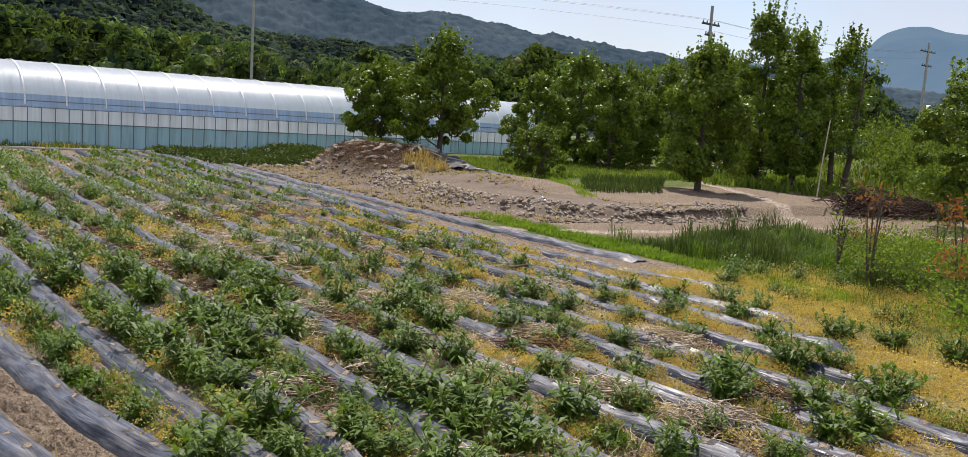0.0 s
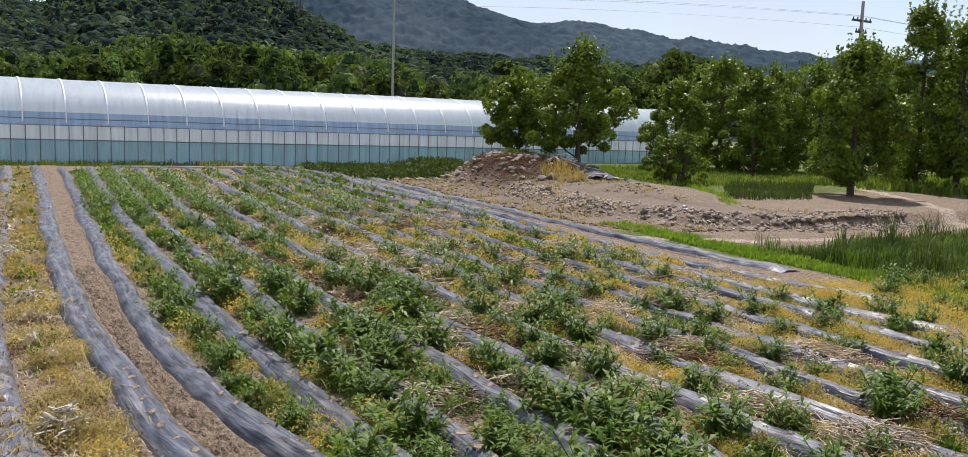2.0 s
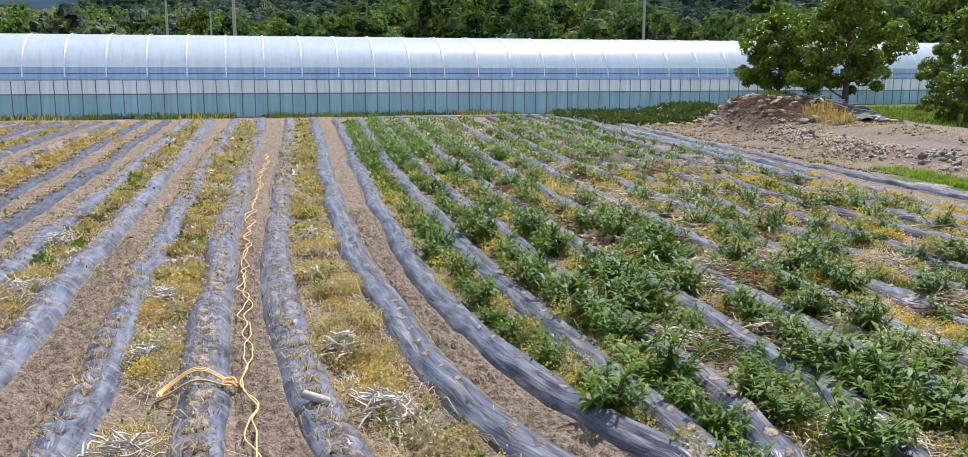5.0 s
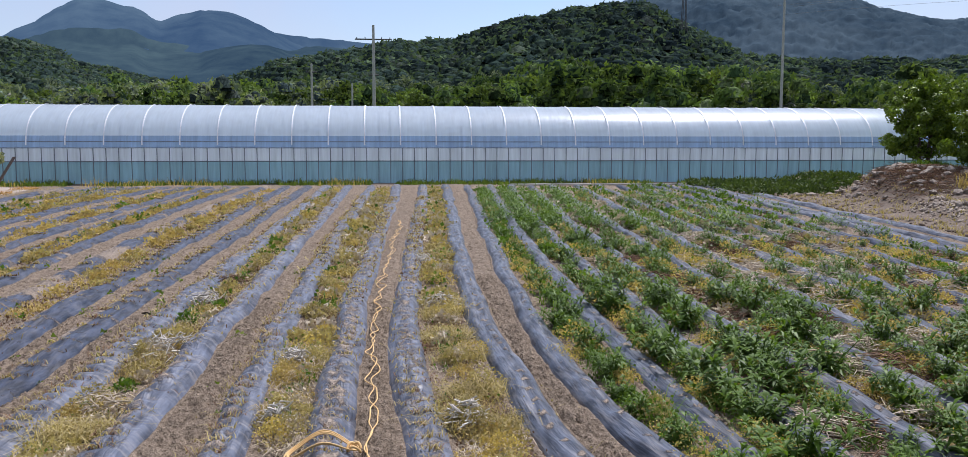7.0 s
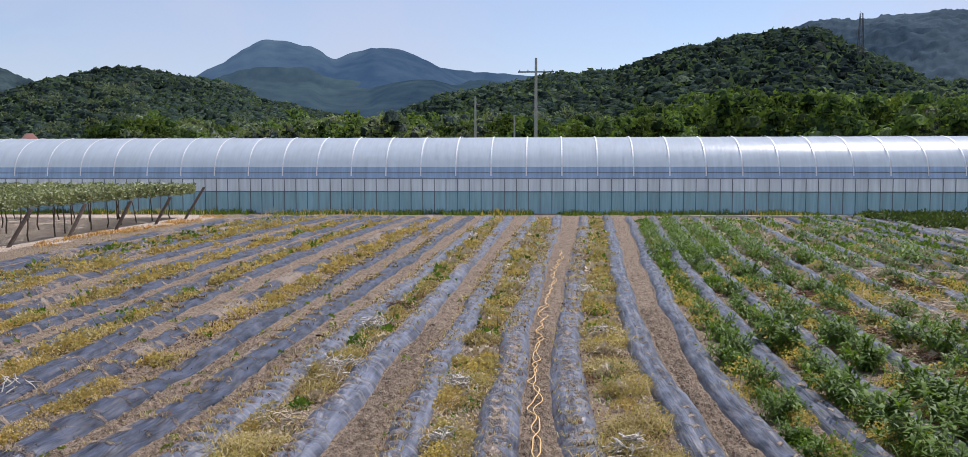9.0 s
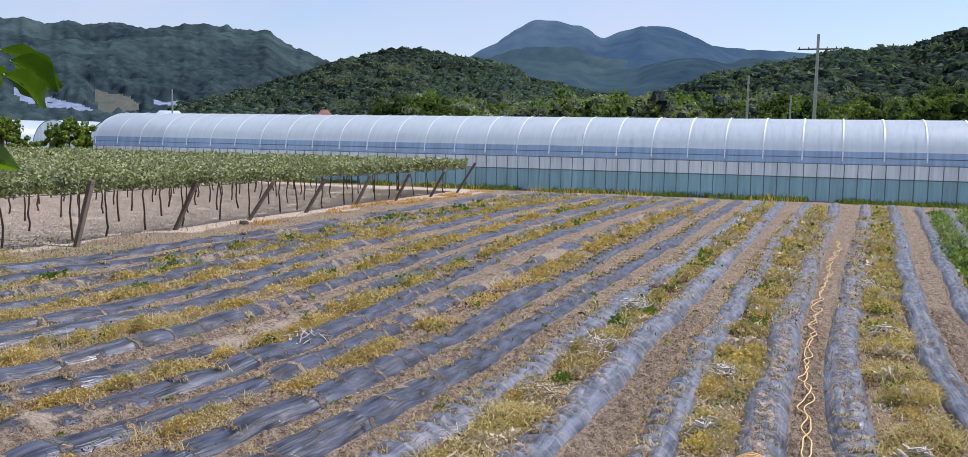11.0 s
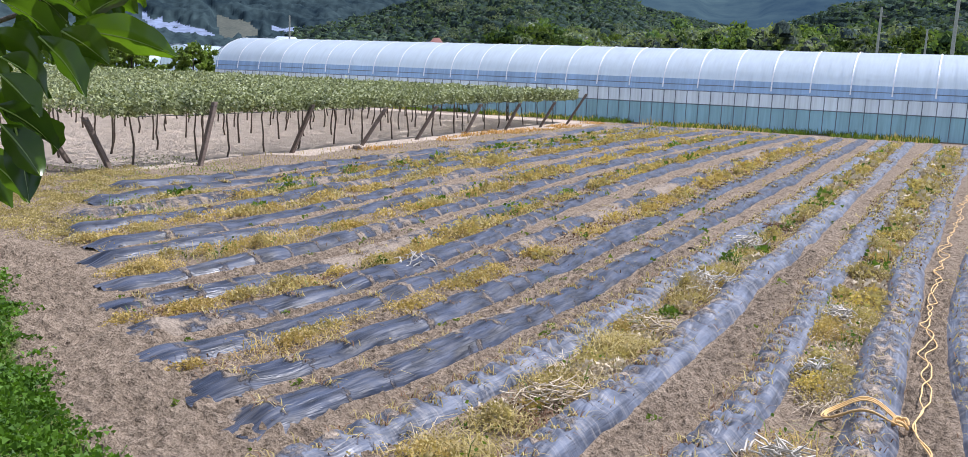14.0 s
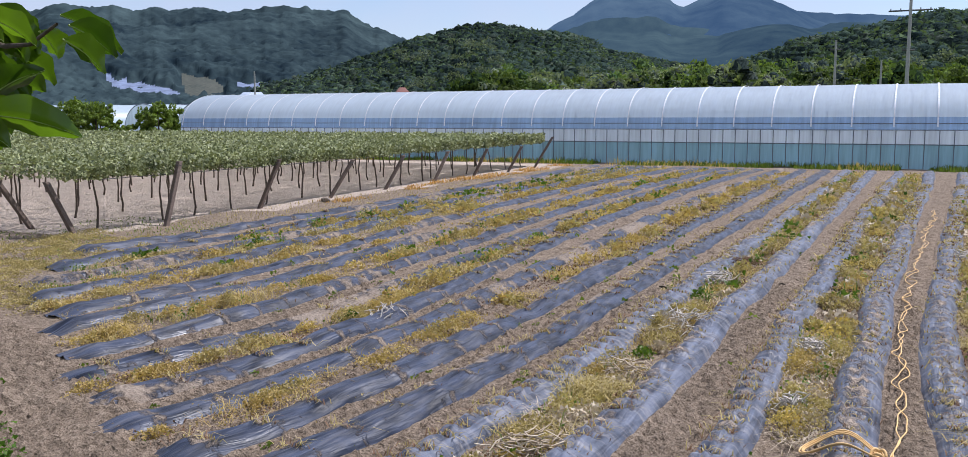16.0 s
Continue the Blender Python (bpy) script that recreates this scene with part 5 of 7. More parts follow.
tussocks("straw_tussocks", [(13, 1.3), (15, 1.3), (11, 1.1), (20, 0.8), (21, 0.8), (22, 0.8), (23, 0.8), (24, 0.8), (25, 0.6)], 0.17, 0.08, 300, 0.05, M_STRAW, 323, "pale withered straw matted in the furrows")
tussocks("seedlings", [(10, 1.6), (9, 1.6), (7, 1.6), (12, 0.8), (5, 1.2), (3, 1.2), (8, 0.8)], 0.035, 0.04, 26, 0.04, M_GRASS, 324, "tiny green seedlings in the bare furrows", 16.0, 0.3)
tussocks("green_tussocks", [(13, 0.4), (15, 0.5), (11, 0.5), (0, 0.5), (1, 0.4), (2, 0.3), (4, 0.3), (6, 0.3), (17, 0.8), (18, 0.8), (19, 0.6), (21, 0.5), (23, 0.5), (26, 0.6)], 0.10, 0.09, 160, 0.05, M_PLANT, 309, "small green weeds sprouting in the furrows")
weed_mat("olive_weeds", [(13, 1.3), (15, 1.3), (11, 0.9), (2, 0.4), (0, 0.5), (1, 0.4), (4, 0.3), (6, 0.3)], 380, 0.12, M_OLIVE, 302, "matted olive and straw-coloured weeds in the furrows", clump=0.14, lean=2.6, gaps=0.34, fl=1.0)
weed_mat("orange_weeds", [(8, 1.0), (6, 1.2), (4, 1.2), (2, 0.8), (3, 0.2), (11, 0.8), (9, 0.08), (13, 0.5), (15, 0.5), (22, 0.3), (24, 0.3)], 230, 0.10, M_ORANGE, 303, "low orange-brown dried weeds between the ridges", clump=0.22, lean=2.4, gaps=0.40, wide=0.8)
weed_mat("brown_litter", [(13, 0.9), (15, 0.9), (11, 1.0), (6, 0.4), (8, 0.4), (18, 0.5), (19, 0.6), (20, 0.8), (21, 0.8), (22, 0.7), (23, 0.7), (24, 0.7), (25, 0.6), (26, 0.5)], 220, 0.07, M_LITTER, 306, "brown dead plant litter matted in the furrows", clump=0.2, y1=26, lean=3.0, gaps=0.42, fl=1.2)
weed_mat("straw_weeds", [(13, 0.8), (15, 0.8), (11, 0.9), (20, 0.5), (21, 0.5), (22, 0.5), (23, 0.5), (24, 0.5), (25, 0.4)], 420, 0.10, M_STRAW, 305, "withered straw-coloured stalks in the furrows", clump=0.18, fluff=False, y1=30, lean=3.0, wide=0.8, gaps=0.42)
weed_mat("green_weeds", [(17, 0.6), (18, 0.5), (19, 0.4), (20, 0.3), (21, 0.35), (22, 0.35), (23, 0.35), (24, 0.3), (25, 0.3), (26, 0.4), (27, 0.4), (13, 0.10), (15, 0.12), (11, 0.08), (0, 0.15), (1, 0.1), (4, 0.06), (6, 0.06)], 240, 0.17, M_PLANT, 304, "green grass and low weeds in the furrows", clump=0.22, fl=1.7, spread=0.2, lean=1.8)


def fringe(name, n, where, height, width, mat, seed, label, cat="grass", lean=0.7, clumpy=0.0):
    r = np.random.default_rng(seed)
    P = where(r, n)
    P[:, 2] = land(P[:, 0], P[:, 1]) - 0.01
    h = height * r.uniform(0.45, 1.25, len(P)) * (0.5 + 0.9 * vnoise(P[:, 0] * 1.7, P[:, 1] * 1.7, seed))
    h = h * (1 - clumpy + clumpy * 2.2 * vnoise(P[:, 0] * 1.1, P[:, 1] * 1.1, seed + 7) ** 2)
    v, q = blades(P, h, lean, width, r)
    put(name, blade_mesh(name, v, q, mat), label=label, category=cat, kind="stuff")


def area(x0, x1, y0, y1, keep=None):
    def pick(r, n):
        P = np.stack([r.uniform(x0, x1, n), r.uniform(y0, y1, n), np.zeros(n)], 1)
        return P[keep(P[:, 0], P[:, 1])] if keep else P
    return pick


def on_bank(x, y):
    b = bank_side(x, y)
    return (b > 0.2 * (vnoise(x * 3, y * 3, 4) - 0.5)) & (b < 1.8)


fringe("bank_grass", 26000, area(-9, -2.5, 1.2, 6.5, on_bank), 0.075, 0.010, M_PLANT, 310, "short green grass on the bank at the field's edge", "grass", 1.2, 0.5)
_c = area(-9, -2.5, 1.2, 6.5, on_bank)(_r, 1500)
put("bank_weeds", mesh("bank_weeds", *cushion(_c, 0.13, 0.10, 90, 0.052, _r), M_BANKWEED), label="dense leafy green weeds on the bank", category="weeds", kind="stuff")
fringe("greenhouse_grass", 14000, area(-34, 24, 43.6, 45.2, lambda x, y: vnoise(x * 0.7, y * 0.3, 5) > 0.3), 0.26, 0.016, M_GRASS, 311, "green grass along the foot of the greenhouse")
fringe("greenhouse_straw", 2600, area(-34, 24, 43.3, 44.8, lambda x, y: vnoise(x * 0.45, 3, 6) > 0.58), 0.34, 0.014, M_DRYWEED, 312, "dry yellow grass along the foot of the greenhouse")
fringe("vineyard_straw", 1300, area(-15.9, -13.6, 13.5, 42.5), 0.10, 0.010, M_OLIVE, 313, "dry orange-yellow grass between field and vineyard")
fringe("vineyard_orange", 8000, area(-17.2, -14.2, 21.0, 42.6, lambda x, y: (np.abs(x + 15.3 + 0.035 * (y - 22)) < 0.55) & (vnoise(x * 0.8, y * 0.5, 12) > 0.47)), 0.15, 0.014, M_RUSTGRASS, 326, "orange-brown dry grass at the foot of the vineyard posts", "grass", 1.8)
fringe("vineyard_green", 1500, area(-17.5, -13.0, 10.0, 16.0), 0.06, 0.012, M_GRASS, 314, "patchy green weeds at the vineyard corner", "weeds", 2.2)
_r = np.random.default_rng(329)
_c = area(-15.8, -10.2, 7.6, 13.4, lambda x, y: (vnoise(x * 1.1, y * 1.1, 8) > 0.45) & (bank_side(x, y) < -0.5))(_r, 420)
put("corner_weeds", mesh("corner_weeds", *cushion(_c, 0.22, 0.07, 150, 0.034, _r), M_OLIVE), label="low yellow-green weeds at the field corner", category="weeds", kind="stuff")
fringe("lime_weeds", 26000, area(12.6, 15.4, 6.8, 18.2, lambda x, y: np.abs(x - np.interp(y, [7.0, 8.55, 10, 11.8, 14.1, 17, 18.2], [13.2, 13.5, 13.83, 14.0, 14.2, 14.64, 14.7])) < 0.42), 0.13, 0.016, M_LIME, 315, "bright lime-green strip of low leafy weeds", "weeds")
fringe("ditch_grass", 17000, area(14.4, 22.0, 7.0, 13.6, lambda x, y: (y < 13.0 - 0.02 * (x - 15) + 1.2 * (vnoise(x * 0.9, y * 0.9, 3) - 0.5)) & (x > 14.7 + 0.8 * (vnoise(x * 1.1, y * 1.1, 4) - 0.5))), 0.48, 0.009, M_VEG, 316, "tall rank green grass in the ditch", "grass", 0.9, 0.9)
fringe("ditch_weeds", 17000, area(14.4, 22.0, 7.0, 13.6, lambda x, y: (y < 13.2) & (x > 14.6 + 0.8 * (vnoise(x * 1.1, y * 1.1, 14) - 0.5))), 0.30, 0.008, M_PLANT, 325, "fresh green weeds among the ditch grass", "weeds", 1.0, 0.7)
fringe("edge_yellow", 20000, area(7.5, 15.0, 2.0, 9.5, lambda x, y: x > 9.8 - 0.2 * (y - 4)), 0.12, 0.004, M_DRYWEED, 317, "sparse yellow weeds at the field's edge", "weeds")
_r = np.random.default_rng(327)
_c = area(8.5, 15.5, 3.0, 9.6, lambda x, y: (x > 11.6 - 0.1 * (y - 3)) | (y < 5.0))(_r, 360)
put("edge_cushions", mesh("edge_cushions", *cushion(_c, 0.34, 0.15, 220, 0.030, _r), M_DRYWEED), label="fluffy yellow dying weeds at the field's edge", category="weeds", kind="stuff")
fringe("edge_green", 16000, area(10.5, 24.0, 2.0, 10.5, lambda x, y: x > 12.6 + 0.1 * (y - 4)), 0.26, 0.007, M_GRASS, 318, "green and yellow-green weeds beyond the field", "weeds")
fringe("slope_grass", 12000, area(33, 56, 8, 27), 0.5, 0.045, M_GRASS, 319, "rough green grass on the slope")
fringe("terrace_grass", 16000, area(22.5, 40, 26, 40), 0.22, 0.02, M_TREE, 320, "green grass under the terrace trees")
fringe("mound_grass", 2600, area(19.4, 22.4, 30.6, 33.6), 0.30, 0.016, M_PLANT, 328, "green grass tufts on top of the rubble mound", "grass", 1.0, 0.6)
fringe("mound_straw", 800, area(18.7, 19.9, 26.0, 27.6), 0.40, 0.010, M_ORANGE, 321, "tuft of dry rust-yellow grass on the mound")


# lance-leaved weed plants
def plant_meshes(seed):
    r = np.random.default_rng(seed)
    stems, P, W, L = [], [], [], []
    for s in range(r.integers(15, 21)):
        a = r.uniform(0, 6.28)
        h = r.uniform(0.10, 0.37)
        out = r.uniform(0.05, 0.30)
        p = np.array([(0.02 * math.cos(a), 0.02 * math.sin(a), 0), (out * 0.5 * math.cos(a), out * 0.5 * math.sin(a), h * 0.55), (out * math.cos(a), out * math.sin(a), h)])
        stems.append(tube(p, [0.006, 0.005, 0.003], 3))
        for m in range(28):
            f = r.uniform(0.12, 1.0) ** 0.7
            c = p[0] * (1 - f) + p[2] * f
            b = r.uniform(0, 6.28)
            P.append(c)
            W.append((math.cos(b), math.sin(b), r.uniform(-0.3, 0.7) if f < 0.85 else r.uniform(0.4, 1.6)))
            L.append(r.uniform(0.07, 0.15))
    P, W, L = np.array(P), np.array(W), np.array(L)
    W /= np.linalg.norm(W, axis=1)[:, None]
    S = np.cross(W, (0, 0, 1.0))
    S /= np.linalg.norm(S, axis=1)[:, None] + 1e-6
    B = (L * 0.125)[:, None]
    Lc = L[:, None]
    droop = np.array([[0, 0, -1.0]])
    v = np.stack([P, P + W * Lc * 0.45 + S * B, P + W * Lc * 0.45 - S * B, P + W * Lc + droop * Lc * 0.32], 1).reshape(-1, 3)
    k = np.arange(len(P))[:, None] * 4
    t = np.concatenate([k + np.array([[0, 1, 2]]), k + np.array([[2, 1, 3]])])
    return join(stems), (v, t)


PLANTS = [plant_meshes(400 + s) for s in range(7)]
plant_obs = []
for (sv, sq), (lv, lt) in PLANTS:
    plant_obs.append((mesh("stem", sv, sq, M_GRASS, True), mesh("foliage", lv, lt, M_PLANT), mesh("foliage", lv, lt[(lt[:, 0] // 4) % 5 < 3], M_PLANT)))
_r = np.random.default_rng(420)
spots = []
for k, gap, ymin, size in [(17, 0.54, 5.5, 0.9), (18, 0.50, 4.5, 1.05), (19, 0.48, 4.2, 1.05), (20, 0.52, 4.0, 1.1), (21, 0.58, 4.0, 1.05), (22, 0.74, 3.5, 1.05), (23, 0.84, 3.5, 1.05), (24, 0.78, 3.5, 1.0), (25, 1.05, 3.8, 0.95), (26, 1.05, 4.0, 0.9), (27, 1.1, 5.5, 0.9)]:
    y = ymin
    while y < 36:
        P = furrow(k, y, y + 0.01, 1, _r, 0.2)[0]
        if k < 21 or y < 24 or _r.uniform() < 0.4:
            spots.append((P[0], P[1], size * _r.uniform(0.55, 1.25) * (0.85 if y > 14 else 1.0)))
        y += gap * _r.uniform(0.5, 1.6)
for x, y in zip(_r.uniform(10.5, 14.5, 26), _r.uniform(3.0, 10.5, 26)):
    spots.append((x, y, _r.uniform(0.6, 1.2)))
spots += [(3.4, 5.4, 1.0), (4.25, 5.8, 1.0)]
spots.sort(key=lambda s: math.hypot(s[0], s[1]))
first = {}
for i, (x, y, s) in enumerate(spots[:290]):
    kd = i % 7
    m = Matrix.Translation((x, y, float(land(x, y)) - 0.02)) @ Matrix.Rotation(_r.uniform(0, 6.28), 4, "Z") @ Matrix.Diagonal((s, s, s * _r.uniform(0.85, 1.15), 1))
    p = tagged(new("weed_plant"), label="bushy green weed with narrow lance-shaped leaves in a furrow", category="weed", group="green weeds of the field")
    p.matrix_basis = m
    put("stem", plant_obs[kd][0], p)
    put("foliage", plant_obs[kd][1 if i < 130 else 2], p)
rest = []
for i, (x, y, s) in enumerate(spots[290:]):
    (lv, lt) = PLANTS[i % 7][1]
    lt = lt[(lt[:, 0] // 4) % 3 == 0]
    a = _r.uniform(0, 6.28)
    c, d = math.cos(a), math.sin(a)
    w = lv * s * 1.45
    rest.append((np.stack([w[:, 0] * c - w[:, 1] * d + x, w[:, 0] * d + w[:, 1] * c + y, w[:, 2] + float(land(x, y))], 1), lt))
put("far_weed_plants", mesh("far_weed_plants", *join(rest), M_PLANT), label="rows of green weeds towards the greenhouse", category="weeds", kind="stuff")


# straw heaps
def straw_heap(x, y, n, w, length, mat, seed, label, thick=1.0, lift=0.03):
    r = np.random.default_rng(seed)
    ps = []
    for i in range(n):
        c = np.array([x + r.normal() * w, y + r.normal() * w * 1.2, 0])
        far = math.hypot(c[0] - x, c[1] - y) / (2.2 * w)
        c[2] = float(land(c[0], c[1])) + lift + r.uniform(0, 0.13) * max(0.0, 1 - far * far)
        a, t = r.uniform(0, 6.28), r.normal() * (0.18 if lift < 0.08 else 0.5)
        L = length * r.uniform(0.4, 1.2)
        d = np.array([math.cos(a), math.sin(a), t]) * L / 2
        ps.append(tube([c - d, c + r.normal(size=3) * 0.012, c + d], [0.0055 * thick, 0.0065 * thick, 0.003 * thick], 3))
    put("straw_heap", mesh("straw_heap", *join(ps), mat), label=label, category="straw", group="heaps of dead stalks", kind="stuff")


BL, ST, LI = "small heap of bleached dead stalks in the furrow", "loose heap of pale straw in the furrow", "heap of brown dead plant litter in the furrow"
for i, (x, y, n, w, L) in enumerate([(-0.95, 9.2, 90, 0.09, 0.16), (-0.92, 7.4, 60, 0.06, 0.14), (0.62, 7.3, 100, 0.10, 0.17), (0.75, 5.9, 80, 0.11, 0.18), (-2.6, 12.9, 70, 0.13, 0.25), (-2.45, 10.0, 90, 0.15, 0.22), (-0.9, 5.4, 90, 0.11, 0.18), (0.75, 12.5, 70, 0.12, 0.2), (-5.75, 9.0, 40, 0.12, 0.18), (0.7, 16.5, 60, 0.14, 0.2), (-0.7, 17.5, 50, 0.14, 0.2)]):
    straw_heap(x, y, int(n * 0.8), w, L * 0.8, M_BLEACHED, 500 + i, BL, 1.35, 0.09)
for i, (x, y, n, w, L) in enumerate([(4.55, 8.6, 70, 0.18, 0.35), (6.3, 4.3, 120, 0.25, 0.4), (6.05, 5.3, 110, 0.2, 0.45), (4.45, 6.9, 60, 0.14, 0.3), (3.7, 4.6, 130, 0.2, 0.35), (-2.5, 8.0, 45, 0.16, 0.3), (-2.5, 5.8, 45, 0.16, 0.3), (7.4, 9.0, 60, 0.3, 0.4), (6.5, 12.5, 90, 0.5, 0.5), (6.2, 16.0, 90, 0.6, 0.5), (8.6, 12.8, 80, 0.5, 0.5), (10.0, 11.0, 60, 0.5, 0.5), (9.0, 17.0, 70, 0.6, 0.5), (5.3, 9.4, 90, 0.2, 0.35), (6.1, 9.6, 120, 0.25, 0.35), (7.0, 7.2, 110, 0.25, 0.35), (5.35, 6.2, 90, 0.18, 0.3), (8.1, 6.3, 110, 0.25, 0.35), (7.3, 14.2, 140, 0.4, 0.45), (8.2, 15.5, 120, 0.4, 0.45), (5.9, 14.0, 110, 0.3, 0.4), (9.2, 9.4, 110, 0.3, 0.4), (10.6, 14.6, 110, 0.4, 0.45), (9.6, 20.0, 120, 0.6, 0.5), (7.2, 20.0, 120, 0.5, 0.5)]):
    straw_heap(x, y, n * 2, w * 0.9, L * 0.62, M_STRAW, 520 + i, ST, 1.0, 0.06)
for i, (x, y, n, w, L) in enumerate([(4.75, 12.6, 160, 0.35, 0.25), (4.85, 11.2, 140, 0.3, 0.25), (4.4, 14.4, 120, 0.3, 0.25), (7.2, 4.4, 140, 0.25, 0.3), (5.4, 7.6, 120, 0.2, 0.25), (8.8, 14.6, 150, 0.45, 0.3), (10.9, 16.4, 120, 0.45, 0.3), (7.9, 18.0, 140, 0.5, 0.35), (6.4, 7.0, 90, 0.2, 0.25), (-2.5, 14.8, 60, 0.2, 0.25), (9.8, 13.6, 90, 0.4, 0.3)]):
    straw_heap(x, y, n * 2, w, L * 0.7, M_LITTER, 540 + i, LI)

_r = np.random.default_rng(570)
for k in range(19, 26):
    for m in range(4):
        y = _r.uniform(6.5, 20)
        x = float(row_x(k, y) + row_x(k + 1, y)) / 2 + _r.normal() * 0.08
        if _r.uniform() < 0.55:
            straw_heap(x, y, 150, 0.2, 0.32, M_STRAW, 572 + k * 4 + m, ST, 1.1)
        else:
            straw_heap(x, y, 190, 0.24, 0.22, M_LITTER, 572 + k * 4 + m, LI, 1.1)

# clods of soil, and mounds with dry tufts in the planting holes
_r = np.random.default_rng(560)
octa = np.array([(1, 0, 0), (0, 1, 0), (-1, 0, 0), (0, -1, 0), (0, 0, 1), (0, 0, -0.6)], float)
octf = np.array([(0, 1, 4), (1, 2, 4), (2, 3, 4), (3, 0, 4), (1, 0, 5), (2, 1, 5), (3, 2, 5), (0, 3, 5)])


def lumps(P, size, r, flat=0.6, across=1.0):
    n = len(P)
    s = (size * r.uniform(0.35, 1.5, n) ** 1.8)[:, None, None]
    V = octa[None] * s * (1 + 0.5 * r.uniform(-1, 1, (n, 6, 1))) * np.array([[[1, 1, flat]]])
    a = (r.uniform(0, 6.28, n) if across == 1.0 else r.normal(size=n) * 0.25)[:, None]
    V = V * np.array([[[across, 1 / across, 1]]])
    V = np.stack([V[:, :, 0] * np.cos(a) - V[:, :, 1] * np.sin(a), V[:, :, 0] * np.sin(a) + V[:, :, 1] * np.cos(a), V[:, :, 2]], -1) + P[:, None]
    return V.reshape(-1, 3), (octf[None] + np.arange(n)[:, None, None] * 6).reshape(-1, 3)


def clod_relief(x, y, amp):
    """Crumbly soil: rounded clods at three sizes over the lie of the land."""
    a, b, c = vnoise(x * 9, y * 9, 41), vnoise(x * 23, y * 23, 42), vnoise(x * 47, y * 47, 43)
    return amp * (0.28 * (a - 0.3) + 0.75 * np.clip(b - 0.42, 0, 1) + 0.45 * (c - 0.5))


def soil_sheet(name, X, Y, Z, keep, label):
    n, w = X.shape
    V = np.stack([X, Y, Z], -1).reshape(-1, 3)
    i, j = np.meshgrid(np.arange(n - 1), np.arange(w - 1), indexing="ij")
    q = np.stack([i * w + j, (i + 1) * w + j, (i + 1) * w + j + 1, i * w + j + 1], -1)
    q = q[keep[:-1, :-1]].reshape(-1, 4) if keep is not None else q.reshape(-1, 4)
    me = mesh(name, V, q, M_GROUND, True)
    me.color_attributes.new("zone", "FLOAT_COLOR", "POINT").data.foreach_set("color", (zones(X, Y) * (1, 1, 0.5, 1)).reshape(-1, 4).astype(np.float32).ravel())
    put(name, me, label=label, category="soil", kind="stuff")


cl = []
for k, yend in [(16, 16), (14, 14), (12, 14), (10, 13), (9, 13), (7, 13), (8, 12), (5, 12)]:
    ys = np.arange(RIDGES[k][2] + 0.1, yend, 0.034)
    u = np.linspace(0, 1, 19)
    x0, x1 = row_x(k, ys) + 0.19, row_x(k + 1, ys) - 0.19
    X = x0[:, None] + (x1 - x0)[:, None] * u[None]
    Y = np.repeat(ys[:, None], 19, 1)
    fade = step(0, 0.15, u)[None] * step(1, 0.85, u)[None] * step(yend, yend - 1.5, ys)[:, None]
    soil_sheet("furrow_soil", X, Y, land(X, Y) - 0.012 + (0.02 + clod_relief(X, Y, 0.11)) * fade, None, "bare crumbly brown soil of a furrow")
    cl.append(lumps(furrow(k, RIDGES[k][2], 20, 700, _r, 0.33) + np.array([[0, 0, 0.008]]), 0.016, _r, 0.6))
for k, y0 in [(16, 15.2), (14, 13.2), (12, 13.2), (10, 12.2), (9, 12.2), (7, 12.2)]:
    ys, u = np.arange(y0, 41.0, 0.11), np.linspace(0, 1, 9)
    x0, x1 = row_x(k, ys) + 0.2, row_x(k + 1, ys) - 0.2
    X = x0[:, None] + (x1 - x0)[:, None] * u[None]
    Y = np.repeat(ys[:, None], 9, 1)
    lump = vnoise(X * 4.5, Y * 4.5, 45) * 0.07 + vnoise(X * 9, Y * 9, 46) * 0.07 - 0.045
    soil_sheet("furrow_soil", X, Y, land(X, Y) + lump * step(0, 0.2, u)[None] * step(1, 0.8, u)[None] - 0.01, None, "bare crumbly brown soil of a furrow")
X, Y = np.meshgrid(np.arange(-10.5, -2.4, 0.042), np.arange(2.2, 8.6, 0.042), indexing="ij")
side = bank_side(X, Y)
edge = step(0.35, 0.05, side) * step(-1.9, -1.2, side + 0.12 * (X + 4))
soil_sheet("headland_soil", X, Y, land(X, Y) - 0.012 + (0.03 + clod_relief(X, Y, 0.13) + 0.05 * (vnoise(X * 2.3, Y * 2.3, 44) - 0.5)) * edge, (side < 0.4) & (edge > 0.01), "rough brown soil at the end of the rows")
P = area(-9.0, -2.6, 2.6, 7.5, lambda x, y: (bank_side(x, y) < 0.15) & (bank_side(x, y) > -1.2 - 0.1 * (x + 4)))(_r, 2200)
P[:, 2] = land(P[:, 0], P[:, 1]) + 0.012
cl.append(lumps(P, 0.019, _r, 0.6))
v, t = join(cl)
put("soil_clods", mesh("soil_clods", v, t, M_GROUND, True), label="crumbly brown clods of soil", category="soil", kind="stuff")
tufts, scraps = [], []
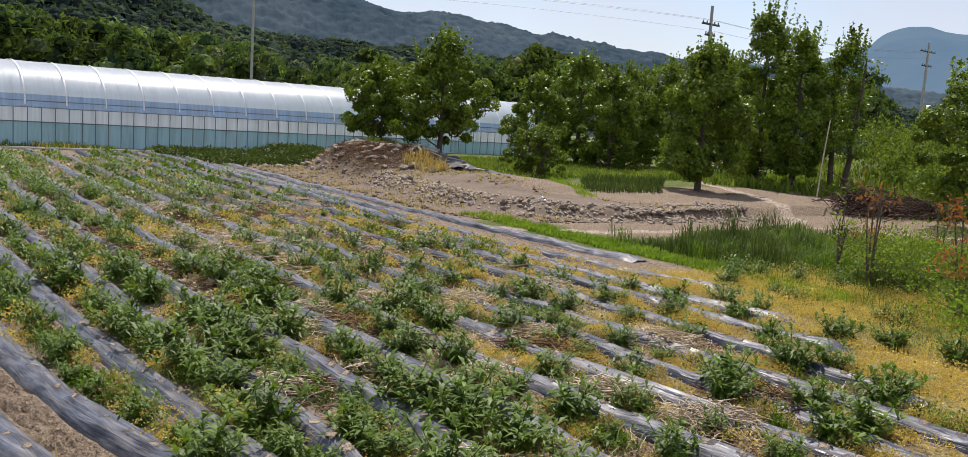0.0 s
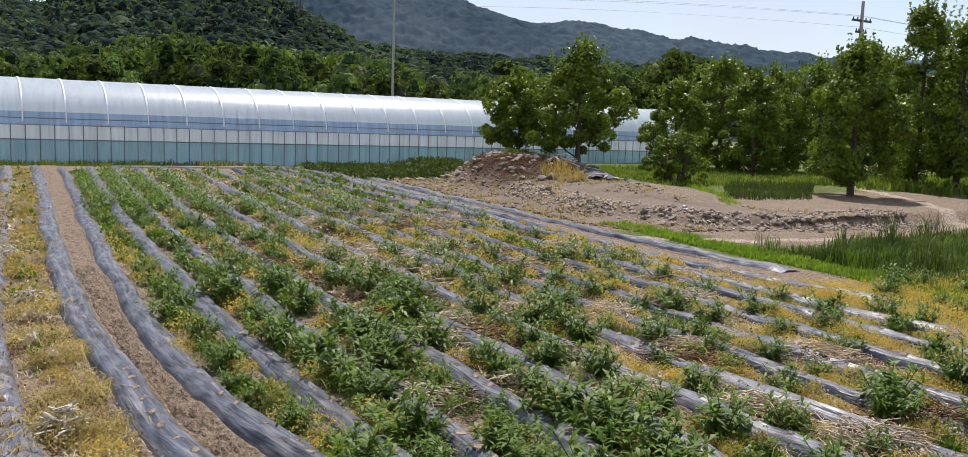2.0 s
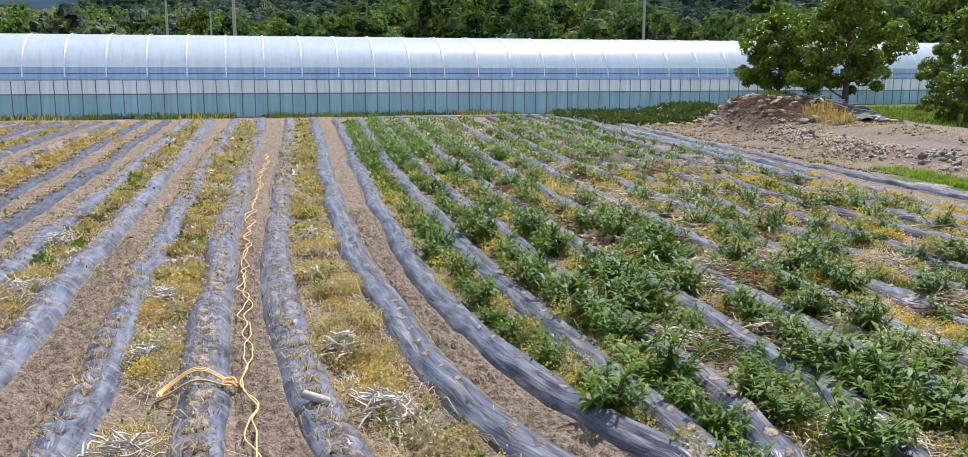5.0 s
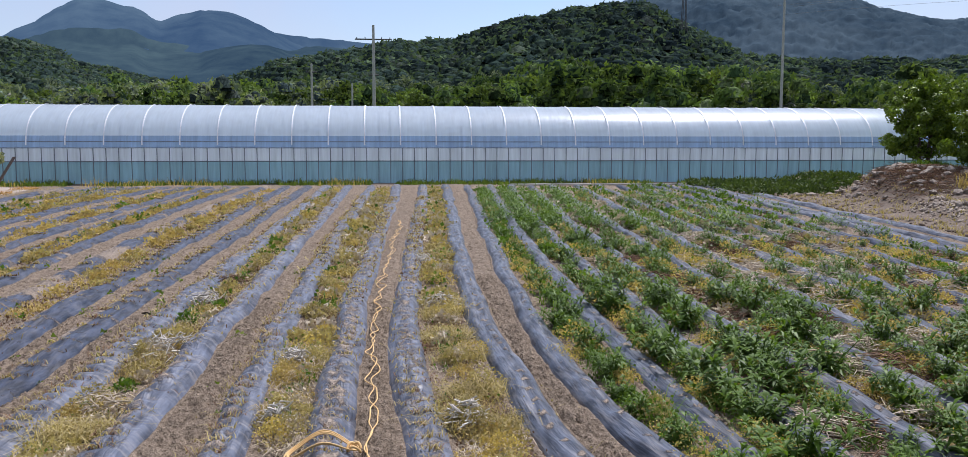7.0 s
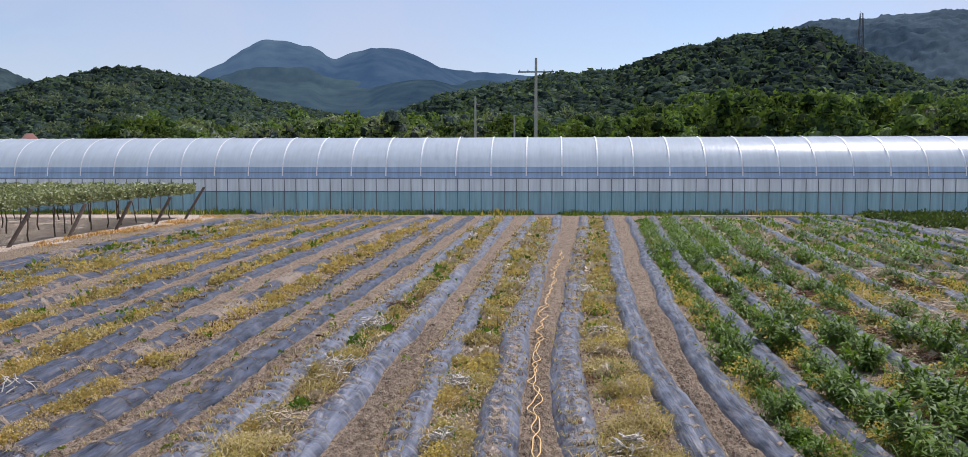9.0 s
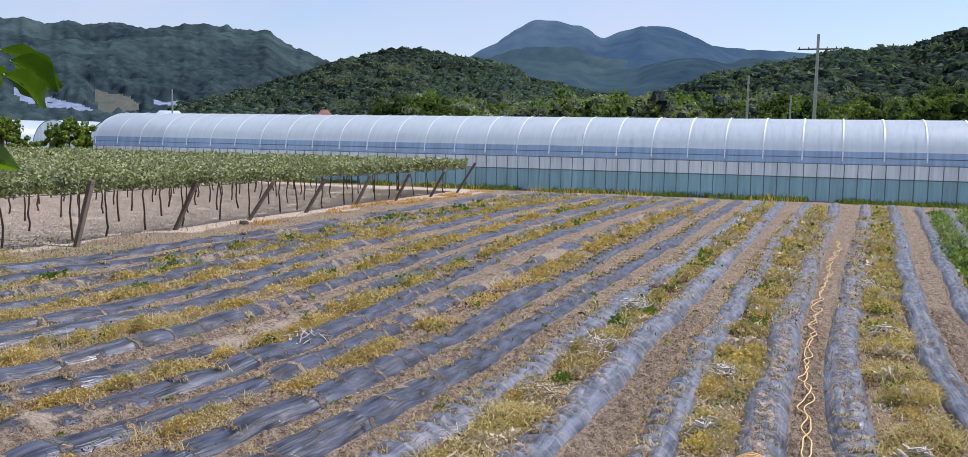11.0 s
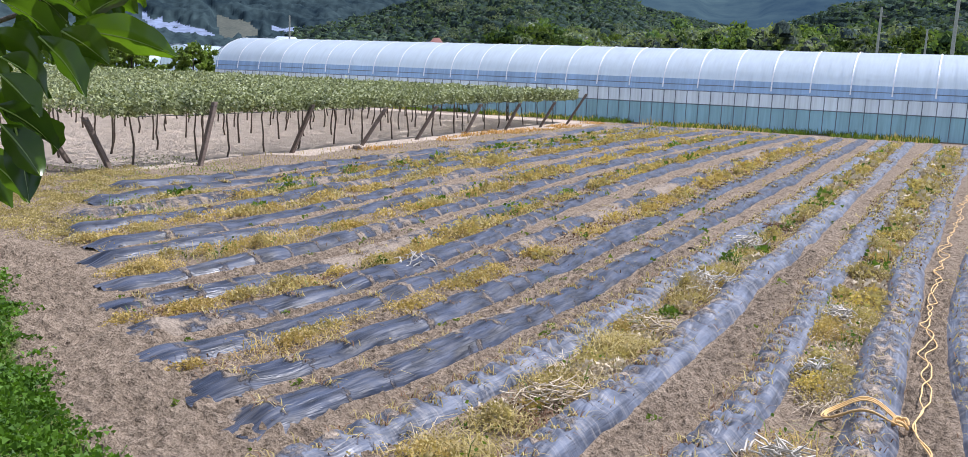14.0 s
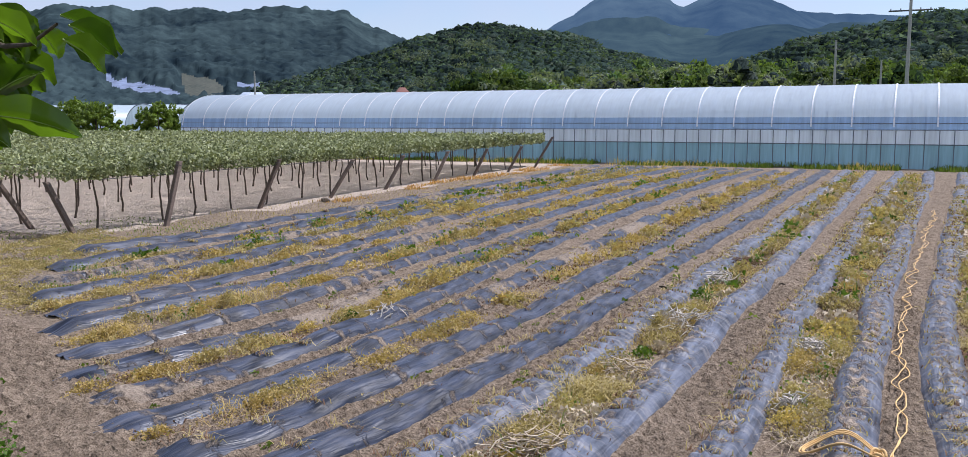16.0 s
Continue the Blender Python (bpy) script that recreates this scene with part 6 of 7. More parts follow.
for k in range(-1, 16):
    h = hole_rows(k)
    h = h[h < 34]
    h = h[_r.uniform(size=len(h)) < (0.92 if k > 8 else 0.3)]
    mid = -0.055 if 8 < k < 14 else 0.0
    for out, n, high, flat in ((tufts, 22, 0.06, 2.3), (scraps, 16, 0.05, 2.6)):
        near = np.repeat(np.stack([row_x(k, h) + mid + _r.normal(size=len(h)) * 0.02, h + _r.normal(size=len(h)) * 0.01], 1), n, 0)
        x, y = near[:, 0] + _r.normal(size=len(near)) * 0.075, near[:, 1] + _r.normal(size=len(near)) * 0.024
        bv, bq = blades(np.stack([x, y, land(x, y) + 0.09], 1), high * _r.uniform(0.4, 1.5, len(x)), flat, 0.005 * np.clip(y / 8, 1, 2.6), _r)
        out.append((bv, np.concatenate([bq[:, [0, 1, 2]], bq[bq[:, 2] != bq[:, 3]][:, [0, 2, 3]]])))
put("ridge_tufts", mesh("ridge_tufts", *join(tufts), M_OLIVE), label="dry withered tufts in the planting holes", category="weeds", kind="stuff")
put("ridge_scraps", mesh("ridge_scraps", *join(scraps), M_LITTER), label="dark brown dead stalks in the planting holes", category="weeds", kind="stuff")


# ---- orange rope in the furrow ----
def rope():
    r = np.random.default_rng(580)
    t = tagged(new("rope"), label="doubled orange rope lying zigzag along a bare furrow", category="rope")
    for s in range(2):
        ys = np.arange(5.2, 25, 0.06)
        mid = (row_x(14, ys) + row_x(15, ys)) / 2 - 0.02
        x = mid + 0.11 * (vnoise(ys * 3.4, s * 4 + 1, 3) - 0.5) + 0.035 * np.sin(ys * 4.1 + s * 1.3 + 3 * vnoise(ys * 0.7, s, 2)) + 0.10 * (vnoise(ys * 0.6, 9, 4) - 0.5)
        z = land(x, ys) + 0.062 + 0.015 * vnoise(ys * 3, s, 8)
        put("strand", mesh("strand", *tube(np.stack([x, ys, z], 1), [0.006] * len(ys), 6), M_ROPE, True), t)
    cx, cy = -0.42, 6.66
    for s in range(3):
        a = np.linspace(0, 6.5, 40)
        x = cx + (0.23 + 0.02 * s) * np.cos(a) * (1 + 0.05 * np.sin(3 * a + s)) - 0.12
        y = cy + (0.12 + 0.012 * s) * np.sin(a) + 0.05 * np.cos(a)
        z = land(x, y) + 0.14 * np.exp(-((x + 0.51) / 0.2) ** 2) + 0.03 + 0.008 * s
        put("coil", mesh("coil", *tube(np.stack([x, y, z], 1), [0.0065] * 40, 6), M_ROPE, True), t, label="flattened coil of rope across the ridge")
    a = np.linspace(0, 9.4, 40)
    put("knot", mesh("knot", *tube(np.stack([-0.29 + 0.05 * np.cos(a), 6.68 + 0.05 * np.sin(a), land(-0.29, 6.68) + 0.09 + 0.03 * np.sin(a * 1.7)], 1), [0.011] * 40, 6), M_ROPE, True), t)


rope()
v, q = box(-0.10, 0.10, -0.03, 0.03, 0, 0.04)
v[4:] *= (0.95, 0.8, 1)
put("wood_block", mesh("wood_block", v, q, M_CONCRETE), None, pose(0.3, 6.0, 0.135, 6, 12, -28), label="short weathered grey piece of wood on the ridge", category="wood")


# ---- poles and wires ----
def pole(x, y, h, arms, label, rad=0.16):
    t = tagged(new("utility_pole"), label=label, category="utility pole")
    t.matrix_basis = pose(x, y, 0)
    put("mast", mesh("mast", *tube([(0, 0, -0.2), (0, 0, h * 0.5), (0, 0, h)], [rad, rad * 0.8, rad * 0.6], 10), M_CONCRETE, True), t)
    for z, w in arms:
        a = put("crossarm", mesh("crossarm", *box(-w, w, -0.06, 0.06, h - z - 0.06, h - z + 0.06), M_WIRE), t)
        for s in (-0.9, -0.45, 0.45, 0.9):
            put("insulator", mesh("insulator", *tube([(s * w, 0, h - z + 0.06), (s * w, 0, h - z + 0.13), (s * w, 0, h - z + 0.2)], [0.05, 0.035, 0.045], 8), M_WIRE, True), a)
    return t


pole(-0.9, 85, 12.6, [(1.3, 1.7), (4.6, 0.5)], "grey concrete power pole with a crossarm behind the greenhouse", 0.2)
pole(33.4, 72.7, 15.3, [(0.5, 0.4)], "tall slim grey concrete pole behind the greenhouse", 0.14)
pole(49.3, 37.2, 11.0, [(1.2, 0.9), (1.9, 0.5)], "concrete power pole with crossarms among the trees")
pole(104, 48, 14.6, [(1.0, 1.8), (2.6, 1.2)], "distant power pole with crossarms before the mountain", 0.2)
pole(-8.2, 105, 10.6, [(1.0, 0.6)], "short power pole before the woods", 0.18)
pole(-3.6, 105, 8.4, [], "bare short pole before the woods", 0.15)
pole(-62, 74, 7.2, [], "bare pole beyond the vineyard", 0.12)
for dz, dx in ((0.0, -0.8), (0.0, 0.8), (-0.7, 0.0)):
    wire("power_line", [(49.3 + dx, 37.2, 10.1 + dz), (41.5 + dx, 55, 12.1 + dz), (33.4 + dx, 72.7, 13.2 + dz)], 0.008, "thin sagging power line between poles", "power line")
    wire("power_line", [(49.3 + dx, 37.2, 10.1 + dz), (76 + dx, 42.5, 11.2 + dz), (104 + dx, 48, 13.6 + dz)], 0.008, "thin sagging power line between poles", "power line")

# lattice mast on the hill
_t = tagged(new("antenna_mast"), label="thin dark lattice mast on the wooded hill", category="mast")
_t.matrix_basis = pose(140, 410, 42)
for s in ((-1, -1), (1, -1), (1, 1), (-1, 1)):
    put("leg", mesh("leg", *tube([(s[0] * 1.6, s[1] * 1.6, 0), (s[0] * 1.0, s[1] * 1.0, 14), (s[0] * 0.5, s[1] * 0.5, 28)], [0.22, 0.18, 0.14], 5), M_WIRE, True), _t)
for z in range(2, 27, 3):
    w = 1.6 - 1.1 * z / 28
    put("brace", mesh("brace", *tube([(-w, -w, z), (w, -w, z + 1.5), (-w, w, z + 3)], [0.1] * 3, 4), M_WIRE, True), _t)



# ---- rubble, tarp, pile and stakes on the terrace ----
def stone_mesh(seed):
    r = np.random.default_rng(seed)
    bm = bmesh.new()
    bmesh.ops.create_icosphere(bm, subdivisions=1, radius=1)
    for v in bm.verts:
        v.co *= r.uniform(0.7, 1.15)
        v.co.z *= 0.65
    me = bpy.data.meshes.new("stone")
    bm.to_mesh(me)
    bm.free()
    me.materials.append(M_STONE)
    return me


X, Y = np.meshgrid(np.arange(13.4, 28, 0.14), np.arange(14.8, 33.5, 0.14), indexing="ij")
_e = in_terrace(X, Y)
_keep = (_e > -4.0) & ((_e < 3.2 + 1.5 * (vnoise(X * 0.7, Y * 0.7, 73) - 0.5)) | (((X - 20) / 3.0) ** 2 + ((Y - 29.8) / 4.6) ** 2 < 1)) & (X > np.interp(Y, [14, 18, 42], [14.9, 14.0, 16.7])) & (near_line(X, Y, TRACK) > 0.7) & (near_line(X, Y, TRACK_B) > 0.65) & (Y > 15.4 + vnoise(X * 0.8, Y, 74))
_v = np.stack([X, Y, land(X, Y) + 0.008 + clod_relief(X, Y, 0.05)], -1).reshape(-1, 3)
_i, _j = np.meshgrid(np.arange(X.shape[0] - 1), np.arange(X.shape[1] - 1), indexing="ij")
_w = X.shape[1]
_q = np.stack([_i * _w + _j, (_i + 1) * _w + _j, (_i + 1) * _w + _j + 1, _i * _w + _j + 1], -1)[_keep[:-1, :-1]]
put("terrace_soil", mesh("terrace_soil", _v, _q.reshape(-1, 4), M_CLOD, True), label="bare brown earth of the low terrace", category="soil", kind="stuff")
STONES = [stone_mesh(600 + s) for s in range(6)]
_r = np.random.default_rng(610)
put("field_stone", STONES[2], None, pose(-15.35, 21.2, float(land(-15.35, 21.2)) + 0.06, 0, 0, 40) @ Matrix.Diagonal((0.17, 0.14, 0.15, 1)), label="pale rounded stone at the foot of a vineyard post", category="stone")
kerb = tagged(new("rubble_bank"), label="low bank of grey and brown rubble stones along the terrace", category="rubble")
seg = np.cumsum(np.concatenate([[0], np.hypot(*np.diff(EDGE[2:7], axis=0).T)]))
for i in range(280):
    u = _r.uniform(0, seg[-1])
    x, y = np.interp(u, seg, EDGE[2:7, 0]) + _r.normal() * 0.38, np.interp(u, seg, EDGE[2:7, 1]) + _r.normal() * 0.42
    s = 0.13 * _r.uniform(0.3, 1.0) ** 1.2
    o = put("stone", STONES[i % 6], kerb, pose(x, y, float(land(x, y)) + s * 0.2, _r.uniform(-30, 30), _r.uniform(-30, 30), _r.uniform(0, 360)) @ Matrix.Diagonal((s, s * 1.2, s, 1)))
mound = tagged(new("rubble_mound"), label="mound of broken stones, earth and dead stalks under the trees", category="rubble")
for i in range(290):
    a = _r.uniform(2.2, 5.4)
    d = _r.uniform(0.4, 1.25)
    x, y = 20.0 + 2.5 * d * math.cos(a), 30.2 + 3.5 * d * math.sin(a)
    s = 0.19 * _r.uniform(0.2, 1.0) ** 1.6
    put("stone", STONES[i % 6], mound, pose(x, y, float(land(x, y)) + s * 0.4, _r.uniform(-40, 40), _r.uniform(-40, 40), _r.uniform(0, 360)) @ Matrix.Diagonal((s, s * 1.2, s, 1)))
P = np.stack([_r.uniform(14.6, 27, 26000), _r.uniform(14.6, 34, 26000), np.zeros(26000)], 1)
P = P[(near_line(P[:, 0], P[:, 1], EDGE[2:7]) < 0.9 * _r.uniform(0.2, 1.0, 26000))]
P[:, 2] = land(P[:, 0], P[:, 1])
put("gravel", mesh("gravel", *lumps(P, 0.05, _r, 0.8), M_STONE), label="small broken stones spilt along the bank", category="gravel", kind="stuff")
P = np.stack([_r.uniform(12.5, 25, 9000), _r.uniform(14.8, 34, 9000), np.zeros(9000)], 1)
_e = in_terrace(P[:, 0], P[:, 1])
P = P[(_e > -3.2) & (_e < 3.5) & (P[:, 0] > np.interp(P[:, 1], [14, 18, 42], [14.6, 13.7, 16.4])) & (vnoise(P[:, 0] * 0.9, P[:, 1] * 0.9, 71) > 0.35)]
P[:, 2] = land(P[:, 0], P[:, 1]) + 0.005
put("field_debris", mesh("field_debris", *lumps(P, 0.045, _r, 0.7), M_CLOD), label="clods and small stones strewn on the bare ground", category="soil", kind="stuff")
_w = P[::3] + _r.normal(size=(len(P[::3]), 3)) * np.array([[0.2, 0.2, 0]])
_w[:, 2] = land(_w[:, 0], _w[:, 1])
put("ground_tufts", blade_mesh("ground_tufts", *blades(np.repeat(_w, 5, 0) + _r.normal(size=(len(_w) * 5, 3)) * np.array([[0.05, 0.05, 0]]), 0.13 * _r.uniform(0.4, 1.3, len(_w) * 5), 1.5, 0.012, _r), M_OLIVE), label="thin dry tufts on the bare ground before the terrace", category="weeds", kind="stuff")
for i, (x, y, n) in enumerate([(18.3, 30.1, 520), (18.2, 28.2, 480), (19.0, 32.0, 360), (19.6, 28.0, 360), (18.9, 29.2, 420)]):
    straw_heap(x, y, n, 0.55, 0.6, M_LITTER, 630 + i, "tangle of dead brown stalks on the mound")

xs, ys = np.meshgrid(np.linspace(0, 1, 22), np.linspace(0, 1, 14), indexing="ij")
TX, TY = 20.2 + 3.0 * xs + 0.25 * (vnoise(xs * 4, ys * 4, 1) - 0.5), 26.2 + 1.6 * ys - 0.2 * xs
TZ = land(TX, TY) + 0.10 + 0.22 * vnoise(xs * 5, ys * 4, 2) * np.sin(xs * 3.14) ** 0.6
_v = np.stack([TX, TY, TZ], -1).reshape(-1, 3)
_i, _j = np.meshgrid(np.arange(21), np.arange(13), indexing="ij")
_q = np.stack([_i * 14 + _j, (_i + 1) * 14 + _j, (_i + 1) * 14 + _j + 1, _i * 14 + _j + 1], -1).reshape(-1, 4)
put("tarp", mesh("tarp", _v, _q, M_TARP, True), label="crumpled dark grey tarp over a heap", category="tarp")
for i in range(16):
    x, y = 20.6 + _r.uniform(-1.2, 1.4), 27.0 + _r.uniform(-0.9, 1.5)
    put("plank_scrap", mesh("plank_scrap", *box(-0.35, 0.35, -0.04, 0.04, 0, 0.03), M_BLEACHED), None, pose(x, y, float(land(x, y)) + 0.1 + _r.uniform(0, 0.14), _r.uniform(-15, 15), _r.uniform(-14, 14), _r.uniform(0, 360)), label="bleached scrap of wood lying on the rubble heap", category="wood scrap", group="wood scraps beside the tarp")
put("white_sack", mesh("white_sack", *lumps(np.array([(17.0, 18.0, 0.36)] * 5) + _r.normal(size=(5, 3)) * 0.09, 0.085, _r), M_BAND), label="torn white plastic sack on the rubble", category="sack")

# pile of brushwood, and the leaning stake
for i, (x, y, n) in enumerate([(31.0, 15.6, 420), (33.0, 15.0, 380), (34.6, 14.2, 260)]):
    r = np.random.default_rng(640 + i)
    ps = []
    for _ in range(n):
        c = np.array([x + r.normal() * 0.8, y + r.normal() * 0.6, 0])
        c[2] = float(land(c[0], c[1])) + abs(r.normal()) * 0.35 * math.exp(-((c[0] - x) / 1.2) ** 2) + 0.03
        a = r.uniform(-0.6, 0.6)
        d = np.array([math.cos(a), math.sin(a) * 0.6, r.normal() * 0.25]) * r.uniform(0.3, 0.9)
        ps.append(tube([c - d, c + (0, 0, 0.03), c + d], [0.018, 0.014, 0.006], 4))
    put("brush_pile", mesh("brush_pile", *join(ps), M_BRUSH), label="heap of dark cut branches beside the track", category="brushwood", group="brush piles", kind="stuff")
put("stake", mesh("stake", *tube([(32.2, 18.5, 0.2), (32.7, 18.7, 1.8), (33.3, 18.9, 3.4)], [0.03, 0.027, 0.024], 6), M_STRAW, True), label="long pale pole leaning against a tree", category="stake")


# tall dead stems with reddish shoots at the field's corner
def dead_stems(x, y, h, n, seed, leafy_top):
    r = np.random.default_rng(seed)
    z = float(land(x, y))
    t = tagged(new("sapling"), label="tall thin dark stems with a few rust-red shoots", category="sapling", group="bare saplings by the ditch")
    t.matrix_basis = pose(x, y, z - 0.03)
    ps, tips = [], []
    for s in range(n):
        a = r.uniform(0, 6.28)
        hh = h * r.uniform(0.6, 1.0)
        o = r.uniform(0.05, 0.3)
        p = np.array([(0.03 * s, 0, 0), (o * 0.5 * math.cos(a), o * 0.5 * math.sin(a), hh * 0.5), (o * math.cos(a), o * math.sin(a), hh)])
        ps.append(tube(p, [0.022, 0.017, 0.008], 5))
        for b in range(4):
            f = r.uniform(0.4, 1)
            c = p[0] * (1 - f) + p[2] * f
            e = c + np.array([r.normal() * 0.2, r.normal() * 0.2, r.uniform(0.1, 0.35)])
            ps.append(tube([c, (c + e) / 2, e], [0.008, 0.006, 0.003], 4))
            tips.append(e)
        tips.append(p[2])
    put("stem", mesh("stem", *join(ps), M_BARK, True), t)
    T = np.repeat(np.array(tips), leafy_top, 0)
    T = T + r.normal(size=T.shape) * 0.07
    v, q = leaves(T, r.normal(size=T.shape) + (0, 0, 0.3), r.uniform(0.06, 0.14, len(T)), 0.02, r)
    put("foliage", mesh("foliage", v, q, M_RUST if seed % 2 else M_LIME), t, label="sparse young shoots")


dead_stems(14.6, 7.3, 1.9, 4, 651, 5)
dead_stems(15.9, 8.6, 1.5, 4, 652, 3)
dead_stems(19.5, 8.3, 1.5, 2, 653, 4)
dead_stems(13.6, 5.4, 1.5, 3, 655, 10)
dead_stems(14.9, 5.9, 2.0, 3, 657, 8)


def shrub(x, y, w, h, n, mat, seed, label, leaf=0.05):
    r = np.random.default_rng(seed)
    t = tagged(new("shrub"), label=label, category="shrub", group="shrubs at the field's edge")
    t.matrix_basis = pose(x, y, float(land(x, y)) - 0.02)
    c = r.normal(size=(14, 3)) * np.array([[w * 0.45, w * 0.45, h * 0.22]]) + (0, 0, h * 0.5)
    ps = [tube([(0, 0, 0), k * 0.5 + (0, 0, 0.05), k], [0.014, 0.009, 0.004], 4) for k in c]
    put("stem", mesh("stem", *join(ps), M_BARK, True), t)
    P = np.repeat(c, n // 14, 0)
    d = r.normal(size=P.shape)
    P = P + d * np.array([[w * 0.2, w * 0.2, h * 0.16]])
    P[:, 2] = np.maximum(P[:, 2], 0.03)
    L = leaf * r.uniform(0.6, 1.4, len(P))
    v, q = leaves(P, d + r.normal(size=d.shape) * 0.6, L, L * 0.28, r)
    put("foliage", mesh("foliage", v, q, mat), t)


for i, (x, y, w, h, n) in enumerate([(12.6, 4.3, 0.9, 0.8, 2400), (13.5, 5.0, 1.0, 1.0, 2600), (14.9, 6.6, 1.0, 1.0, 2600), (16.2, 7.6, 1.1, 0.9, 2400), (17.6, 8.0, 1.2, 0.9, 2400), (18.8, 8.6, 1.1, 0.8, 2000), (15.4, 5.0, 1.4, 1.2, 3000), (18.5, 6.5, 1.4, 1.1, 2600), (21.5, 7.6, 1.3, 0.9, 2200)]):
    shrub(x, y, w, h, n, M_GRASS if i % 3 else M_LIME, 660 + i, "yellow-green leafy shrub among rank weeds")
for i, (x, y, w, h, n) in enumerate([(40, 18, 2.2, 1.8, 3000), (43, 20, 2.6, 2.2, 3000), (46, 14, 2.6, 2.4, 3000), (38, 14, 1.8, 1.4, 2400)]):
    shrub(x, y, w, h, n, M_GRASS, 680 + i, "rounded green bush on the grassy slope", 0.16)

# vegetable patches
_r = np.random.default_rng(700)
n = 9000
P = np.stack([_r.uniform(14.6, 24.0, n), _r.uniform(34.6, 42.6, n), np.zeros(n)], 1)
P = P[(P[:, 0] > 14.6 + 0.0 * P[:, 1]) & (P[:, 0] < 20.5 + 0.35 * (P[:, 1] - 34.6))]
P[:, 2] = land(P[:, 0], P[:, 1]) + _r.uniform(0.02, 0.34, len(P)) * (0.5 + 0.5 * np.abs(np.sin(P[:, 1] * 4.2)))
v, q = leaves(P, _r.normal(size=P.shape) + (0, 0, 0.3), _r.uniform(0.12, 0.24, len(P)), 0.055, _r)
put("potato_plants", mesh("potato_plants", v, q, M_VEG), label="low dense rows of leafy green vegetable plants", category="vegetables", kind="stuff")
fringe("onion_plants", 9500, area(20.8, 33.0, 20.3, 26.5, lambda x, y: (x > 1.02 * y + 0.6 * vnoise(x, y, 2)) & (x < 1.25 * y - 0.6 * vnoise(y, x, 2)) & (np.abs(np.sin(x * 3.2 + y)) > 0.4)), 0.30, 0.014, M_VEG, 702, "bed of upright grey-green onion leaves", "vegetables", 0.6)
fringe("young_sprouts", 14000, area(19.5, 27.5, 18.8, 28.5, lambda x, y: np.abs(x - 19.9 - 0.76 * (y - 19)) < 0.35), 0.16, 0.012, M_LIME, 703, "narrow strip of young green sprouts", "vegetables")
for i in range(11):
    x, y = 16.5 + 0.42 * i + _r.normal() * 0.1, 34.2 - 0.10 * i + _r.normal() * 0.12
    put("edging_stone", STONES[i % 6], None, pose(x, y, float(land(x, y)) + 0.04, 0, 0, _r.uniform(0, 360)) @ Matrix.Diagonal((0.26, 0.2, 0.2, 1)), label="flat grey stone edging the vegetable patch", category="stone", group="edging stones")

# dark irrigation edge board along the far end of the rows
for i in range(9):
    put("edge_board", mesh("edge_board", *box(6.0 + 2.02 * i, 7.98 + 2.02 * i, 42.55, 42.6, 0, 0.10), M_BLEACHED), label="low pale board along the end of the field", category="board", group="edge boards")


# ---- beyond the vineyard ----
def tunnel(x, y, w, length, h, rz):
    t = tagged(new("tunnel_house"), label="small arched plastic tunnel house in the distance", category="greenhouse", group="distant tunnel houses")
    t.matrix_basis = pose(x, y, 0, 0, 0, rz)
    a = np.linspace(0, math.pi, 15)
    prof = np.stack([-w / 2 * np.cos(a), h * np.sin(a) ** 0.75], 1)
    v = np.concatenate([np.stack([prof[:, 0], np.full(15, s), prof[:, 1]], 1) for s in np.linspace(0, length, 12)])
    q = np.array([(i * 15 + j, i * 15 + j + 1, (i + 1) * 15 + j + 1, (i + 1) * 15 + j) for i in range(11) for j in range(14)])
    put("film", mesh("film", v, q, M_ROOF, True), t)
    for s in np.linspace(0, length, 8):
        put("rib", mesh("rib", *tube(np.stack([prof[:, 0] * 1.01, np.full(15, s), prof[:, 1] * 1.01], 1), [0.05] * 15, 4), M_PIPE, True), t)
    e = np.concatenate([np.stack([prof[:, 0], np.zeros(15), prof[:, 1]], 1), np.stack([prof[:, 0], np.zeros(15), np.zeros(15)], 1)])
    put("end_wall", mesh("end_wall", e, np.array([(i, i + 1, 16 + i, 15 + i) for i in range(14)]), M_UPPER, True), t)


for x, y in ((-72, 76), (-80, 76), (-88, 76), (-97, 76), (-106, 76)):
    tunnel(x, y, 7.0, 40, 4.0, -6)
for i, (x, y, h, w) in enumerate([(-53.6, 52.5, 3.5, 2.5), (-59.5, 51.5, 3.5, 2.6), (-63.5, 53, 3.9, 2.4), (-70, 54, 3.6, 2.6), (-77, 50, 4.4, 2.8)]):
    tree(x, y, h, w, 0.1, 720 + i, "rounded green bush beyond the vineyard", low=0.03, n_leaf=15000 if i < 2 else 6000, leaf=0.23, stems=2, clusters=170)


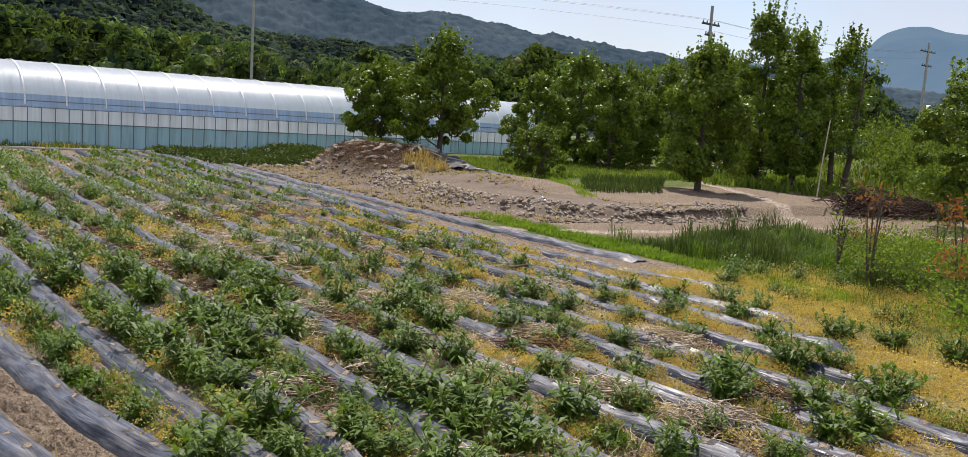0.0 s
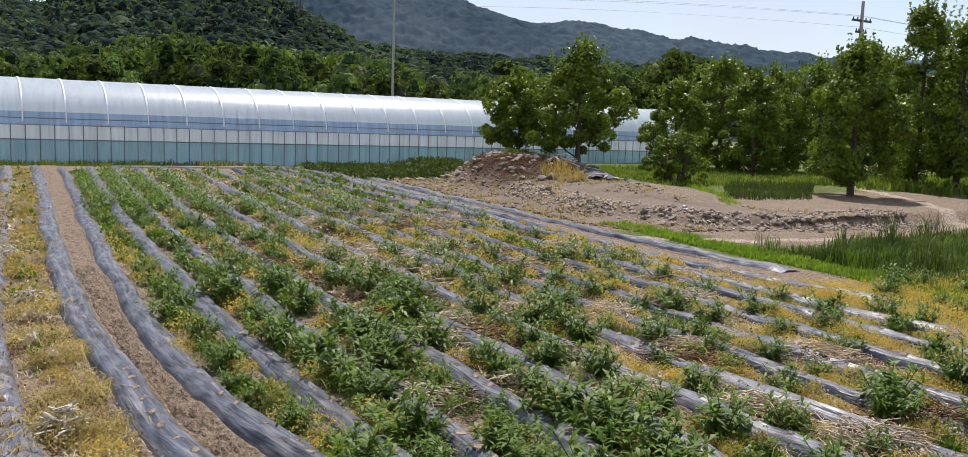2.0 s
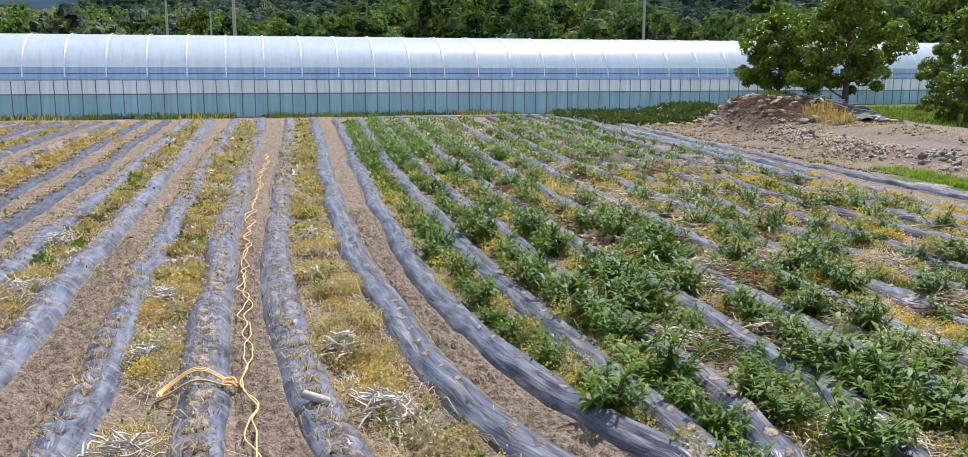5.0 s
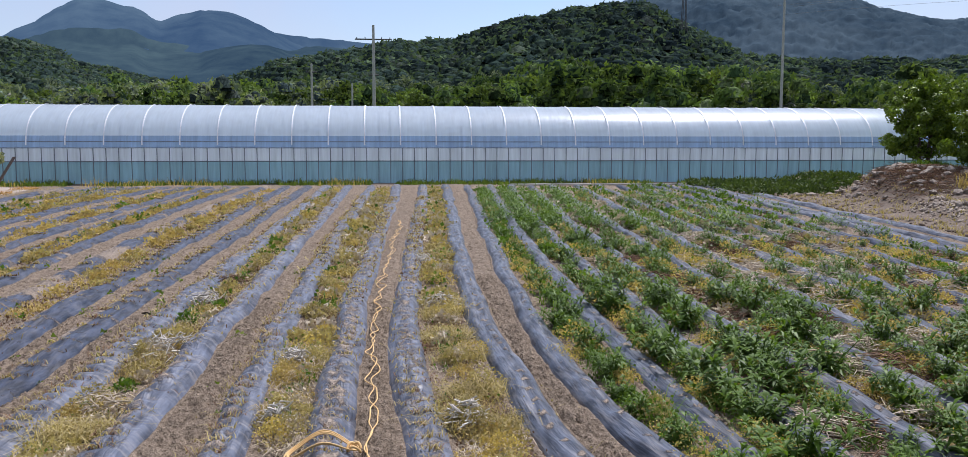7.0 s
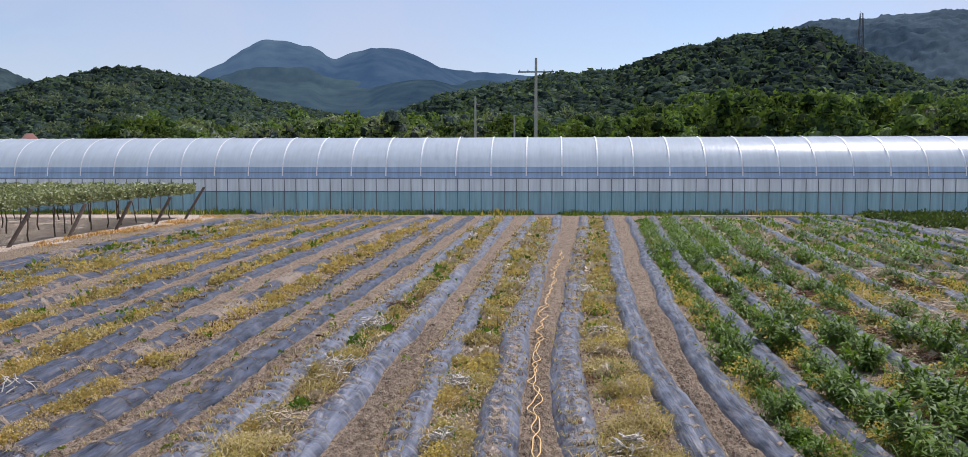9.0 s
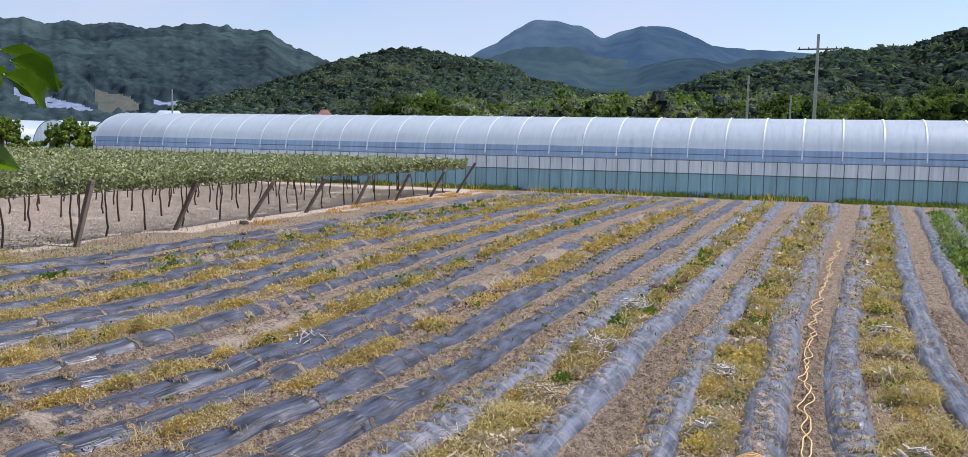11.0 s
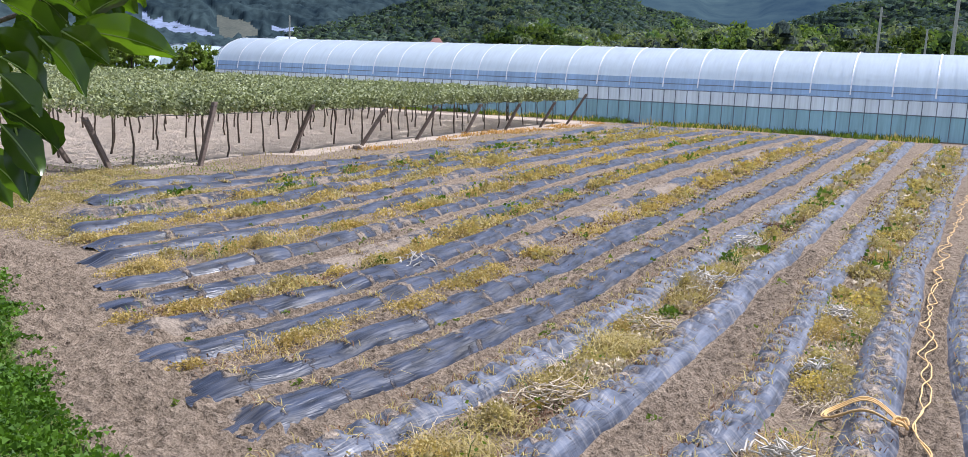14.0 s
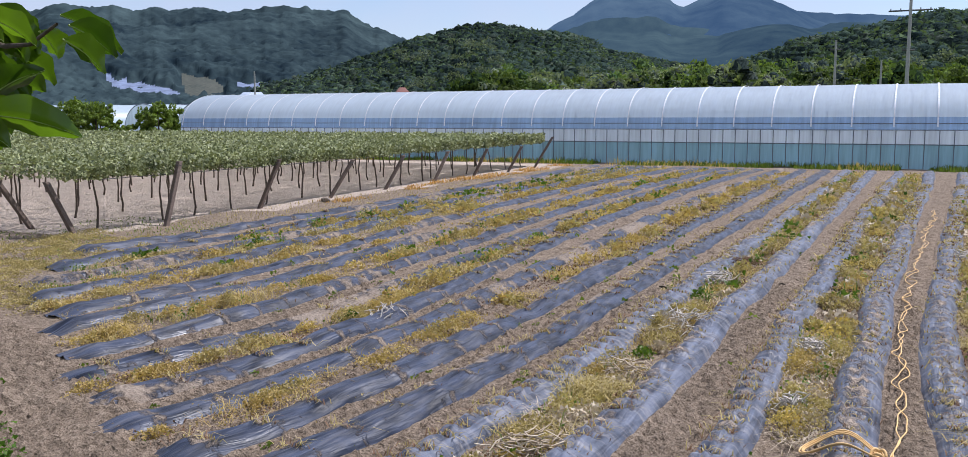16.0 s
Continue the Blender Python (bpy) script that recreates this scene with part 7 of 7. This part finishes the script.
def house(x, y, z, w, roof, label):
    t = tagged(new("house"), label=label, category="house", group="distant houses")
    t.matrix_basis = pose(x, y, z, 0, 0, 25)
    put("wall", mesh("wall", *box(-w / 2, w / 2, -3, 3, -2, 3), M_CONCRETE), t)
    v = np.array([(-w / 2 - 0.5, -3.6, 3), (w / 2 + 0.5, -3.6, 3), (w / 2 + 0.5, 3.6, 3), (-w / 2 - 0.5, 3.6, 3), (-w / 2 + 1, 0, 5.2), (w / 2 - 1, 0, 5.2)])
    q = np.array([(0, 1, 5, 4), (2, 3, 4, 5), (1, 2, 5, 5), (3, 0, 4, 4)])
    put("roof", mesh("roof", v, np.concatenate([q[:2][:, [0, 1, 2]], q[:2][:, [0, 2, 3]], q[2:][:, [0, 1, 2]]]), roof), t)
    for s in (-0.28, 0.05, 0.3):
        put("window", mesh("window", *box(s * w, s * w + 1.2, -3.06, -2.98, 0.8, 2.0), M_TARP), t)


M_ROOFRED = plain("red_roof", (0.16, 0.07, 0.055), 0.9)
M_ROOFBLUE = plain("pale_roof", (0.36, 0.42, 0.52), 0.7)
house(-160, 268, 7.6, 4.0, M_ROOFRED, "small house with a red roof below the hill")
house(-262, 311, 8.4, 10, M_ROOFBLUE, "long pale-roofed shed on the slope")
house(126, 152, 9.6, 2.4, M_CONCRETE, "small white hut in the woods above the greenhouse")

# ---- persimmon tree whose branch hangs into the view ----
EYE = np.array((-0.21, 0.12, 2.37))
# for each hanging leaf: azimuth and elevation, in degrees, of its stalk and of its tip
LEAVES = [(-52.4, 1.4, -47.0, 0.1), (-52.7, 1.7, -48.7, 0.2), (-54.3, 3.6, -51.6, 2.0), (-52.8, 3.9, -50.6, 2.9), (-56.2, 2.8, -53.3, 0.6),
          (-53.0, 1.6, -52.0, -1.2), (-53.3, 1.3, -50.8, -0.5), (-54.4, 0.9, -52.1, -2.5), (-56.3, -0.3, -54.0, -2.6), (-56.5, -1.3, -54.6, -3.7),
          (-56.7, -3.0, -53.7, -5.5), (-56.6, -4.1, -54.7, -7.1), (-55.9, -4.3, -55.4, -8.5), (-54.6, -3.4, -53.9, -5.8), (-57.0, 3.4, -54.4, 2.2),
          (-47.9, 6.9, -44.8, 4.8), (-49.1, 5.9, -48.2, 4.4), (-52.0, 2.2, -49.0, 3.8), (-55.2, 3.5, -52.9, 1.9), (-57.4, -5.9, -55.3, -8.6),
          (-47.7, 5.6, -45.6, 3.7), (-47.4, 6.4, -45.0, 4.6), (-51.9, 6.8, -49.2, 5.2), (-53.4, 6.6, -51.0, 5.3), (-52.6, 2.9, -51.6, 4.4)]


def toward(az, el, d):
    """A point d metres from the eye's place, at that azimuth and elevation."""
    a, e = radians(az), radians(el)
    return EYE + d * np.array((math.sin(a) * math.cos(e), math.cos(a) * math.cos(e), math.sin(e)))


def persimmon():
    r = np.random.default_rng(800)
    t = tagged(new("persimmon_tree"), label="young persimmon tree with broad glossy green leaves", category="tree")
    bx, by = -2.9, 0.2
    t.matrix_basis = pose(bx, by, float(land(bx, by)) - 0.05)
    o = np.array(t.matrix_basis.translation)
    put("trunk", mesh("trunk", *tube([(0, 0, 0), (0.03, 0.05, 0.9), (0.1, 0.1, 1.9), (0.0, 0.2, 2.8)], [0.07, 0.06, 0.045, 0.02], 8), M_BARK, True), t)
    for pts in ([(-58, 0.8, 1.9), (-55, 2.2, 1.5), (-53.3, 3.4, 1.35), (-52.0, 5.6, 1.28), (-51.4, 8.0, 1.25)],
                [(-53.3, 3.4, 1.35), (-52.4, 3.9, 1.3), (-51.9, 4.15, 1.27), (-51.7, 4.2, 1.25)],
                [(-52.1, 5.2, 1.3), (-51.0, 4.95, 1.27), (-49.7, 5.1, 1.25), (-48.2, 6.3, 1.22)],
                [(-58, -1.5, 1.7), (-56.5, -2.2, 1.45), (-55.6, -2.6, 1.35), (-55.0, -3.6, 1.3)]):
        limb = np.array([toward(*q) for q in pts]) - o
        put("branch", mesh("branch", *tube(limb, np.linspace(0.0042, 0.0018, len(limb)), 6), M_BARK, True), t)
    stem = np.array([(0.08, 0.1, 1.75), *(toward(-62, -1, 2.2) - o, toward(-58, 0.8, 1.9) - o, toward(-58, -1.5, 1.7) - o)])
    put("branch", mesh("branch", *tube(stem, [0.03, 0.02, 0.014, 0.012], 6), M_BARK, True), t)
    for a in (0.4, 1.9, 3.3, 4.6):
        limb = np.array([(0.08, 0.1, 1.8), (0.08 + 0.35 * math.cos(a), 0.1 + 0.35 * math.sin(a), 2.25), (0.08 + 0.6 * math.cos(a), 0.1 + 0.6 * math.sin(a), 2.7)])
        put("branch", mesh("branch", *tube(limb, [0.028, 0.018, 0.008], 6), M_BARK, True), t)
    n = 420
    c = r.normal(size=(n, 3))
    c = c / np.linalg.norm(c, axis=1)[:, None] * r.uniform(0.35, 1.0, (n, 1)) * np.array([[0.72, 0.72, 0.62]]) + (0.05, -0.05, 2.6)
    lv, lq = leaves(c, r.normal(size=(n, 3)) + (0, 0, -0.3), r.uniform(0.10, 0.16, n), 0.032, r)
    put("crown", mesh("crown", lv, lq, M_BIGLEAF), t, label="broad glossy green leaves round the trunk")
    u = np.linspace(0, 1, 11)
    fs = np.linspace(-1, 1, 7)
    more = []
    for k in range(34):
        a, e = r.uniform(-63, -56.2), r.uniform(-9, 5)
        more.append((a, e, a + r.uniform(0.3, 2.6), e - r.uniform(0.5, 3.5)))
    for k in range(20):
        a, e = r.uniform(-56, -52), r.uniform(0.6, 4.4)
        more.append((a, e, a + r.uniform(0.8, 2.4), e - r.uniform(0.6, 2.6)))
    for k in range(38):
        a, e = r.uniform(-54.6, -50.6), r.uniform(2.6, 7.4)
        more.append((a, e, a + r.uniform(0.6, 2.0), e - r.uniform(0.6, 2.4)))
    for k, (a0, e0, a1, e1) in enumerate(LEAVES + more):
        far = (1.2 if k < len(LEAVES) else 1.36) + r.uniform(-0.08, 0.08)
        p, tip = toward(a0, e0, far), toward(a1, e1, far + r.uniform(-0.05, 0.03))
        d = tip - p
        L = np.linalg.norm(d)
        d = d / L
        view = p - EYE
        s = np.cross(d, view / np.linalg.norm(view) + np.array((0.25, -0.15, 0.75)) + r.normal(size=3) * 0.28)
        s /= np.linalg.norm(s)
        nn = np.cross(s, d)
        wide = max(0.205 * L, 0.020) * np.sin(np.pi * u ** 0.82) ** 0.9 + 0.001
        grid = [p - o + d * L * u[:, None] + s * (wide * f)[:, None] + nn * (0.30 * abs(f) * wide + 0.10 * L * np.sin(np.pi * u) - 0.004 * (1 - abs(f)) + 0.0026 * np.sin(u * 15 + f * 2.5 + k) * abs(f))[:, None] for f in fs]
        q = np.array([(a * 11 + b, a * 11 + b + 1, (a + 1) * 11 + b + 1, (a + 1) * 11 + b) for a in range(6) for b in range(10)])
        leaf = put("leaf", mesh("leaf", np.concatenate(grid), q, M_BIGLEAF, True), t)
        if k < len(LEAVES):
            put("midrib", mesh("midrib", *tube(grid[3] + nn * 0.0006, np.linspace(0.0013, 0.0004, 11), 5), M_MIDRIB, True), leaf, label="pale green midrib")


persimmon()
